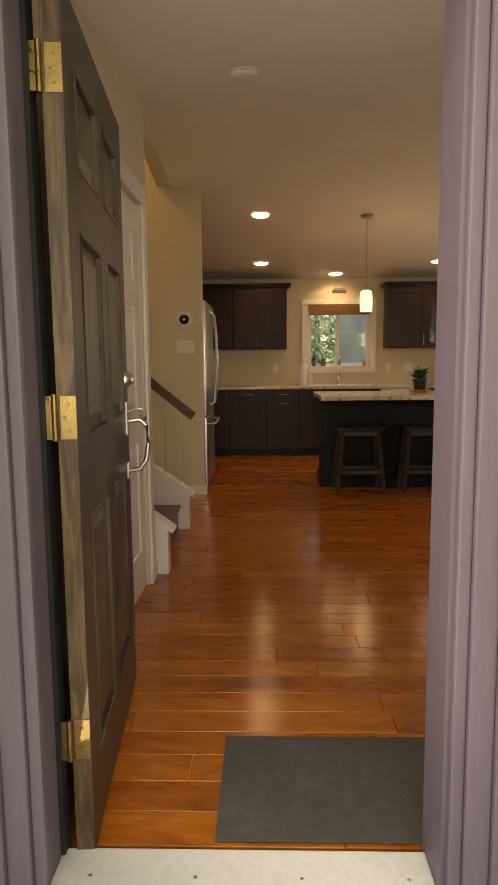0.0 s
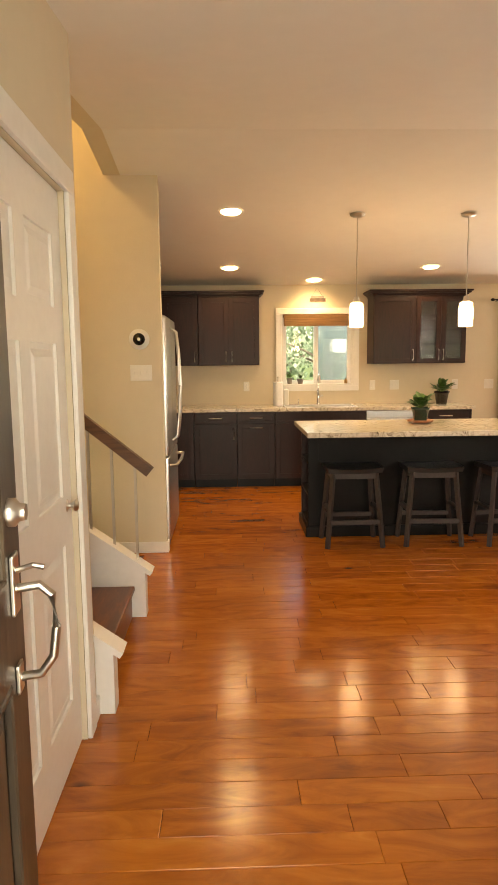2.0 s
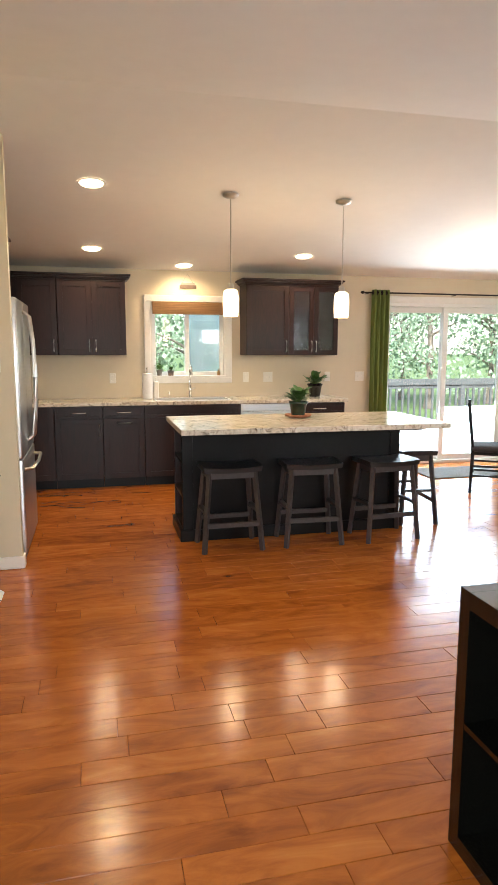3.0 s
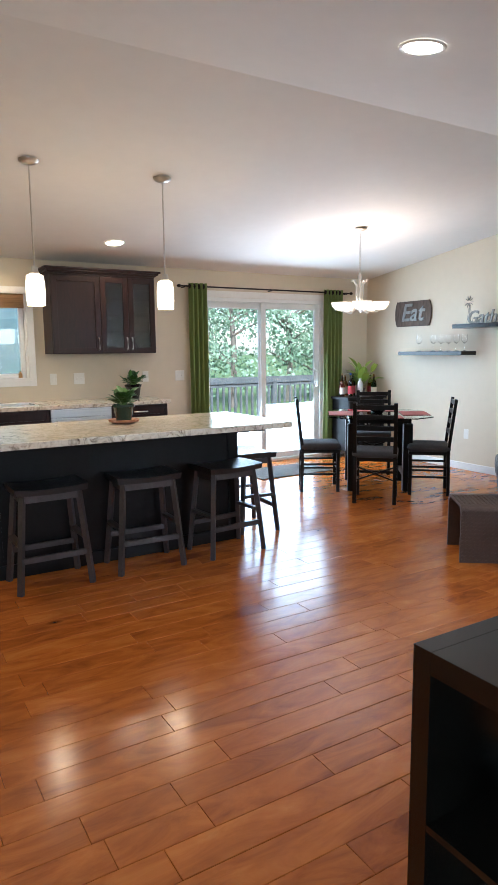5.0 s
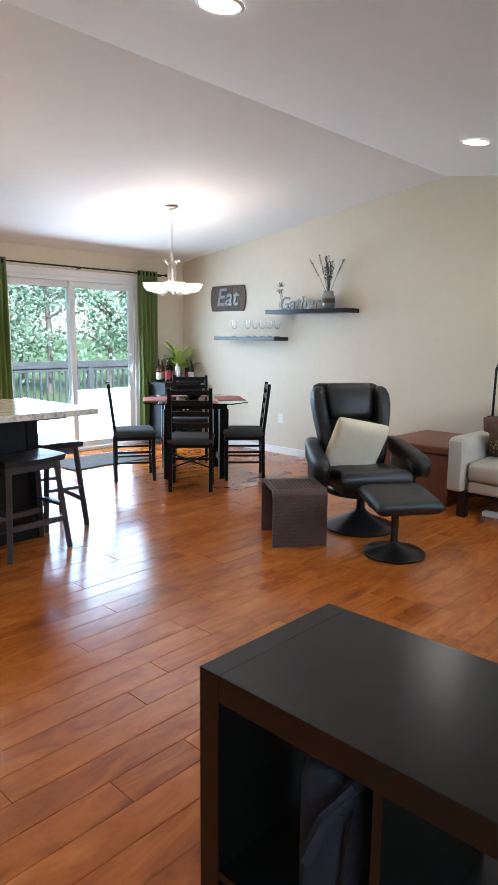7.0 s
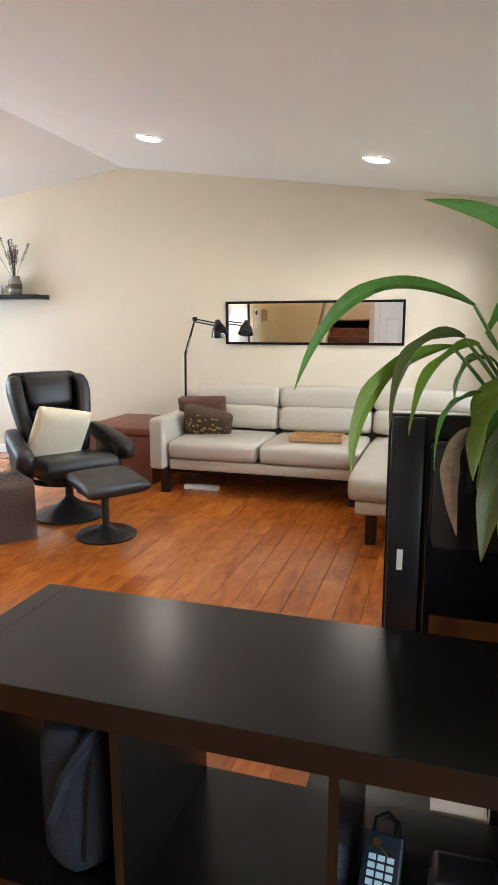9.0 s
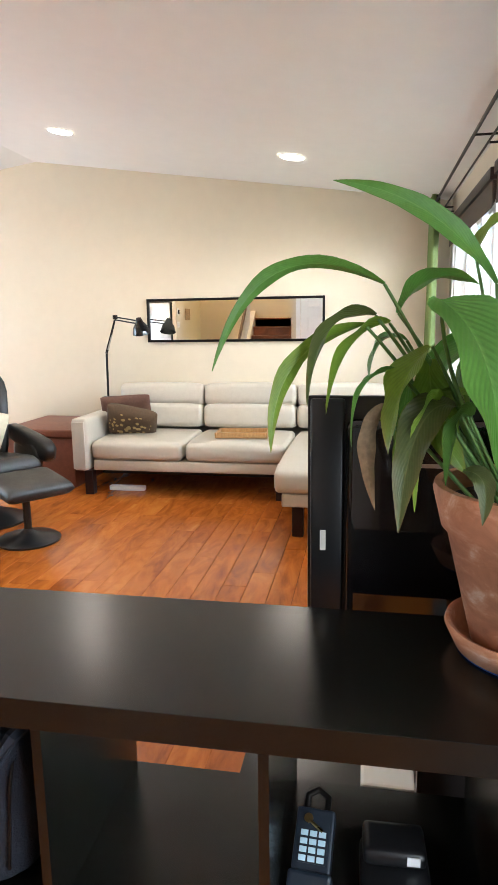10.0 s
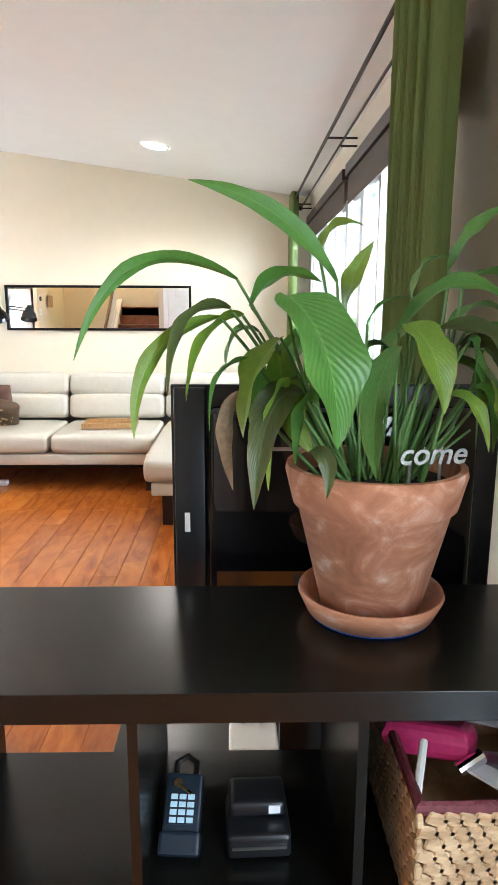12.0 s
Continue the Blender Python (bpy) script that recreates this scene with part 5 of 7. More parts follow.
tbl = thing("dining_table", "black dining table with a clipped-corner glass top", "table", at=(TX, TY, 0), turn=-37)
H = 0.505
octo = [(-H, -H + .18), (-H + .18, -H), (H - .18, -H), (H, -H + .18), (H, H - .18), (H - .18, H), (-H + .18, H), (-H, H - .18)]
part("glass_top", prism(octo, 0.742, 0.752), "table_glass", tbl, "clear glass top")
part("apron", bx(-0.30, -0.30, 0.68, 0.30, 0.30, 0.741), "black_paint", tbl)
for sx in (-1, 1):
    for sy in (-1, 1):
        part("leg", bx(sx * 0.27 - 0.045, sy * 0.27 - 0.045, 0.001, sx * 0.27 + 0.045, sy * 0.27 + 0.045, 0.68, 0.008), "black_paint", tbl)
    part("lower_rail", bx(sx * 0.27 - 0.02, -0.225, 0.12, sx * 0.27 + 0.02, 0.225, 0.17), "black_paint", tbl)
for k in range(4):
    a = 90 * k
    pm = thing("placemat", "dull red woven placemat on the glass table", "placemat", "placemats", at=(TX, TY, 0.753), turn=-37 + a)
    part("cloth", prism([(-0.20, -0.50), (0.20, -0.50), (0.20, -0.23), (-0.20, -0.23)], 0, 0.004), "placemat", pm)
bw = thing("bowl", "dark bowl in the middle of the dining table", "bowl", at=(TX, TY, 0.753))
part("body", lathe([(0.045, 0), (0.075, 0.03), (0.085, 0.075), (0.08, 0.075), (0.068, 0.03), (0.001, 0.012)], 24), "screen", bw, smooth=True)

sb = thing("sideboard", "narrow black sideboard in the dining corner", "sideboard")
part("top", bx(5.70, 10.74, 0.77, 6.36, 11.10, 0.80, 0.004), "black_paint", sb)
part("body", bx(5.73, 10.77, 0.10, 6.33, 11.09, 0.769), "black_paint", sb)
for k in range(2):
    d = part("door", bmesh_frame(5.735 + k * 0.30, 6.03 + k * 0.30, 0.12, 0.75, 10.77, 0.05), "black_paint", sb)
    part("knob", lathe([(0.012, 0), (0.012, 0.02)], 10, m=Matrix.Translation((6.00 + k * 0.065, 10.749, 0.45)) @ pose(0, 0, 0, 90, 0, 0)), "nickel", d)
for x in (5.75, 6.31):
    for y in (10.79, 11.07):
        part("foot", bx(x - 0.02, y - 0.02, 0.001, x + 0.02, y + 0.02, 0.10), "black_paint", sb)


def bottle(x, y, h, r, mname, lab, cap, label):
    b = thing("bottle", label, "bottle", "bottles on the sideboard", at=(x, y, 0.801))
    part("glass", lathe([(r, 0), (r, h * 0.58), (r * 0.85, h * 0.66), (r * 0.34, h * 0.76), (r * 0.32, h * 0.94)], 18), mname, b, smooth=True)
    part("paper_label", lathe([(r + 0.001, h * 0.12), (r + 0.001, h * 0.45)], 18), lab, b)
    part("cap", lathe([(r * 0.36, h * 0.94), (r * 0.36, h)], 12), cap, b)


for a in ((5.78, 10.95, 0.26, 0.034, "amber_glass", "label_cream", "iron", "amber liquor bottle with a cream label"),
          (5.86, 10.88, 0.30, 0.036, "clear", "label_red", "label_blue", "clear liquor bottle with red label and blue cap"),
          (5.83, 11.02, 0.30, 0.033, "amber_glass", "label_red", "brass", "tall amber bottle with a red label"),
          (5.95, 10.99, 0.27, 0.036, "dark_glass", "label_cream", "iron", "dark green wine bottle with a cream label"),
          (6.22, 10.84, 0.25, 0.036, "dark_glass", "label_cream", "iron", "short dark bottle with a wide label"),
          (5.90, 11.04, 0.27, 0.034, "amber_glass", "label_cream", "brass", "amber bottle with a pale label"),
          (6.02, 11.03, 0.29, 0.034, "dark_glass", "label_red", "iron", "tall dark bottle with a red label"),
          (6.32, 11.03, 0.26, 0.033, "amber_glass", "label_red", "iron", "small amber bottle with a red label"),
          (6.30, 10.93, 0.28, 0.034, "amber_glass", "label_cream", "brass", "amber bottle beside the plant")):
    bottle(*a)
cs = thing("cocktail_shaker", "steel cocktail shaker on the sideboard", "shaker", at=(6.00, 10.86, 0.801))
part("body", lathe([(0.032, 0), (0.042, 0.15), (0.03, 0.19), (0.018, 0.2), (0.018, 0.23)], 18), "steel", cs, smooth=True)
small_plant(6.13, 10.98, 0.801, "tall light green leafy plant in a small pot", "grey_pot", 0.05, 0.10, 16, 0.30, 0.10, 8, None, "lime_leaf")

for (y0, y1, z, lb) in ((9.35, 10.33, 1.375, "long black floating wall shelf holding wine glasses"), (8.39, 9.49, 1.672, "long black floating wall shelf holding decorations")):
    s = thing("floating_shelf", lb, "wall shelf", "floating shelves")
    part("board", bx(XE - 0.25, y0, z - 0.045, XE - 0.001, y1, z, 0.002), "black_wood", s)
for k in range(7):
    if k == 1:
        continue
    y = 10.10 - k * 0.115
    g = thing("wine_glass", "clear stemmed wine glass on the wall shelf", "wine glass", "wine glasses", at=(XE - 0.13, y, 1.376))
    part("bowl", lathe([(0.004, 0.085), (0.028, 0.105), (0.036, 0.14), (0.031, 0.19), (0.029, 0.19), (0.034, 0.14), (0.026, 0.108), (0.003, 0.09)], 18), "clear", g, smooth=True)
    part("stem", lathe([(0.033, 0), (0.03, 0.003), (0.004, 0.008), (0.0035, 0.085)], 14), "clear", g, smooth=True)


def text_mesh(body, size, depth):
    cu = bpy.data.curves.new("letters", "FONT")
    cu.body, cu.size, cu.extrude, cu.align_x = body, size, depth, "CENTER"
    cu.offset = size * 0.012
    cu.shear = 0.25
    tmp = bpy.data.objects.new("letters_src", cu)
    scene.collection.objects.link(tmp)
    bpy.context.view_layer.update()
    me = bpy.data.meshes.new_from_object(tmp.evaluated_get(bpy.context.evaluated_depsgraph_get()))
    bpy.data.objects.remove(tmp)
    bpy.data.curves.remove(cu)
    bm = bmesh.new()
    bm.from_mesh(me)
    bpy.data.meshes.remove(me)
    return bm


EW = Matrix(((0, 0, -1, 0), (-1, 0, 0, 0), (0, 1, 0, 0), (0, 0, 0, 1)))
sg = thing("word_sign", "dark wooden plaque with a galvanised word, rounded ends", "sign")
W2, H2 = 0.305, 0.155
out = []
for sx in (1, -1):
    for k in range(7):
        a = radians(-60 + 20 * k) if sx == 1 else radians(120 + 20 * k)
        out.append((sx * (W2 - 0.07) + 0.07 * math.cos(a) * 1.0, H2 * math.sin(a) / math.sin(radians(60))))
bm = prism(out, 0.002, 0.022)
bmesh.ops.transform(bm, matrix=Matrix.Translation((XE, 10.33, 1.84)) @ EW, verts=bm.verts)
part("board", bm, "sign", sg)
bm = text_mesh("Eat", 0.30, 0.006)
bmesh.ops.transform(bm, matrix=Matrix.Translation((XE, 10.33, 1.755)) @ EW @ Matrix.Translation((0, 0, 0.03)), verts=bm.verts)
part("word", bm, "galv", sg, "galvanised metal word")
gt = thing("word_ornament", "galvanised metal word standing on the upper shelf", "ornament")
bm = text_mesh("Gather", 0.20, 0.008)
bmesh.ops.transform(bm, matrix=Matrix.Translation((XE - 0.10, 9.13, 1.679)) @ EW, verts=bm.verts)
part("word", bm, "galv", gt)
wm = thing("windmill_ornament", "small galvanised windmill on the upper shelf", "ornament")
WM = (XE - 0.14, 9.35, 1.673)
for s in ((-1, -1), (1, -1), (0, 1)):
    part("strut", tube([(WM[0] + s[0] * 0.03, WM[1] + s[1] * 0.03, WM[2]), (WM[0], WM[1], WM[2] + 0.23)], 0.003, 5), "galv", wm)
for k in range(10):
    a = 2 * math.pi * k / 10
    part("blade", leaf((WM[0] - 0.01, WM[1] + 0.015 * math.cos(a), WM[2] + 0.24 + 0.015 * math.sin(a)), (0, math.cos(a), math.sin(a)), 0.055, 0.02, 0), "galv", wm)
vs = thing("vase", "grey banded ceramic jug with dark dried sprigs", "vase", at=(XE - 0.13, 8.70, 1.673))
part("jug", lathe([(0.055, 0), (0.068, 0.02), (0.068, 0.13), (0.055, 0.15), (0.055, 0.18), (0.06, 0.185), (0.05, 0.185), (0.05, 0.02), (0.001, 0.02)], 24), "galv", vs, smooth=True)
part("band", lathe([(0.069, 0.06), (0.070, 0.065), (0.070, 0.10), (0.069, 0.105)], 24), "sign", vs)
rg = random.Random(11)
for k in range(13):
    a, t = rg.uniform(0, 6.28), rg.uniform(0.05, 0.62)
    d = Vector((math.cos(a) * math.sin(t) * 0.7, math.sin(a) * math.sin(t), math.cos(t)))
    ln = rg.uniform(0.28, 0.48)
    b0 = Vector((0, 0, 0.12))
    stem = part("sprig", tube([b0, b0 + d * ln * 0.5 + Vector((0, 0, 0.02)), b0 + d * ln], 0.002, 5), "lav", vs)
    fl_bm = bmesh.new()
    for q in range(10):
        c = b0 + d * ln * (0.55 + 0.045 * q)
        for w_ in range(3):
            aa = rg.uniform(0, 6.28)
            leaf(c, (math.cos(aa), math.sin(aa), 0.7), 0.028, 0.014, 0.3, n=2, bm=fl_bm)
    part("florets", fl_bm, "lav", stem)

# chandelier
ch = thing("chandelier", "nickel chandelier with five lit alabaster bowls", "chandelier", at=(CHAND[0], CHAND[1], 0))
zc = ceil_z(CHAND[1])
part("canopy", lathe([(0.0005, zc - 0.03), (0.03, zc - 0.03), (0.062, zc - 0.014), (0.064, zc - 0.001)], 28), "nickel", ch, smooth=True)
k, z = 0, zc - 0.03
while z > 2.140:
    ring = [(0.009 * math.cos(a) * (1 if k % 2 else 0), 0.009 * math.cos(a) * (0 if k % 2 else 1), z - 0.016 + 0.018 * math.sin(a)) for a in [2 * math.pi * q / 8 for q in range(9)]]
    part("chain_link", tube(ring, 0.0025, 5), "nickel", ch)
    z -= 0.027
    k += 1
part("hub", lathe([(0.001, 2.150), (0.012, 2.140), (0.02, 2.110), (0.012, 2.070), (0.03, 1.980), (0.018, 1.900), (0.03, 1.830), (0.022, 1.800), (0.001, 1.775)], 20), "nickel", ch, smooth=True)
for a in range(5):
    an = radians(72 * a + 20)
    cxx, sxx = math.cos(an), math.sin(an)

    def P(r, z):
        return (cxx * r, sxx * r, z)
    arm = part("arm", tube([P(0.02, 1.830), P(0.06, 1.785), P(0.13, 1.765), P(0.172, 1.775), P(0.197, 1.800)], 0.008, 8), "nickel", ch, smooth=True)
    part("scroll", tube([P(0.02, 1.850), P(0.04, 1.950), P(0.035, 2.030), P(0.07, 2.090), P(0.085, 2.070)], 0.007, 8), "nickel", arm, smooth=True)
    bwl = part("bowl_shade", lathe([(0.015, 1.785), (0.055, 1.792), (0.088, 1.830), (0.098, 1.865), (0.094, 1.865), (0.083, 1.832), (0.052, 1.798), (0.015, 1.790)], 24, P(0.197, 0)), "bowl_lit", arm, "glowing alabaster glass bowl", smooth=True)
    bwl.visible_shadow = False

# ---- living ----
BX0, BX1, BY0, BY1, BH = 1.387, 1.772, 3.832, 5.325, 0.79
bs = thing("cube_bookcase", "low black-brown open cube bookcase standing off the wall", "bookcase")
part("top_board", bx(BX0, BY0 + 0.05, BH - 0.05, BX1, BY1 - 0.05, BH, 0.001), "black_wood", bs)
part("bottom_board", bx(BX0, BY0 + 0.05, 0.001, BX1, BY1 - 0.05, 0.051, 0.001), "black_wood", bs)
for y in (BY0, BY1 - 0.0495):
    part("end_board", bx(BX0, y, 0.001, BX1, y + 0.0485, BH, 0.001), "black_wood", bs)
part("middle_shelf", bx(BX0 + 0.001, BY0 + 0.05, 0.388, BX1 - 0.001, BY1 - 0.05, 0.404), "black_wood", bs)
for k in (1, 2, 3):
    y = BY1 - 0.05 - k * 0.351 + 0.036
    for z0, z1 in ((0.052, 0.387), (0.405, 0.739)):
        part("divider", bx(BX0 + 0.001, y - 0.016, z0, BX1 - 0.001, y, z1), "black_wood", bs)

bag = thing("laptop_bag", "dark navy fabric bag standing in the bookcase", "bag")
part("body", cushion(0.30, 0.28, 0.13, 0.2, m=Matrix.Translation((1.58, 5.09, 0.55)) @ pose(0, 0, 0, 90, 0, 8), edge=0.6), "blue_fab", bag, smooth=True)
part("strap", tube([(1.42, 5.10, 0.52), (1.41, 5.06, 0.62), (1.43, 5.02, 0.69), (1.50, 5.0, 0.70)], 0.012, 6), "blue_fab", bag)
part("zip", tube([(1.43, 5.045, 0.44), (1.43, 5.03, 0.60), (1.46, 5.03, 0.68), (1.66, 5.03, 0.69)], 0.003, 5), "iron", bag)
pp2 = thing("folded_papers", "crumpled pale papers sticking out of the bag", "papers")
bm = cushion(0.10, 0.045, 0.02, 0.3, 8, 6, m=Matrix.Translation((1.50, 5.06, 0.703)) @ pose(0, 0, 0, 10, 14, 30))
part("sheet", bm, "white_paper", pp2)

lb = thing("key_lock_box", "dark blue key lock box with a pale keypad", "lock box")
LB = Matrix.Translation((1.50, 4.545, 0.416)) @ pose(0, 0, 0, 0, 0, -94) @ pose(0, 0, 0, -52, 0, 0) @ Matrix.Scale(0.74, 4)
def lbm(*a, r=0.0):
    return bx(*a, r, m=LB)
part("body", lbm(-0.045, -0.01, 0.03, 0.045, 0.03, 0.16, r=0.006), "blue_plastic", lb)
part("lower_case", lbm(-0.05, -0.02, -0.02, 0.05, 0.03, 0.03, r=0.008), "blue_plastic", lb)
part("shackle", tube([LB @ Vector(p) for p in ((-0.025, 0.01, 0.155), (-0.025, 0.01, 0.19), (0, 0.01, 0.205), (0.025, 0.01, 0.19), (0.025, 0.01, 0.155))], 0.006, 8), "iron", lb, smooth=True)
kp = part("keypad", lbm(-0.034, -0.0125, 0.045, 0.034, -0.0105, 0.128), "blue_plastic", lb)
for i in range(3):
    for j in range(4):
        part("button", lbm(-0.03 + i * 0.021, -0.016, 0.048 + j * 0.017, -0.013 + i * 0.021, -0.013, 0.060 + j * 0.017, r=0.001), "key", kp)
kk = thing("door_key", "small brass key lying on the lock box", "key")
part("bow", lathe([(0.004, 0), (0.011, 0), (0.011, 0.002), (0.004, 0.002)], 12, m=LB @ Matrix.Translation((-0.015, -0.017, 0.135)) @ pose(0, 0, 0, 90, 0, 0)), "brass", kk)
part("blade", tube([LB @ Vector((-0.01, -0.018, 0.13)), LB @ Vector((0.02, -0.018, 0.112))], 0.003, 5), "brass", kk)
ph = thing("card_reader", "black plastic device with a paper label in the bookcase", "device")
PH = Matrix.Translation((1.53, 4.405, 0.405)) @ pose(0, 0, 0, 0, 0, -88) @ Matrix.Diagonal((0.95, 1, 0.8, 1))
part("body", bx(-0.06, -0.05, 0.001, 0.06, 0.06, 0.06, 0.012, 3, m=PH), "black_plastic", ph, smooth=True)
part("lid", bx(-0.055, -0.01, 0.061, 0.055, 0.065, 0.10, 0.014, 3, m=PH), "black_plastic", ph, smooth=True)
part("sticker", bx(0.02, -0.012, 0.075, 0.042, -0.0105, 0.095, m=PH), "white_paper", ph)
part("edge_trim", bx(-0.05, -0.053, 0.03, 0.05, -0.051, 0.036, m=PH), "steel", ph)

# basket of odds and ends
ba = thing("wicker_basket", "woven straw basket with a maroon corded rim", "basket")
bmk = bmesh.new()
bx0, bx1, by0, by1 = 1.36, 1.69, 3.90, 4.165
rgw = random.Random(21)
for row in range(9):
    z = 0.417 + row * 0.0225
    e = 0.0006 * row
    for side in range(4):
        n = 11
        for k in range(n):
            t = (k + (0.5 if row % 2 else 0.0)) / n
            if side == 0:
                c = (bx0 - e, by0 + (by1 - by0) * t, z)
            elif side == 1:
                c = (bx1 + e, by0 + (by1 - by0) * t, z)
            elif side == 2:
                c = (bx0 + (bx1 - bx0) * t, by0 - e, z)
            else:
                c = (bx0 + (bx1 - bx0) * t, by1 + e, z)
            w_ = 0.017
            if side < 2:
                box(bmk, -0.006, -w_, -0.011, 0.006, w_, 0.011, Matrix.Translation(c) @ pose(0, 0, 0, rgw.uniform(12, 26), 0, 0))
            else:
                box(bmk, -w_, -0.006, -0.011, w_, 0.006, 0.011, Matrix.Translation(c) @ pose(0, 0, 0, 0, rgw.uniform(12, 26), 0))
bevel(bmk, 0.003, 1)
part("weave", bmk, "wicker", ba)
part("liner", bx(bx0 + 0.006, by0 + 0.006, 0.405, bx1 - 0.006, by1 - 0.006, 0.50), "wicker", ba)
part("rim", tube([(bx0, by0, 0.612), (bx0, by1, 0.612), (bx1, by1, 0.612), (bx1, by0, 0.612), (bx0, by0, 0.612)], 0.012, 8), "red_cord", ba)
odds = [("candy_bag", "magenta foil wrapper packet in the basket", "packet", cushion(0.15, 0.08, 0.06, 0.3, m=pose(1.530, 4.10, 0.610, 20, 10, 60)), "pink"),
        ("tube_of_cream", "white plastic tube in the basket", "tube", lathe([(0.028, 0), (0.028, 0.11), (0.02, 0.13)], 16, m=pose(1.590, 4.15, 0.585, 70, 0, 40)), "white_plastic"),
        ("flashlight", "steel torch in the basket", "torch", lathe([(0.02, 0), (0.02, 0.10), (0.028, 0.12), (0.028, 0.15)], 16, m=pose(1.490, 4.02, 0.585, 60, 0, -60)), "steel"),
        ("envelope", "white envelope lying in the basket", "envelope", bx(-0.09, -0.05, 0, 0.09, 0.05, 0.004, m=pose(1.400, 4.0, 0.620, 8, 16, 20)), "white_paper"),
        ("pen", "white pen standing in the basket", "pen", tube([(1.37, 4.17, 0.60), (1.47, 4.13, 0.645)], 0.007, 8), "white_plastic"),
        ("phone", "dark glass phone in the basket", "phone", bx(-0.035, -0.07, 0, 0.035, 0.07, 0.009, 0.003, m=pose(1.610, 4.0, 0.605, 25, 20, 10)), "screen"),
        ("paper_scrap", "folded pale blue paper in the basket", "paper", bx(-0.05, -0.03, 0, 0.05, 0.03, 0.003, m=pose(1.550, 3.98, 0.640, -20, 12, 50)), "white_paper"),
        ("battery", "chrome battery in the basket", "battery", lathe([(0.012, 0), (0.012, 0.05)], 12, m=pose(1.440, 4.08, 0.610, 70, 0, 20)), "chrome")]
for nm, lbx, cat, bm, mt in odds:
    part("body", bm, mt, thing(nm, lbx, cat), smooth=False)

# the large potted plant
PX, PY, PZ = 1.655, 4.190, 0.7905
PS = Matrix.Diagonal((1.055, 1.055, 1.045, 1.0))
pot = thing("peace_lily", "large drooping peace lily in a weathered terracotta pot", "plant", at=(PX, PY, PZ))
part("mat_ring", lathe([(0.110, 0.0), (0.115, 0.002), (0.110, 0.004)], 40), "label_blue", pot, "thin blue protective ring")
part("saucer", lathe([(0.098, 0.004), (0.112, 0.006), (0.129, 0.042), (0.127, 0.048), (0.120, 0.046), (0.106, 0.016), (0.001, 0.014)], 48, m=PS), "terracotta", pot, smooth=True)
part("pot", lathe([(0.084, 0.016), (0.088, 0.018), (0.133, 0.205), (0.141, 0.208), (0.155, 0.266), (0.153, 0.277), (0.141, 0.277), (0.137, 0.25), (0.118, 0.19), (0.115, 0.18)], 48, m=PS), "terracotta", pot, smooth=True)
part("soil", lathe([(0.001, 0.24), (0.130, 0.236), (0.130, 0.246), (0.06, 0.25), (0.001, 0.252)], 24, m=PS), "soil", pot)


def lily_leaf(root, mid, joint, tip, width, mname="leaf", roll=0.0, wave=0.06, parts=pot, sweep=None):
    """A stalk from the soil to the joint, then a broad blade curving to the tip."""
    root, mid, joint, tip = (Vector(v) for v in (root, mid, joint, tip))
    pts = []
    for i in range(9):
        t = i / 8
        pts.append(root.lerp(mid, t).lerp(mid.lerp(joint, t), t))
    s = part("stalk", tube(pts, 0.0045, 7, taper=0.6), "stalk", parts, smooth=True)
    d0 = (pts[-1] - pts[-2]).normalized()
    L = (tip - joint).length
    c1 = joint + d0 * L * 0.45 if sweep is None else Vector(sweep)
    n = 18
    bm = bmesh.new()
    rows_ = []
    sd = None
    for i in range(n + 1):
        t = i / n
        p = joint.lerp(c1, t).lerp(c1.lerp(tip, t), t)
        q = (c1.lerp(tip, t) - joint.lerp(c1, t)).normalized()
        if sd is None:
            sd = q.cross(Vector((0, 0, 1)))
            if sd.length < 0.2:
                sd = Vector((0.25, 1, 0))
            sd = Matrix.Rotation(radians(roll), 3, q) @ sd
        sd = (sd - q * sd.dot(q)).normalized()
        up = sd.cross(q).normalized()
        w = width * 0.5 * (math.sin(math.pi * min(0.999, 0.02 + t * 0.98) ** 0.72)) ** 0.8 * (1 + 0.05 * math.sin(23 * t + 40 * width)) + 0.0005
        r = []
        for k in range(-4, 5):
            u = k / 4
            rip = wave * w * math.sin(t * 13 + (3 if u > 0 else 0)) * abs(u) ** 2
            r.append(bm.verts.new(p + sd * (w * u) + up * (w * 0.28 * abs(u) ** 1.3 + rip - (0.03 * w if k == 0 else 0))))
        sd = Matrix.Rotation(radians(roll * 0.12), 3, q) @ sd
        rows_.append(r)
    for a, b in zip(rows_, rows_[1:]):
        for k in range(8):
            bm.faces.new((a[k], a[k + 1], b[k + 1], b[k]))
    uvl = bm.loops.layers.uv.new("UVMap")
    place = {v: (k / 8, i / n) for i, r in enumerate(rows_) for k, v in enumerate(r)}
    for f in bm.faces:
        for lp in f.loops:
            lp[uvl].uv = place[lp.vert]
    blade = part("leaf_blade", bm, mname, s, "yellowing leaf" if mname == "leaf_y" else ("dried brown leaf" if mname == "leaf_dead" else ""), smooth=True)
    return blade


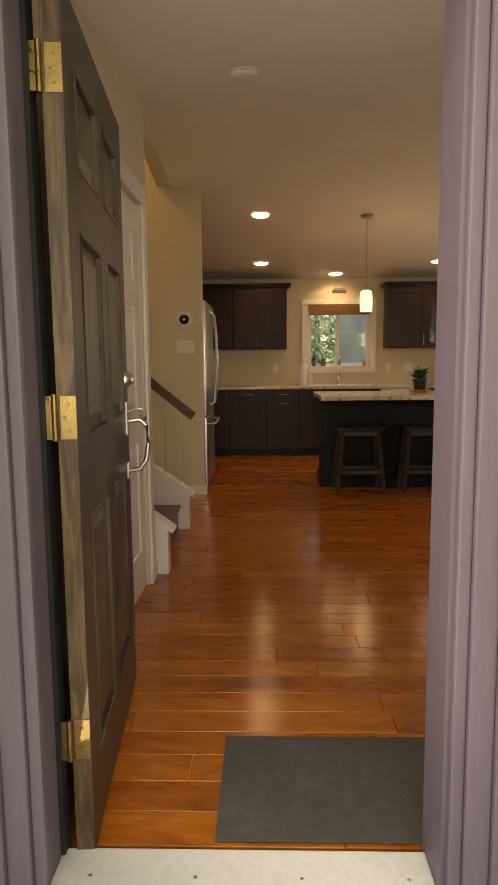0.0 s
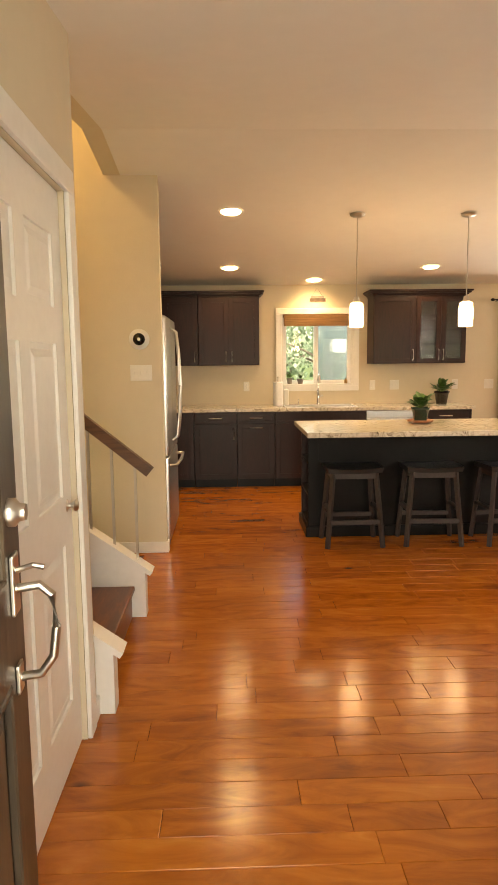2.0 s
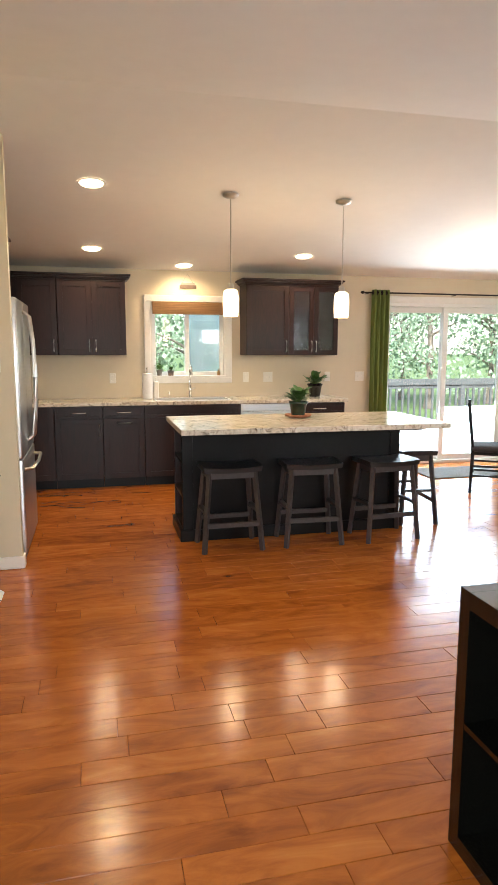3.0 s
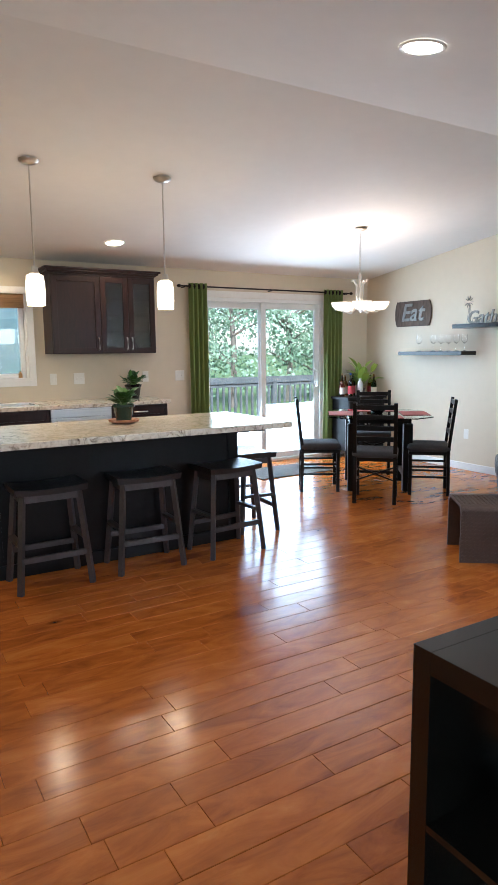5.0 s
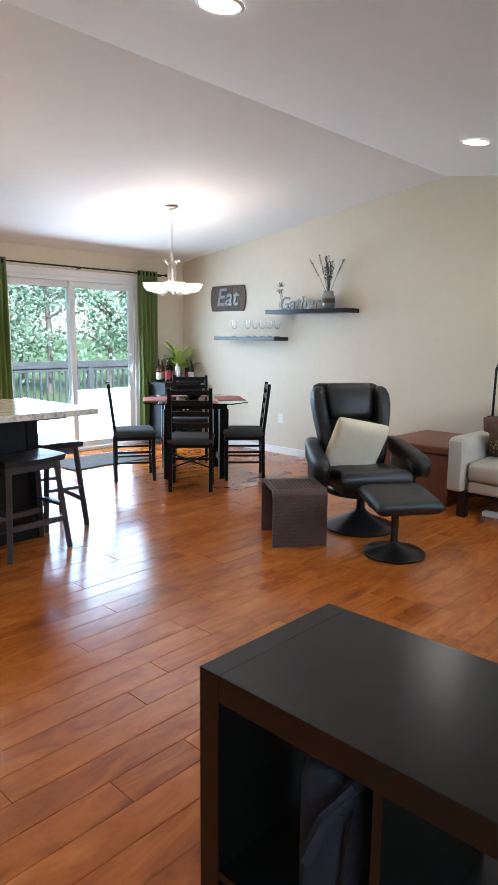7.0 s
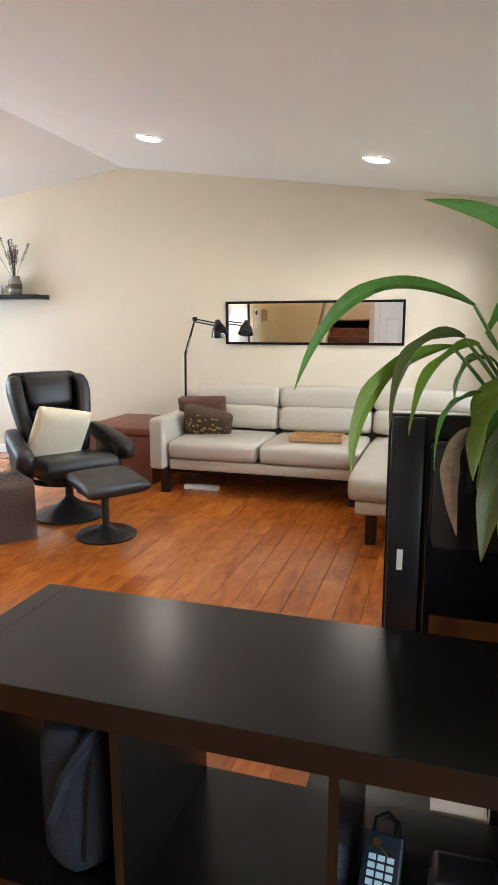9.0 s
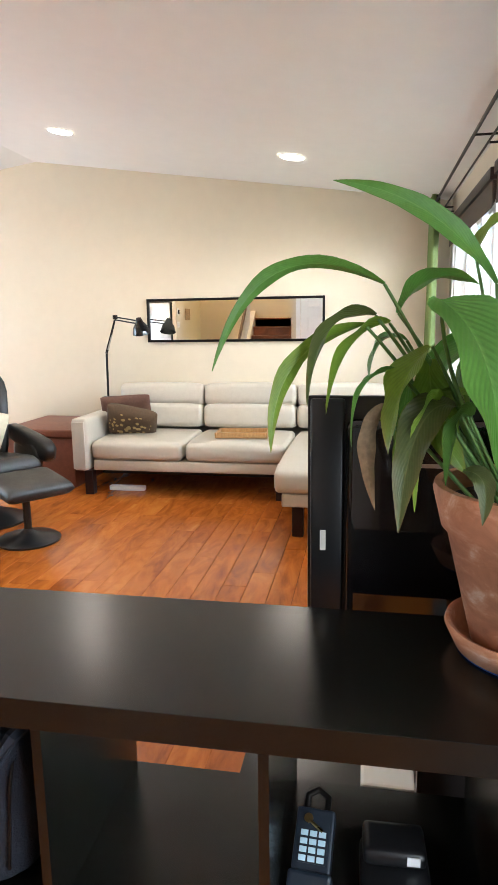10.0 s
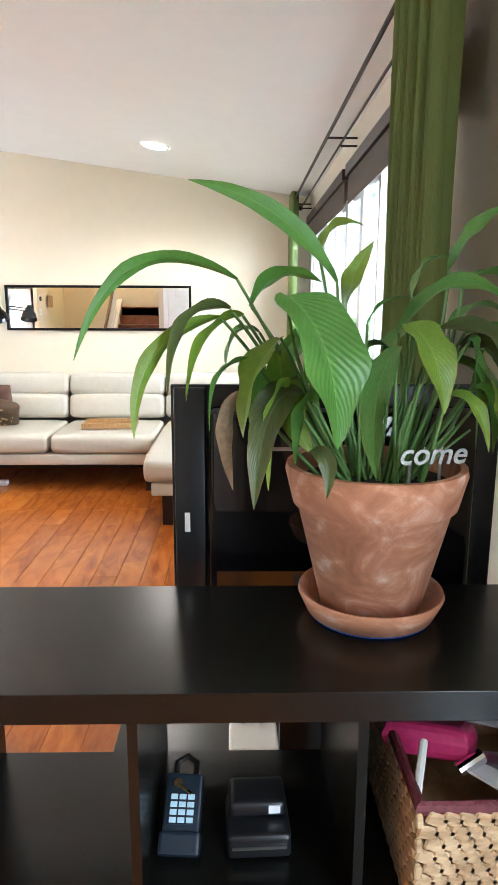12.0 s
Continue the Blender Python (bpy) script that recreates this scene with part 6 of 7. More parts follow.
ZS = 0.24
lily_leaf((0.0, 0.04, ZS), (0.0, 0.167, 0.472), (0.0, 0.251, 0.611), (-0.02, 0.532, 0.474), 0.031, "leaf", 25, 0.13, pot, (0.0, 0.454, 0.724))
lily_leaf((0.02, 0.02, ZS), (0.03, 0.061, 0.47), (0.04, 0.074, 0.609), (0.03, 0.335, 0.778), 0.038, "leaf", -35, 0.13, pot, (0.05, 0.167, 0.758))
lily_leaf((-0.03, 0.04, ZS), (-0.03, 0.169, 0.474), (-0.07, 0.169, 0.583), (-0.16, 0.096, 0.347), 0.145, "leaf", 0, 0.13, pot, (-0.17, 0.096, 0.526))
lily_leaf((-0.02, 0.05, ZS), (-0.02, 0.123, 0.415), (-0.04, 0.178, 0.514), (-0.1, 0.242, 0.355), 0.079, "leaf_y", 5, 0.13, pot, (-0.08, 0.236, 0.478))
lily_leaf((0.0, 0.05, ZS), (0.0, 0.126, 0.393), (0.0, 0.177, 0.492), (-0.04, 0.118, 0.314), 0.061, "leaf_y", 0, 0.13, pot, (-0.03, 0.178, 0.387))
lily_leaf((0.0, 0.06, ZS), (0.0, 0.187, 0.472), (0.0, 0.264, 0.562), (-0.03, 0.371, 0.417), 0.051, "leaf_o", 15, 0.13, pot, (-0.02, 0.361, 0.587))
lily_leaf((0.01, 0.06, ZS), (0.01, 0.176, 0.462), (0.02, 0.241, 0.55), (0.0, 0.342, 0.401), 0.066, "leaf_y", 10, 0.13, pot, (0.0, 0.32, 0.546))
lily_leaf((0.02, 0.06, ZS), (0.02, 0.196, 0.46), (0.0, 0.281, 0.548), (-0.02, 0.433, 0.337), 0.038, "leaf_y", 25, 0.13, pot, (0.0, 0.437, 0.52))
lily_leaf((-0.02, 0.06, ZS), (-0.02, 0.168, 0.415), (-0.03, 0.227, 0.474), (-0.06, 0.298, 0.357), 0.042, "leaf", 10, 0.13, pot, (-0.05, 0.301, 0.486))
lily_leaf((0.0, 0.08, ZS), (0.0, 0.144, 0.31), (-0.01, 0.242, 0.419), (-0.03, 0.259, 0.246), 0.033, "leaf_dead", 40, 0.13, pot, (-0.02, 0.294, 0.385))
lily_leaf((0.03, 0.04, ZS), (0.04, 0.143, 0.46), (0.05, 0.226, 0.566), (0.03, 0.102, 0.609), 0.05, "leaf", -10, 0.13, pot, (0.04, 0.189, 0.653))
lily_leaf((0.02, 0.0, ZS), (0.0, 0.046, 0.413), (0.0, 0.058, 0.532), (-0.02, 0.022, 0.675), 0.04, "leaf_y", 70, 0.13, pot, (0.0, 0.072, 0.607))
lily_leaf((0.05, 0.03, ZS), (0.08, 0.055, 0.466), (0.1, 0.1, 0.663), (0.1, 0.015, 0.712), 0.048, "leaf_y", 10, 0.13, pot, (0.1, 0.076, 0.738))
lily_leaf((0.03, -0.02, ZS), (0.03, 0.02, 0.429), (0.03, 0.019, 0.536), (0.0, -0.065, 0.576), 0.024, "leaf", 0, 0.13, pot, (0.02, -0.006, 0.599))
lily_leaf((-0.05, -0.03, ZS), (-0.06, -0.011, 0.401), (-0.08, -0.011, 0.502), (-0.15, 0.03, 0.294), 0.057, "leaf", 0, 0.13, pot, (-0.14, 0.054, 0.448))
lily_leaf((-0.02, -0.05, ZS), (-0.02, -0.045, 0.415), (-0.05, -0.031, 0.538), (-0.12, -0.081, 0.397), 0.077, "leaf_y", 5, 0.13, pot, (-0.11, -0.073, 0.516))
lily_leaf((0.0, -0.05, ZS), (0.0, -0.05, 0.413), (0.0, -0.03, 0.522), (-0.04, -0.213, 0.566), 0.055, "leaf", 15, 0.13, pot, (-0.02, -0.113, 0.663))
lily_leaf((-0.02, -0.07, ZS), (-0.02, -0.112, 0.375), (-0.04, -0.109, 0.476), (-0.09, -0.18, 0.343), 0.047, "leaf_y", 5, 0.13, pot, (-0.07, -0.173, 0.478))
lily_leaf((0.05, -0.05, ZS), (0.05, -0.129, 0.47), (0.05, -0.129, 0.631), (0.03, -0.216, 0.742), 0.041, "leaf", 20, 0.13, pot, (0.04, -0.155, 0.708))
lily_leaf((0.03, -0.06, ZS), (0.03, -0.143, 0.47), (0.02, -0.145, 0.609), (-0.04, -0.271, 0.514), 0.061, "leaf", 0, 0.13, pot, (0.0, -0.232, 0.665))
lily_leaf((0.06, -0.05, ZS), (0.06, -0.145, 0.427), (0.07, -0.142, 0.53), (0.05, -0.271, 0.522), 0.063, "leaf", 0, 0.13, pot, (0.07, -0.209, 0.613))
lily_leaf((0.05, 0.0, ZS), (0.07, 0.01, 0.361), (0.08, 0.028, 0.466), (0.05, -0.067, 0.449), 0.063, "leaf", 0, 0.13, pot, (0.07, -0.015, 0.54))
lily_leaf((-0.07, 0.03, ZS), (-0.09, 0.11, 0.315), (-0.11, 0.132, 0.335), (-0.15, 0.11, 0.264), 0.03, "leaf_o", 20, 0.13, pot, (-0.15, 0.096, 0.343))
lily_leaf((0.03, 0.02, ZS), (0.04, 0.08, 0.407), (0.05, 0.1, 0.52), (0.02, 0.086, 0.347), 0.068, "leaf_y", 10, 0.13, pot, (0.04, 0.128, 0.45))
lily_leaf((0.03, -0.08, ZS), (0.03, -0.18, 0.389), (0.03, -0.193, 0.492), (0.0, -0.251, 0.321), 0.057, "leaf", 0, 0.13, pot, (0.0, -0.239, 0.464))
lily_leaf((0.05, -0.02, ZS), (0.06, -0.073, 0.383), (0.07, -0.079, 0.52), (0.04, -0.024, 0.407), 0.052, "leaf", 0, 0.13, pot, (0.06, -0.023, 0.54))
lily_leaf((-0.06, -0.06, ZS), (-0.07, -0.089, 0.345), (-0.08, -0.095, 0.423), (-0.13, -0.153, 0.337), 0.033, "leaf_y", 10, 0.13, pot, (-0.12, -0.14, 0.438))
lily_leaf((0.06, -0.03, ZS), (0.07, -0.072, 0.447), (0.08, -0.073, 0.591), (0.08, -0.147, 0.653), 0.047, "leaf", 0, 0.13, pot, (0.08, -0.094, 0.673))
lily_leaf((0.04, 0.05, ZS), (0.05, 0.142, 0.407), (0.06, 0.21, 0.52), (0.05, 0.272, 0.449), 0.052, "leaf", 0, 0.13, pot, (0.06, 0.267, 0.55))
lily_leaf((0.0, 0.02, ZS), (0.0, 0.075, 0.393), (0.02, 0.066, 0.512), (-0.03, 0.031, 0.397), 0.056, "leaf", 0, 0.13, pot, (0.0, 0.019, 0.502))
rgl = random.Random(9)
for k in range(16):
    side = rgl.uniform(0.4, 2.4) if k % 2 else rgl.uniform(-2.6, -0.7)
    r1, r2 = rgl.uniform(0.10, 0.22), rgl.uniform(0.22, 0.32)
    cx_, sy_ = 0.5 * math.cos(side), math.sin(side)
    h1 = rgl.uniform(0.40, 0.54)
    lily_leaf((0.03 * cx_, 0.05 * sy_, ZS), (cx_ * r1 * 0.6, sy_ * r1 * 0.6, h1 - 0.10), (cx_ * r1, sy_ * r1, h1),
              (cx_ * r2, sy_ * r2, h1 - rgl.uniform(0.08, 0.20)), rgl.uniform(0.04, 0.065), rgl.choice(["leaf", "leaf", "leaf_y", "leaf_o"]), rgl.uniform(-30, 30), 0.15, pot,
              (cx_ * r2 * 0.95, sy_ * r2 * 0.95, h1 + 0.03))
for k in range(26):
    a, r = rgl.uniform(0, 6.28), rgl.uniform(0.01, 0.07)
    b = Vector((r * math.cos(a), r * math.sin(a), ZS))
    t = b + Vector((0.6 * (b.x + rgl.uniform(-.06, .06)), 1.1 * (b.y + rgl.uniform(-.05, .05)), rgl.uniform(0.10, 0.25)))
    part("stalk", tube([b, b.lerp(t, 0.5) + Vector((0, 0, 0.01)), t], 0.0042, 6, taper=0.5), "stalk", pot, smooth=True)
wp = thing("plant_pick", "small grey metal greeting word stuck in the pot", "plant pick")
part("stake", tube([(PX - 0.10, PY - 0.035, PZ + 0.24), (PX - 0.10, PY - 0.035, PZ + 0.315)], 0.003, 6), "galv", wp)
part("stake", tube([(PX - 0.085, PY - 0.09, PZ + 0.24), (PX - 0.085, PY - 0.09, PZ + 0.315)], 0.003, 6), "galv", wp)
bm = text_mesh("come", 0.052, 0.0015)
bmesh.ops.transform(bm, matrix=Matrix.Translation((PX - 0.105, PY - 0.07, PZ + 0.312)) @ pose(0, 0, 0, 0, 0, 6) @ EW, verts=bm.verts)
part("word", bm, "galv", wp)

# television behind the bookcase
tv = thing("television", "black flat television with a moulded back, on a stand", "television")
TVX = 1.86
part("bezel", bx(TVX + 0.045, 3.86, 0.55, TVX + 0.062, 4.585, 1.195, 0.004), "black_plastic", tv)
part("screen", bx(TVX + 0.0625, 3.875, 0.68, TVX + 0.066, 4.555, 1.18), "screen", tv)
part("back_shell", bx(TVX + 0.0, 3.92, 0.60, TVX + 0.044, 4.505, 1.15, 0.02, 3), "screen", tv, smooth=True)
part("side_shell", bx(TVX + 0.028, 4.508, 0.555, TVX + 0.044, 4.578, 1.19, 0.006, 2), "black_plastic", tv, smooth=True)
part("port_label", bx(TVX + 0.026, 4.545, 0.868, TVX + 0.0275, 4.557, 0.912), "white_plastic", tv)
part("vent_strip", bx(TVX - 0.003, 4.0, 1.058, TVX - 0.001, 4.38, 1.066), "steel", tv)
part("neck", bx(TVX + 0.02, 4.22, 0.252, TVX + 0.05, 4.34, 0.60), "black_plastic", tv)
part("base", bx(TVX - 0.03, 4.00, 0.241, TVX + 0.12, 4.30, 0.251, 0.004), "screen", tv)
ts = thing("tv_stand", "dark grey wooden television stand behind the bookcase", "tv stand")
part("top", bx(1.80, 3.85, 0.20, 2.20, 4.76, 0.239, 0.003), "black_wood", ts)
for y in (3.87, 4.70):
    part("side", bx(1.81, y, 0.001, 2.19, y + 0.03, 0.199), "black_wood", ts)
part("lower_shelf", bx(1.81, 3.901, 0.05, 2.19, 4.699, 0.07), "black_wood", ts)
rt = thing("router", "white wireless router with black cables", "router")
part("body", bx(1.95, 4.335, 0.241, 2.07, 4.462, 0.268, 0.008), "white_plastic", rt)
part("cable", tube([(1.95, 4.44, 0.255), (1.90, 4.46, 0.265), (1.86, 4.42, 0.244)], 0.004, 6), "black_plastic", rt)
for y in (4.375, 4.425):
    part("antenna", tube([(2.06, y, 0.27), (2.075, y, 0.33)], 0.008, 8), "black_plastic", rt)

# sofa
so = thing("sectional_sofa", "ivory leather sectional sofa with a chaise and dark legs", "sofa")
SX0, SX1 = 5.30, 6.33
part("frame", bx(SX0 + 0.03, 4.15, 0.20, SX1, 6.62, 0.285, 0.012), "leather_w", so, smooth=True)
part("chaise_frame", bx(4.47, 4.13, 0.20, SX0 + 0.029, 4.98, 0.285, 0.012), "leather_w", so, smooth=True)
part("arm", bx(SX0 - 0.02, 6.645, 0.20, SX1, 6.775, 0.625, 0.04, 4), "leather_w", so, smooth=True)
part("arm_front_panel", bx(SX0 - 0.032, 6.657, 0.22, SX0 - 0.021, 6.763, 0.60, 0.005), "leather_w", so, smooth=True)


def soft(x0, x1, y0, y1, z0, z1, nm, r=0.045, tilt=0):
    bm = bmesh.new()
    box(bm, x0, y0, z0, x1, y1, z1)
    bmesh.ops.subdivide_edges(bm, edges=bm.edges[:], cuts=5, use_grid_fill=True)
    cx, cy, cz = (x0 + x1) / 2, (y0 + y1) / 2, (z0 + z1) / 2
    for v in bm.verts:
        u = [(v.co.x - cx) / (x1 - x0) * 2, (v.co.y - cy) / (y1 - y0) * 2, (v.co.z - cz) / (z1 - z0) * 2]
        pf = (1 - u[0] ** 2 * 0.9) * (1 - u[1] ** 2 * 0.9)
        v.co.z += 0.016 * pf * (1 if u[2] > 0.9 else 0)
        v.co.x += (0.012 * (1 - u[1] ** 2) * (1 - u[2] ** 2)) * (-1 if u[0] < -0.9 else 0)
        q = max(abs(u[0]), 0) ** 6 * abs(u[2]) ** 6 + abs(u[1]) ** 6 * abs(u[2]) ** 6 + abs(u[0]) ** 6 * abs(u[1]) ** 6
        s = 1 - 0.035 * min(q, 1.5)
        v.co = Vector((cx, cy, cz)) + (v.co - Vector((cx, cy, cz))) * s
    if tilt:
        bmesh.ops.rotate(bm, cent=(cx, cy, z0), matrix=Matrix.Rotation(radians(tilt), 3, "Y"), verts=bm.verts)
    o = part(nm, bm, "leather_w", so, smooth=True)
    md = o.modifiers.new("round", "BEVEL")
    md.width, md.segments, md.limit_method, md.angle_limit = r, 3, "ANGLE", radians(50)
    return o


soft(SX0 + 0.01, 6.05, 5.87, 6.64, 0.287, 0.44, "seat_cushion", 0.03)
soft(SX0 + 0.01, 6.05, 5.05, 5.862, 0.287, 0.44, "seat_cushion", 0.03)
soft(4.44, 6.05, 4.20, 5.042, 0.287, 0.44, "chaise_cushion", 0.03)
for y0, y1 in ((5.87, 6.64), (5.05, 5.862), (4.25, 5.042)):
    soft(5.94, 6.20, y0, y1, 0.45, 0.655, "back_cushion", 0.03, 7)
    soft(5.99, 6.20, y0, y1, 0.640, 0.83, "headrest_cushion", 0.03, 7)
part("back_frame", bx(6.22, 4.20, 0.285, SX1, 6.60, 0.80, 0.02), "leather_w", so)
for x, y in ((SX0 + 0.05, 6.66), (SX0 + 0.05, 5.1), (4.53, 4.88), (4.53, 4.22), (6.25, 6.6), (6.25, 4.25)):
    part("leg", bx(x - 0.035, y - 0.035, 0.001, x + 0.035, y + 0.035, 0.199, 0.004), "espresso", so)
# This rail is coloured black to stand in for the shade under the sofa.
part("base_rail", bx(SX0 + 0.16, 5.15, 0.15, SX0 + 0.19, 6.60, 0.199), "black_paint", so)
for lbx, mt, m in (("brown velvet throw pillow against the sofa arm", "brown_fab", Matrix.Translation((5.86, 6.52, 0.60)) @ pose(0, 0, 0, -6, 68, 10)),
                   ("brown pillow with gold dots on the sofa", "bulb_brown", Matrix.Translation((5.66, 6.40, 0.545)) @ pose(0, 0, 0, 0, 52, 0) @ pose(0, 0, 0, 0, 0, 16))):
    pl = thing("throw_pillow", lbx, "pillow", "sofa pillows")
    part("cover", cushion(0.32, 0.42, 0.14, 0.5, m=m, edge=0.05), mt, pl, smooth=True)
    if mt == "bulb_brown":
        rgd = random.Random(2)
        for k in range(60):
            u, v = rgd.uniform(-0.8, 0.8), rgd.uniform(-0.8, 0.8)
            kz = ((1 - u ** 4) * (1 - v ** 4)) ** 0.5
            zz = 0.14 / 2 * (0.05 + 0.95 * kz) + 0.0005
            part("dot", lathe([(0.001, -0.002), (0.016, -0.003), (0.014, 0.002), (0.001, 0.0035)], 10, m=m @ Matrix.Translation((u * 0.16, v * 0.21, -zz)) @ pose(0, 0, 0, 180, 0, 0)), "gold_dot", pl)
tr = thing("wooden_tray", "honey-coloured wooden tray lying on the sofa seat", "tray", at=(5.60, 5.44, 0.458), turn=4)
part("bottom", bx(-0.13, -0.21, 0, 0.13, 0.21, 0.01), "oak", tr)
for a in ((-0.13, -0.21, 0.13, -0.195), (-0.13, 0.195, 0.13, 0.21), (-0.13, -0.194, -0.115, 0.194), (0.115, -0.194, 0.13, 0.194)):
    part("side", bx(a[0], a[1], 0.0105, a[2], a[3], 0.042, 0.003), "oak", tr)
ps = thing("power_strip", "white power strip on the floor under the sofa", "power strip")
part("body", bx(5.46, 6.25, 0.002, 5.52, 6.55, 0.04, 0.006), "white_plastic", ps)

cb = thing("leather_chest", "low red-brown leather chest between chair and sofa", "chest")
part("body", bx(5.50, 6.86, 0.001, 6.30, 7.50, 0.43, 0.012), "chest", cb, smooth=True)
part("lid", bx(5.48, 6.84, 0.434, 6.32, 7.52, 0.50, 0.012), "chest", cb, smooth=True)

# desk lamp on its clamp
dl = thing("arm_lamp", "black articulated lamp behind the sofa arm", "lamp")
A, B, C, D = Vector((6.23, 6.84, 0.70)), Vector((6.22, 6.83, 1.10)), Vector((6.17, 6.71, 1.425)), Vector((5.98, 6.42, 1.385))
part("clamp", bx(6.20, 6.79, 0.62, 6.27, 6.88, 0.70, 0.005), "black_paint", dl)
part("upright", tube([A, B], 0.011), "black_paint", dl)
part("lower_arm", tube([B + Vector((0.015, 0, 0)), C + Vector((0.015, 0, 0))], 0.006), "black_paint", dl)
part("lower_arm", tube([B - Vector((0.02, 0, 0)), C - Vector((0.02, 0, 0.03))], 0.006), "black_paint", dl)
part("spring", tube([B.lerp(C, 0.1), B.lerp(C, 0.5)], 0.010), "steel", dl)
part("upper_arm", tube([C, D], 0.006), "black_paint", dl)
part("upper_arm", tube([C - Vector((0, 0, 0.025)), D - Vector((0, 0, 0.025))], 0.006), "black_paint", dl)
part("joint", lathe([(0.018, -0.02), (0.018, 0.02)], 12, m=Matrix.Translation(C) @ pose(0, 0, 0, 90, 0, 30)), "black_paint", dl)
LM = look(D + Vector((-0.01, -0.01, -0.01)), D + Vector((0.10, -0.02, -0.3)))
part("shade", lathe([(0.020, 0.04), (0.028, 0.02), (0.034, 0.0), (0.062, -0.04), (0.078, -0.10), (0.075, -0.10), (0.058, -0.04), (0.030, 0.0)], 28, m=LM), "screen", dl, smooth=True)

mi = thing("wall_mirror", "long horizontal mirror in a thin black frame", "mirror")
y0, y1, z0, z1 = 4.835, 6.48, 1.19, 1.585
part("mirror_glass", bx(XE - 0.012, y0 + 0.02, z0 + 0.02, XE - 0.006, y1 - 0.02, z1 - 0.02), "mirror", mi, "clear mirror glass")
for a, b, c, d in ((y0, y0 + 0.022, z0, z1), (y1 - 0.022, y1, z0, z1), (y0 + 0.022, y1 - 0.022, z0, z0 + 0.022), (y0 + 0.022, y1 - 0.022, z1 - 0.022, z1)):
    part("frame_rail", bx(XE - 0.026, a, c, XE - 0.001, b, d, 0.002), "black_paint", mi)

# recliner and footstool
RD = math.degrees(math.atan2(-0.80, -0.58)) - 90
rc = thing("recliner", "black leather swivel recliner with winged back, facing the room", "armchair", at=(4.53, 7.06, 0), turn=RD)


def loft(rows_, n=20):
    """A soft closed shape through upright slices (x, y, z, half width, half depth), square-rounded."""
    bm = bmesh.new()
    rings = []
    for x, y, z, hw, hd in rows_:
        ring = []
        for i in range(n):
            a = 2 * math.pi * i / n
            c, s = math.cos(a), math.sin(a)
            ring.append(bm.verts.new((x + hw * math.copysign(abs(c) ** 0.6, c), y + hd * math.copysign(abs(s) ** 0.6, s), z)))
        rings.append(ring)
    for a, b in zip(rings, rings[1:]):
        for i in range(n):
            bm.faces.new((a[i], a[(i + 1) % n], b[(i + 1) % n], b[i]))
    bm.faces.new(rings[0][::-1])
    bm.faces.new(rings[-1])
    return bm


def pad(w, d, h, m, nm, mt="leather_b", puff=0.35, edge=0.35, e=rc):
    return part(nm, cushion(w, d, h, puff, m=m, edge=edge), mt, e, smooth=True)


def back_y(z):
    """The line on which the back leans."""
    return -0.20 - 0.27 * (z - 0.40)


part("base_disc", lathe([(0.255, 0.002), (0.26, 0.018), (0.235, 0.035), (0.10, 0.085), (0.045, 0.13), (0.036, 0.145)], 44), "black_plastic", rc, smooth=True)
part("column", lathe([(0.030, 0.14), (0.030, 0.275)], 16), "black_plastic", rc)
part("frame_ring", tube([(0.25 * math.cos(a), -0.03 + 0.26 * math.sin(a), 0.285) for a in [2 * math.pi * k / 20 for k in range(21)]], 0.018, 8), "black_plastic", rc, smooth=True)
part("cross_bar", bx(-0.25, -0.06, 0.268, 0.25, 0.0, 0.284, 0.004), "black_plastic", rc)
pad(0.52, 0.55, 0.15, pose(0, 0.05, 0.395, 5), "seat", puff=0.4, edge=0.5)
part("seat_base", bx(-0.22, -0.22, 0.296, 0.22, 0.24, 0.345, 0.02, 3), "leather_b", rc, smooth=True)
part("back_shell", loft([(0, back_y(z) - 0.055, z, w, 0.035) for z, w in ((0.36, 0.19), (0.42, 0.21), (0.55, 0.225), (0.70, 0.245), (0.85, 0.27), (0.96, 0.275), (1.01, 0.255), (1.025, 0.22))], 28), "leather_b", rc, smooth=True)
part("headrest", loft([(0, back_y(z) + 0.02, z, w, d) for z, w, d in ((0.765, 0.13, 0.02), (0.78, 0.155, 0.045), (0.82, 0.17, 0.062), (0.92, 0.178, 0.065), (0.99, 0.172, 0.055), (1.02, 0.16, 0.035), (1.032, 0.14, 0.012))], 28), "leather_b", rc, smooth=True)
part("upper_pad", loft([(0, back_y(z) + 0.012, z, w, d) for z, w, d in ((0.665, 0.12, 0.02), (0.68, 0.15, 0.04), (0.72, 0.16, 0.05), (0.755, 0.15, 0.04), (0.765, 0.13, 0.02))], 28), "leather_b", rc, smooth=True)
part("lumbar_pad", loft([(0, back_y(z) + 0.015, z, w, d) for z, w, d in ((0.42, 0.15, 0.03), (0.46, 0.17, 0.055), (0.55, 0.175, 0.065), (0.63, 0.165, 0.05), (0.66, 0.14, 0.02))], 28), "leather_b", rc, smooth=True)
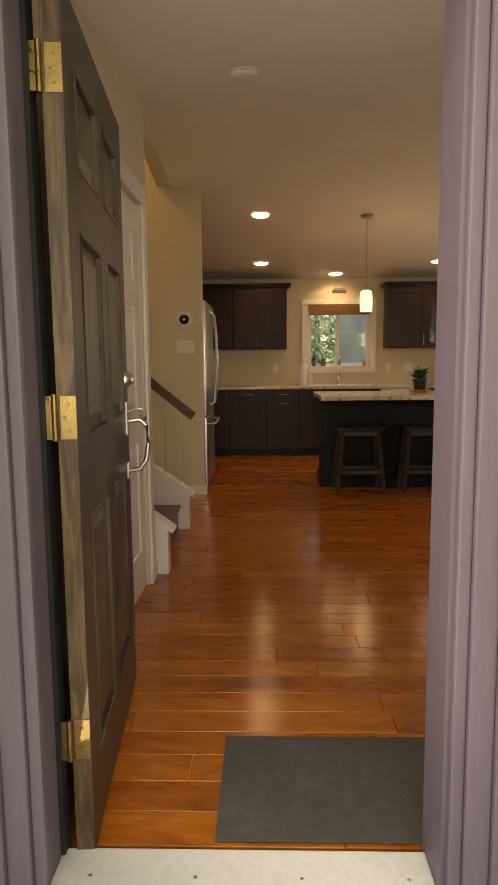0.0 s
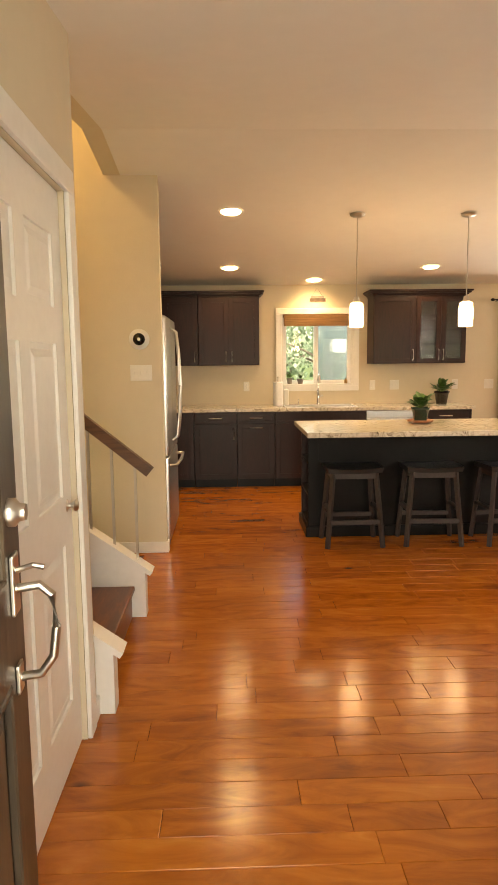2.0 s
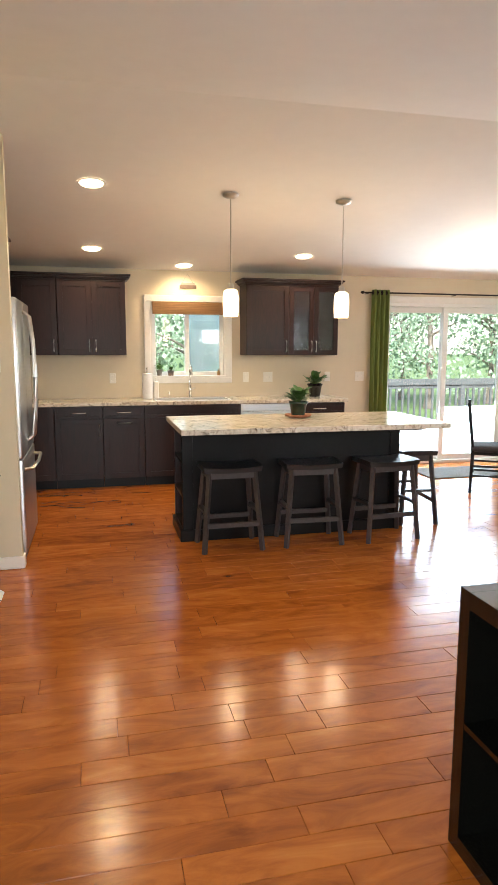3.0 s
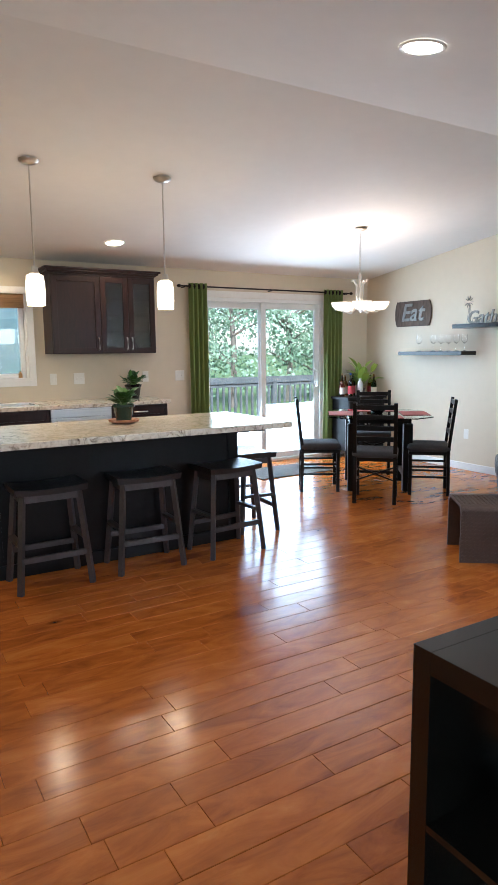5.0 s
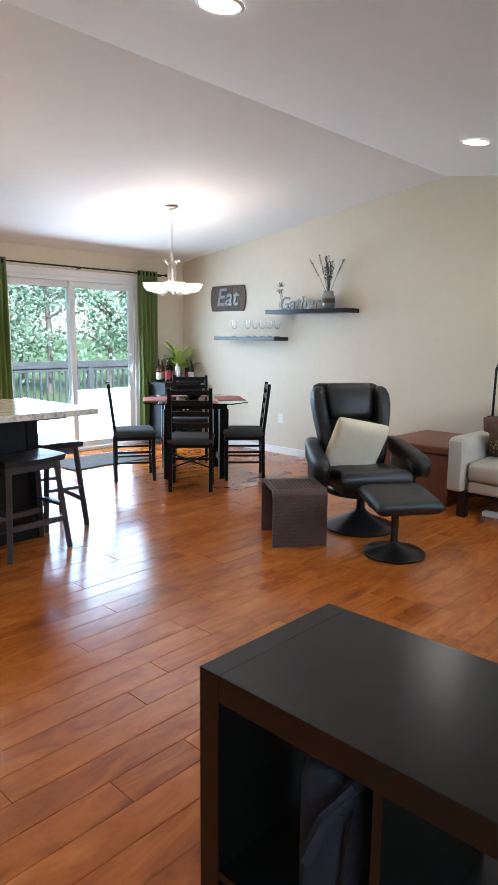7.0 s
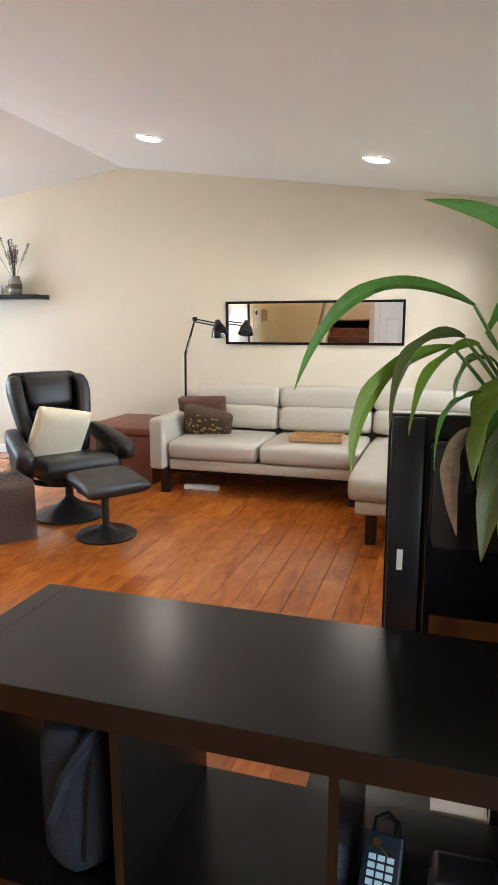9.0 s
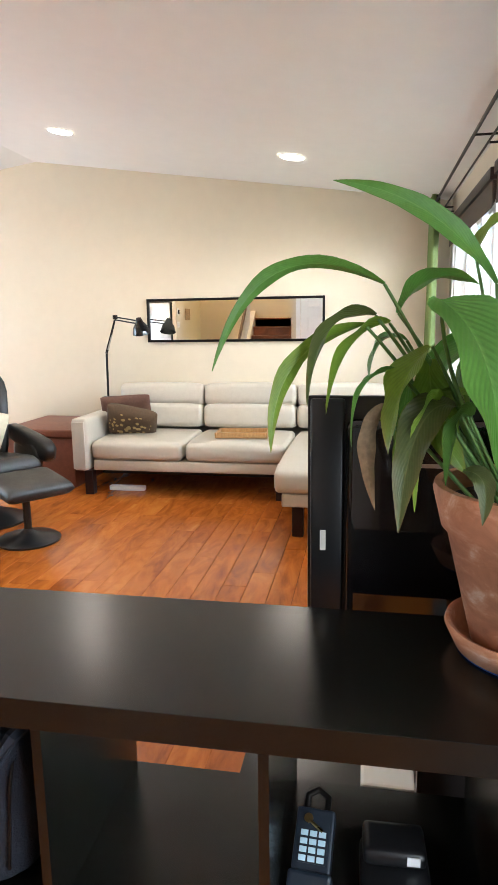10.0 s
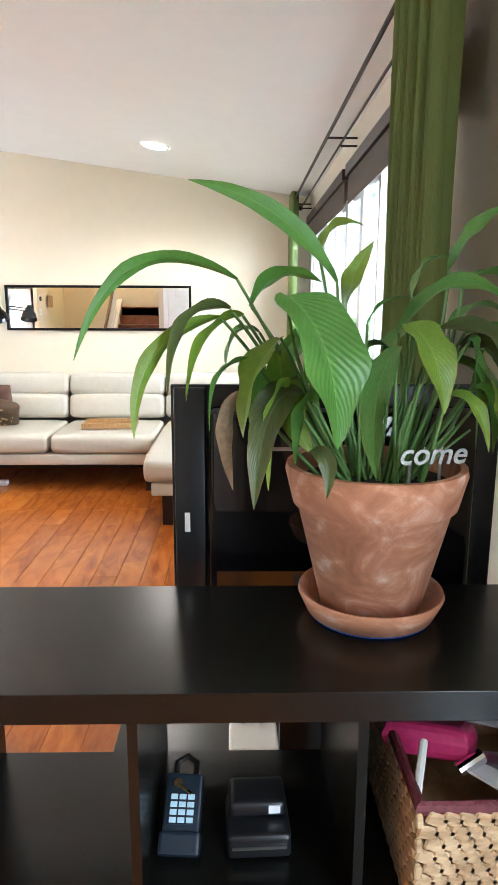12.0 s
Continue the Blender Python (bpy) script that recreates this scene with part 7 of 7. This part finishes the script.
for s in (-1, 1):
    part("back_wing", loft([(s * x, back_y(z) + 0.035, z, w, d) for z, x, w, d in ((0.43, 0.20, 0.025, 0.04), (0.50, 0.205, 0.038, 0.07), (0.62, 0.215, 0.045, 0.085), (0.76, 0.235, 0.05, 0.09), (0.88, 0.25, 0.052, 0.085), (0.95, 0.252, 0.048, 0.07), (0.995, 0.245, 0.038, 0.045), (1.01, 0.24, 0.015, 0.02))], 22), "leather_b", rc, smooth=True)
    arm_bm = loft([(s * x, 0, y, w, h) for y, x, w, h in ((-0.27, 0.31, 0.03, 0.03), (-0.24, 0.315, 0.05, 0.055), (-0.12, 0.335, 0.058, 0.065), (0.05, 0.355, 0.062, 0.072), (0.18, 0.365, 0.06, 0.078), (0.25, 0.365, 0.05, 0.065), (0.275, 0.36, 0.02, 0.03))], 22)
    bmesh.ops.transform(arm_bm, matrix=Matrix.Translation((0, 0.0, 0.53)) @ pose(0, 0, 0, -14, 0, 0) @ Matrix(((1, 0, 0, 0), (0, 0, 1, 0), (0, 1, 0, 0), (0, 0, 0, 1))), verts=arm_bm.verts)
    part("armrest", arm_bm, "leather_b", rc, smooth=True)
    part("arm_side", loft([(s * 0.325, y0, z, 0.035, d) for z, y0, d in ((0.30, -0.02, 0.10), (0.34, -0.02, 0.17), (0.42, -0.02, 0.21), (0.49, -0.02, 0.20), (0.52, -0.02, 0.16))], 22), "leather_b", rc, smooth=True)
pc = thing("throw_pillow", "square cream pillow leaning in the black recliner", "pillow")
pc.matrix_world = rc.matrix_world.copy()
part("cover", cushion(0.40, 0.40, 0.13, 0.5, m=Matrix.Translation((0.045, -0.03, 0.60)) @ pose(0, 0, 0, 70, 0, 0) @ pose(0, 0, 0, 0, 0, 12), edge=0.05), "cream_fab", pc, smooth=True)
ot = thing("footstool", "black leather footstool on a round swivel base", "footstool", at=(4.185, 6.57, 0), turn=RD)
part("base_disc", lathe([(0.195, 0.002), (0.20, 0.015), (0.178, 0.032), (0.06, 0.055), (0.03, 0.075), (0.026, 0.085)], 40), "black_plastic", ot, smooth=True)
part("column", lathe([(0.024, 0.08), (0.024, 0.31)], 16), "black_plastic", ot)
pad(0.43, 0.37, 0.095, Matrix.Translation((0.0, 0.06, 0.38)) @ pose(0, 0, 0, -8, 0, 0), "seat", e=ot, puff=0.4, edge=0.4)
part("seat_base", bx(-0.16, -0.08, 0.305, 0.16, 0.16, 0.335, 0.006), "black_plastic", ot)

# woven bench
wb = thing("woven_side_table", "brown woven waterfall side table beside the recliner", "side table", at=(3.87, 7.09, 0), turn=-37)
W3, D3, H3, T3 = 0.365, 0.42, 0.385, 0.02
outp = []
for (yy, zz) in ((0, 0), (0, H3 - 0.05)):
    outp.append((yy, zz))
for k in range(1, 6):
    a = radians(90 * k / 6)
    outp.append((0.05 - 0.05 * math.cos(a), H3 - 0.05 + 0.05 * math.sin(a)))
outp.append((0.05, H3))
right = [(D3 - y, z) for y, z in outp[::-1]]
outer = outp + right
inner = [(D3 - T3, 0), (D3 - T3, H3 - 0.06), (D3 - 0.06, H3 - T3), (0.06, H3 - T3), (T3, H3 - 0.06), (T3, 0)]
bm = prism(outer + inner, -W3 / 2, W3 / 2)
bmesh.ops.transform(bm, matrix=Matrix(((0, 0, 1, 0), (1, 0, 0, 0), (0, 1, 0, 0.001), (0, 0, 0, 1))), verts=bm.verts)
part("shell", bm, "cube_weave", wb)
for side in (0,):
    wv = bmesh.new()
    for r in range(14):
        for c in range(12):
            x = -W3 / 2 + 0.016 + c * 0.028
            z = 0.018 + r * 0.025
            box(wv, -0.011, -0.003, -0.009, 0.011, 0.001, 0.009, Matrix.Translation((x, -0.001, z)) @ pose(0, 0, 0, 0, 35 if (r + c) % 2 else -35, 0))
    part("weave_front", wv, "cube_weave", wb)
    wv = bmesh.new()
    for r in range(10):
        for c in range(12):
            x = -W3 / 2 + 0.016 + c * 0.028
            yv = 0.06 + r * 0.027
            box(wv, -0.011, -0.009, -0.001, 0.011, 0.009, 0.003, Matrix.Translation((x, yv, H3 + 0.001)) @ pose(0, 0, 0, 0, 0, 35 if (r + c) % 2 else -35))
    part("weave_top", wv, "cube_weave", wb)

# ---- front window dressing ----
rod(2.02, 6.34, YS + 0.16, 2.275, "dark curtain rod above the front window", wall_y=YS + 0.002)
rod(2.06, 6.30, YS + 0.09, 2.235, "thin dark inner rod above the front window", 0.006, YS + 0.002)
curtain(2.13, 2.60, YS + 0.16, 0.05, 2.33, "long green curtain panel beside the front window", 9, 0.05, 7)
curtain(6.05, 6.33, YS + 0.16, 0.05, 2.33, "gathered green curtain panel in the corner", 5, 0.04, 9)
vl = thing("window_shade", "dark brown raised woven shade in the front window", "window shade")
for a, b in ((2.47, 4.13), (4.23, 6.03)):
    part("head_rail", bx(a, YS + 0.022, 2.06, b, YS + 0.07, 2.12, 0.003), "espresso", vl)
    for k in range(5):
        part("fold", bx(a + 0.01, YS + 0.026 + 0.006 * k, 1.92 + 0.014 * (4 - k), b - 0.01, YS + 0.031 + 0.006 * k, 2.058, 0.002), "dark_bamboo", vl)
vb = thing("vertical_bars", "white mullion boards of the front window", "window mullion")
tagged(vb, kind="structure")
for x in (2.85, 3.30, 3.74, 4.18, 4.64, 5.10, 5.56):
    part("mullion", bx(x - 0.022 if x != 4.18 else x - 0.045, YS - 0.075, 0.925, x + 0.022 if x != 4.18 else x + 0.045, YS - 0.035, 2.075), "pvc", vb)

# ---- entry ----
em = thing("doormat", "dark charcoal ribbed doormat inside the front door", "doormat")
bm = bx(0.335, 3.80, 0.003, 1.10, 4.26, 0.009, 0.002)
part("pad", bm, "mat_fib", em)
pr = thing("framed_print", "small aged print hung in the stairwell", "picture")
part("sheet", bx(-1.05, 8.12, 1.45, -0.70, 8.128, 1.68), "paper_old", pr)

# ---- outside ----
struct("ground", bx(-400, -400, -1.35, 400, 400, -1.25), "grass", "green lawn reaching the trees")
dk = tagged(new("deck"), "weathered grey wooden deck outside the patio door", "deck", kind="structure")
for k in range(26):
    y = YN + 0.16 + k * 0.145
    part("board", bx(2.0, y, -0.11, 8.6, y + 0.138, -0.075, 0.003, 1), "deck", dk)
part("rim_joist", bx(2.0, YN + 0.16, -0.35, 8.6, YN + 0.20, -0.112), "deck", dk)
dr = tagged(new("deck_railing"), "grey wooden deck railing with square balusters", "railing", kind="structure")


def rail_run(p, q):
    p, q = Vector(p), Vector(q)
    n = max(2, int((q - p).length / 0.125))
    part("top_rail", bar(p + Vector((0, 0, 0.92)), q + Vector((0, 0, 0.92)), 0.14 if abs(q.x - p.x) < 0.1 else 0.04, 0.04 if abs(q.x - p.x) < 0.1 else 0.14), "rail_grey", dr)
    part("sub_rail", bar(p + Vector((0, 0, 0.84)), q + Vector((0, 0, 0.84)), 0.04, 0.06), "rail_grey", dr)
    part("bottom_rail", bar(p + Vector((0, 0, 0.08)), q + Vector((0, 0, 0.08)), 0.04, 0.06), "rail_grey", dr)
    for k in range(n + 1):
        a = p.lerp(q, k / n)
        if k % 14 == 0:
            part("post", bx(a.x - 0.045, a.y - 0.045, a.z - 1.2, a.x + 0.045, a.y + 0.045, a.z + 0.9), "rail_grey", dr)
        else:
            part("baluster", bx(a.x - 0.018, a.y - 0.018, a.z + 0.11, a.x + 0.018, a.y + 0.018, a.z + 0.81), "rail_grey", dr)


rail_run((2.05, 14.9, -0.075), (8.55, 14.9, -0.075))
rail_run((8.55, YN + 0.3, -0.075), (8.55, 14.85, -0.075))

LEAF_MESH = []
for s in range(3):
    rl = random.Random(40 + s)
    verts, faces = [], []
    for k in range(120):
        a, b = rl.uniform(0, 6.283), rl.gauss(0, 0.45)
        r = rl.uniform(0.35, 1.0) ** 0.6
        c = Vector((r * math.cos(a) * math.cos(b), r * math.sin(a) * math.cos(b), r * math.sin(b)))
        q = Euler((rl.uniform(0, 6), rl.uniform(0, 6), rl.uniform(0, 6))).to_matrix()
        sz = rl.uniform(0.05, 0.115)
        i = len(verts)
        for u, v in ((-1, 0), (0, -0.6), (1, 0), (0, 0.6)):
            verts.append(c + q @ Vector((u * sz, v * sz, 0)))
        faces.append((i, i + 1, i + 2, i + 3))
    me = bpy.data.meshes.new("leaf_clump")
    me.from_pydata([tuple(v) for v in verts], [], faces)
    me.materials.append(M["tree_leaf"])
    LEAF_MESH.append(me)


def tree(x, y, h, seed, spread=1.0):
    rt_ = random.Random(seed)
    t = tagged(new("tree"), "tall leafy green tree behind the deck", "tree", "garden trees")
    t.location = (x, y, -1.25)
    bm = tube([(0, 0, 0), (0.1, 0.05, h * 0.35), (0.0, 0.15, h * 0.7), (0.1, 0.1, h * 0.95)], 0.2, 8, taper=0.2)
    limbs = []
    for k in range(9):
        a, z = rt_.uniform(0, 6.28), h * rt_.uniform(0.22, 0.8)
        L = h * 0.22 * spread * rt_.uniform(0.7, 1.2)
        e = (L * math.cos(a), L * math.sin(a), z + L * 0.5)
        tube([(0, 0.05, z), (e[0] * 0.5, e[1] * 0.5, z + L * 0.3), e], 0.07, 6, bm, taper=0.3)
        limbs.append(e)
    part("trunk", bm, "bark", t)
    for k, e in enumerate(limbs + [(0, 0, h)] + [(rt_.uniform(-1, 1) * h * 0.18, rt_.uniform(-1, 1) * h * 0.18, h * rt_.uniform(0.15, 0.95)) for _ in range(9)]):
        o = new("foliage", LEAF_MESH[(seed + k) % 3])
        o.parent = t
        o.location = e
        s = h * 0.17 * rt_.uniform(0.75, 1.25) * spread
        o.scale = (s, s, s * rt_.uniform(0.7, 1.0))
        o.rotation_euler = (0, 0, rt_.uniform(0, 6.28))


rt = random.Random(77)
for k in range(22):
    x = -11 + k * 1.9 + rt.uniform(-0.8, 0.8)
    tree(x, 27 + rt.uniform(-3, 6) + (4 if k % 2 else 0), rt.uniform(5.5, 8.0), 100 + k, 1.1)
for k in range(5):
    tree(-6 + k * 4.2, -10 - rt.uniform(0, 4), rt.uniform(6, 8), 300 + k, 1.1)

# ---- floor boards: pieces last ----
BW = 0.127
board_meshes = {}


def board_mesh(length):
    """One bevelled board of this length, shared by all that are as long."""
    key = round(length, 2)
    if key not in board_meshes:
        bm = bx(0, 0, -0.0155, key - 0.0012, BW - 0.0012, 0, 0.0018, 1)
        bmesh.ops.recalc_face_normals(bm, faces=bm.faces)
        me = bpy.data.meshes.new("plank")
        bm.to_mesh(me)
        bm.free()
        me.materials.append(M["plank"])
        board_meshes[key] = me
    return board_meshes[key]


fl = tagged(new("floor_boards"), "hand-scraped amber maple floor boards", "", kind="structure")
rng = random.Random(5)
lengths = [0.3, 0.45, 0.6, 0.75, 0.9, 1.05, 1.2]
y = YS
while y < YN - 0.02:
    x = (-0.95 if y > 8.2 else XW - 0.02) - rng.random() * 0.3
    while x < XE - 0.02:
        ln = min(rng.choice(lengths), math.floor((XE + 0.01 - x) * 100) / 100)
        o = new("plank", board_mesh(ln))
        o.parent = fl
        o.location = (x, y, rng.uniform(-0.0003, 0.0003))
        o.rotation_euler = (rng.uniform(-0.002, 0.002), rng.uniform(-0.0008, 0.0008), 0)
        x += ln
    y += BW
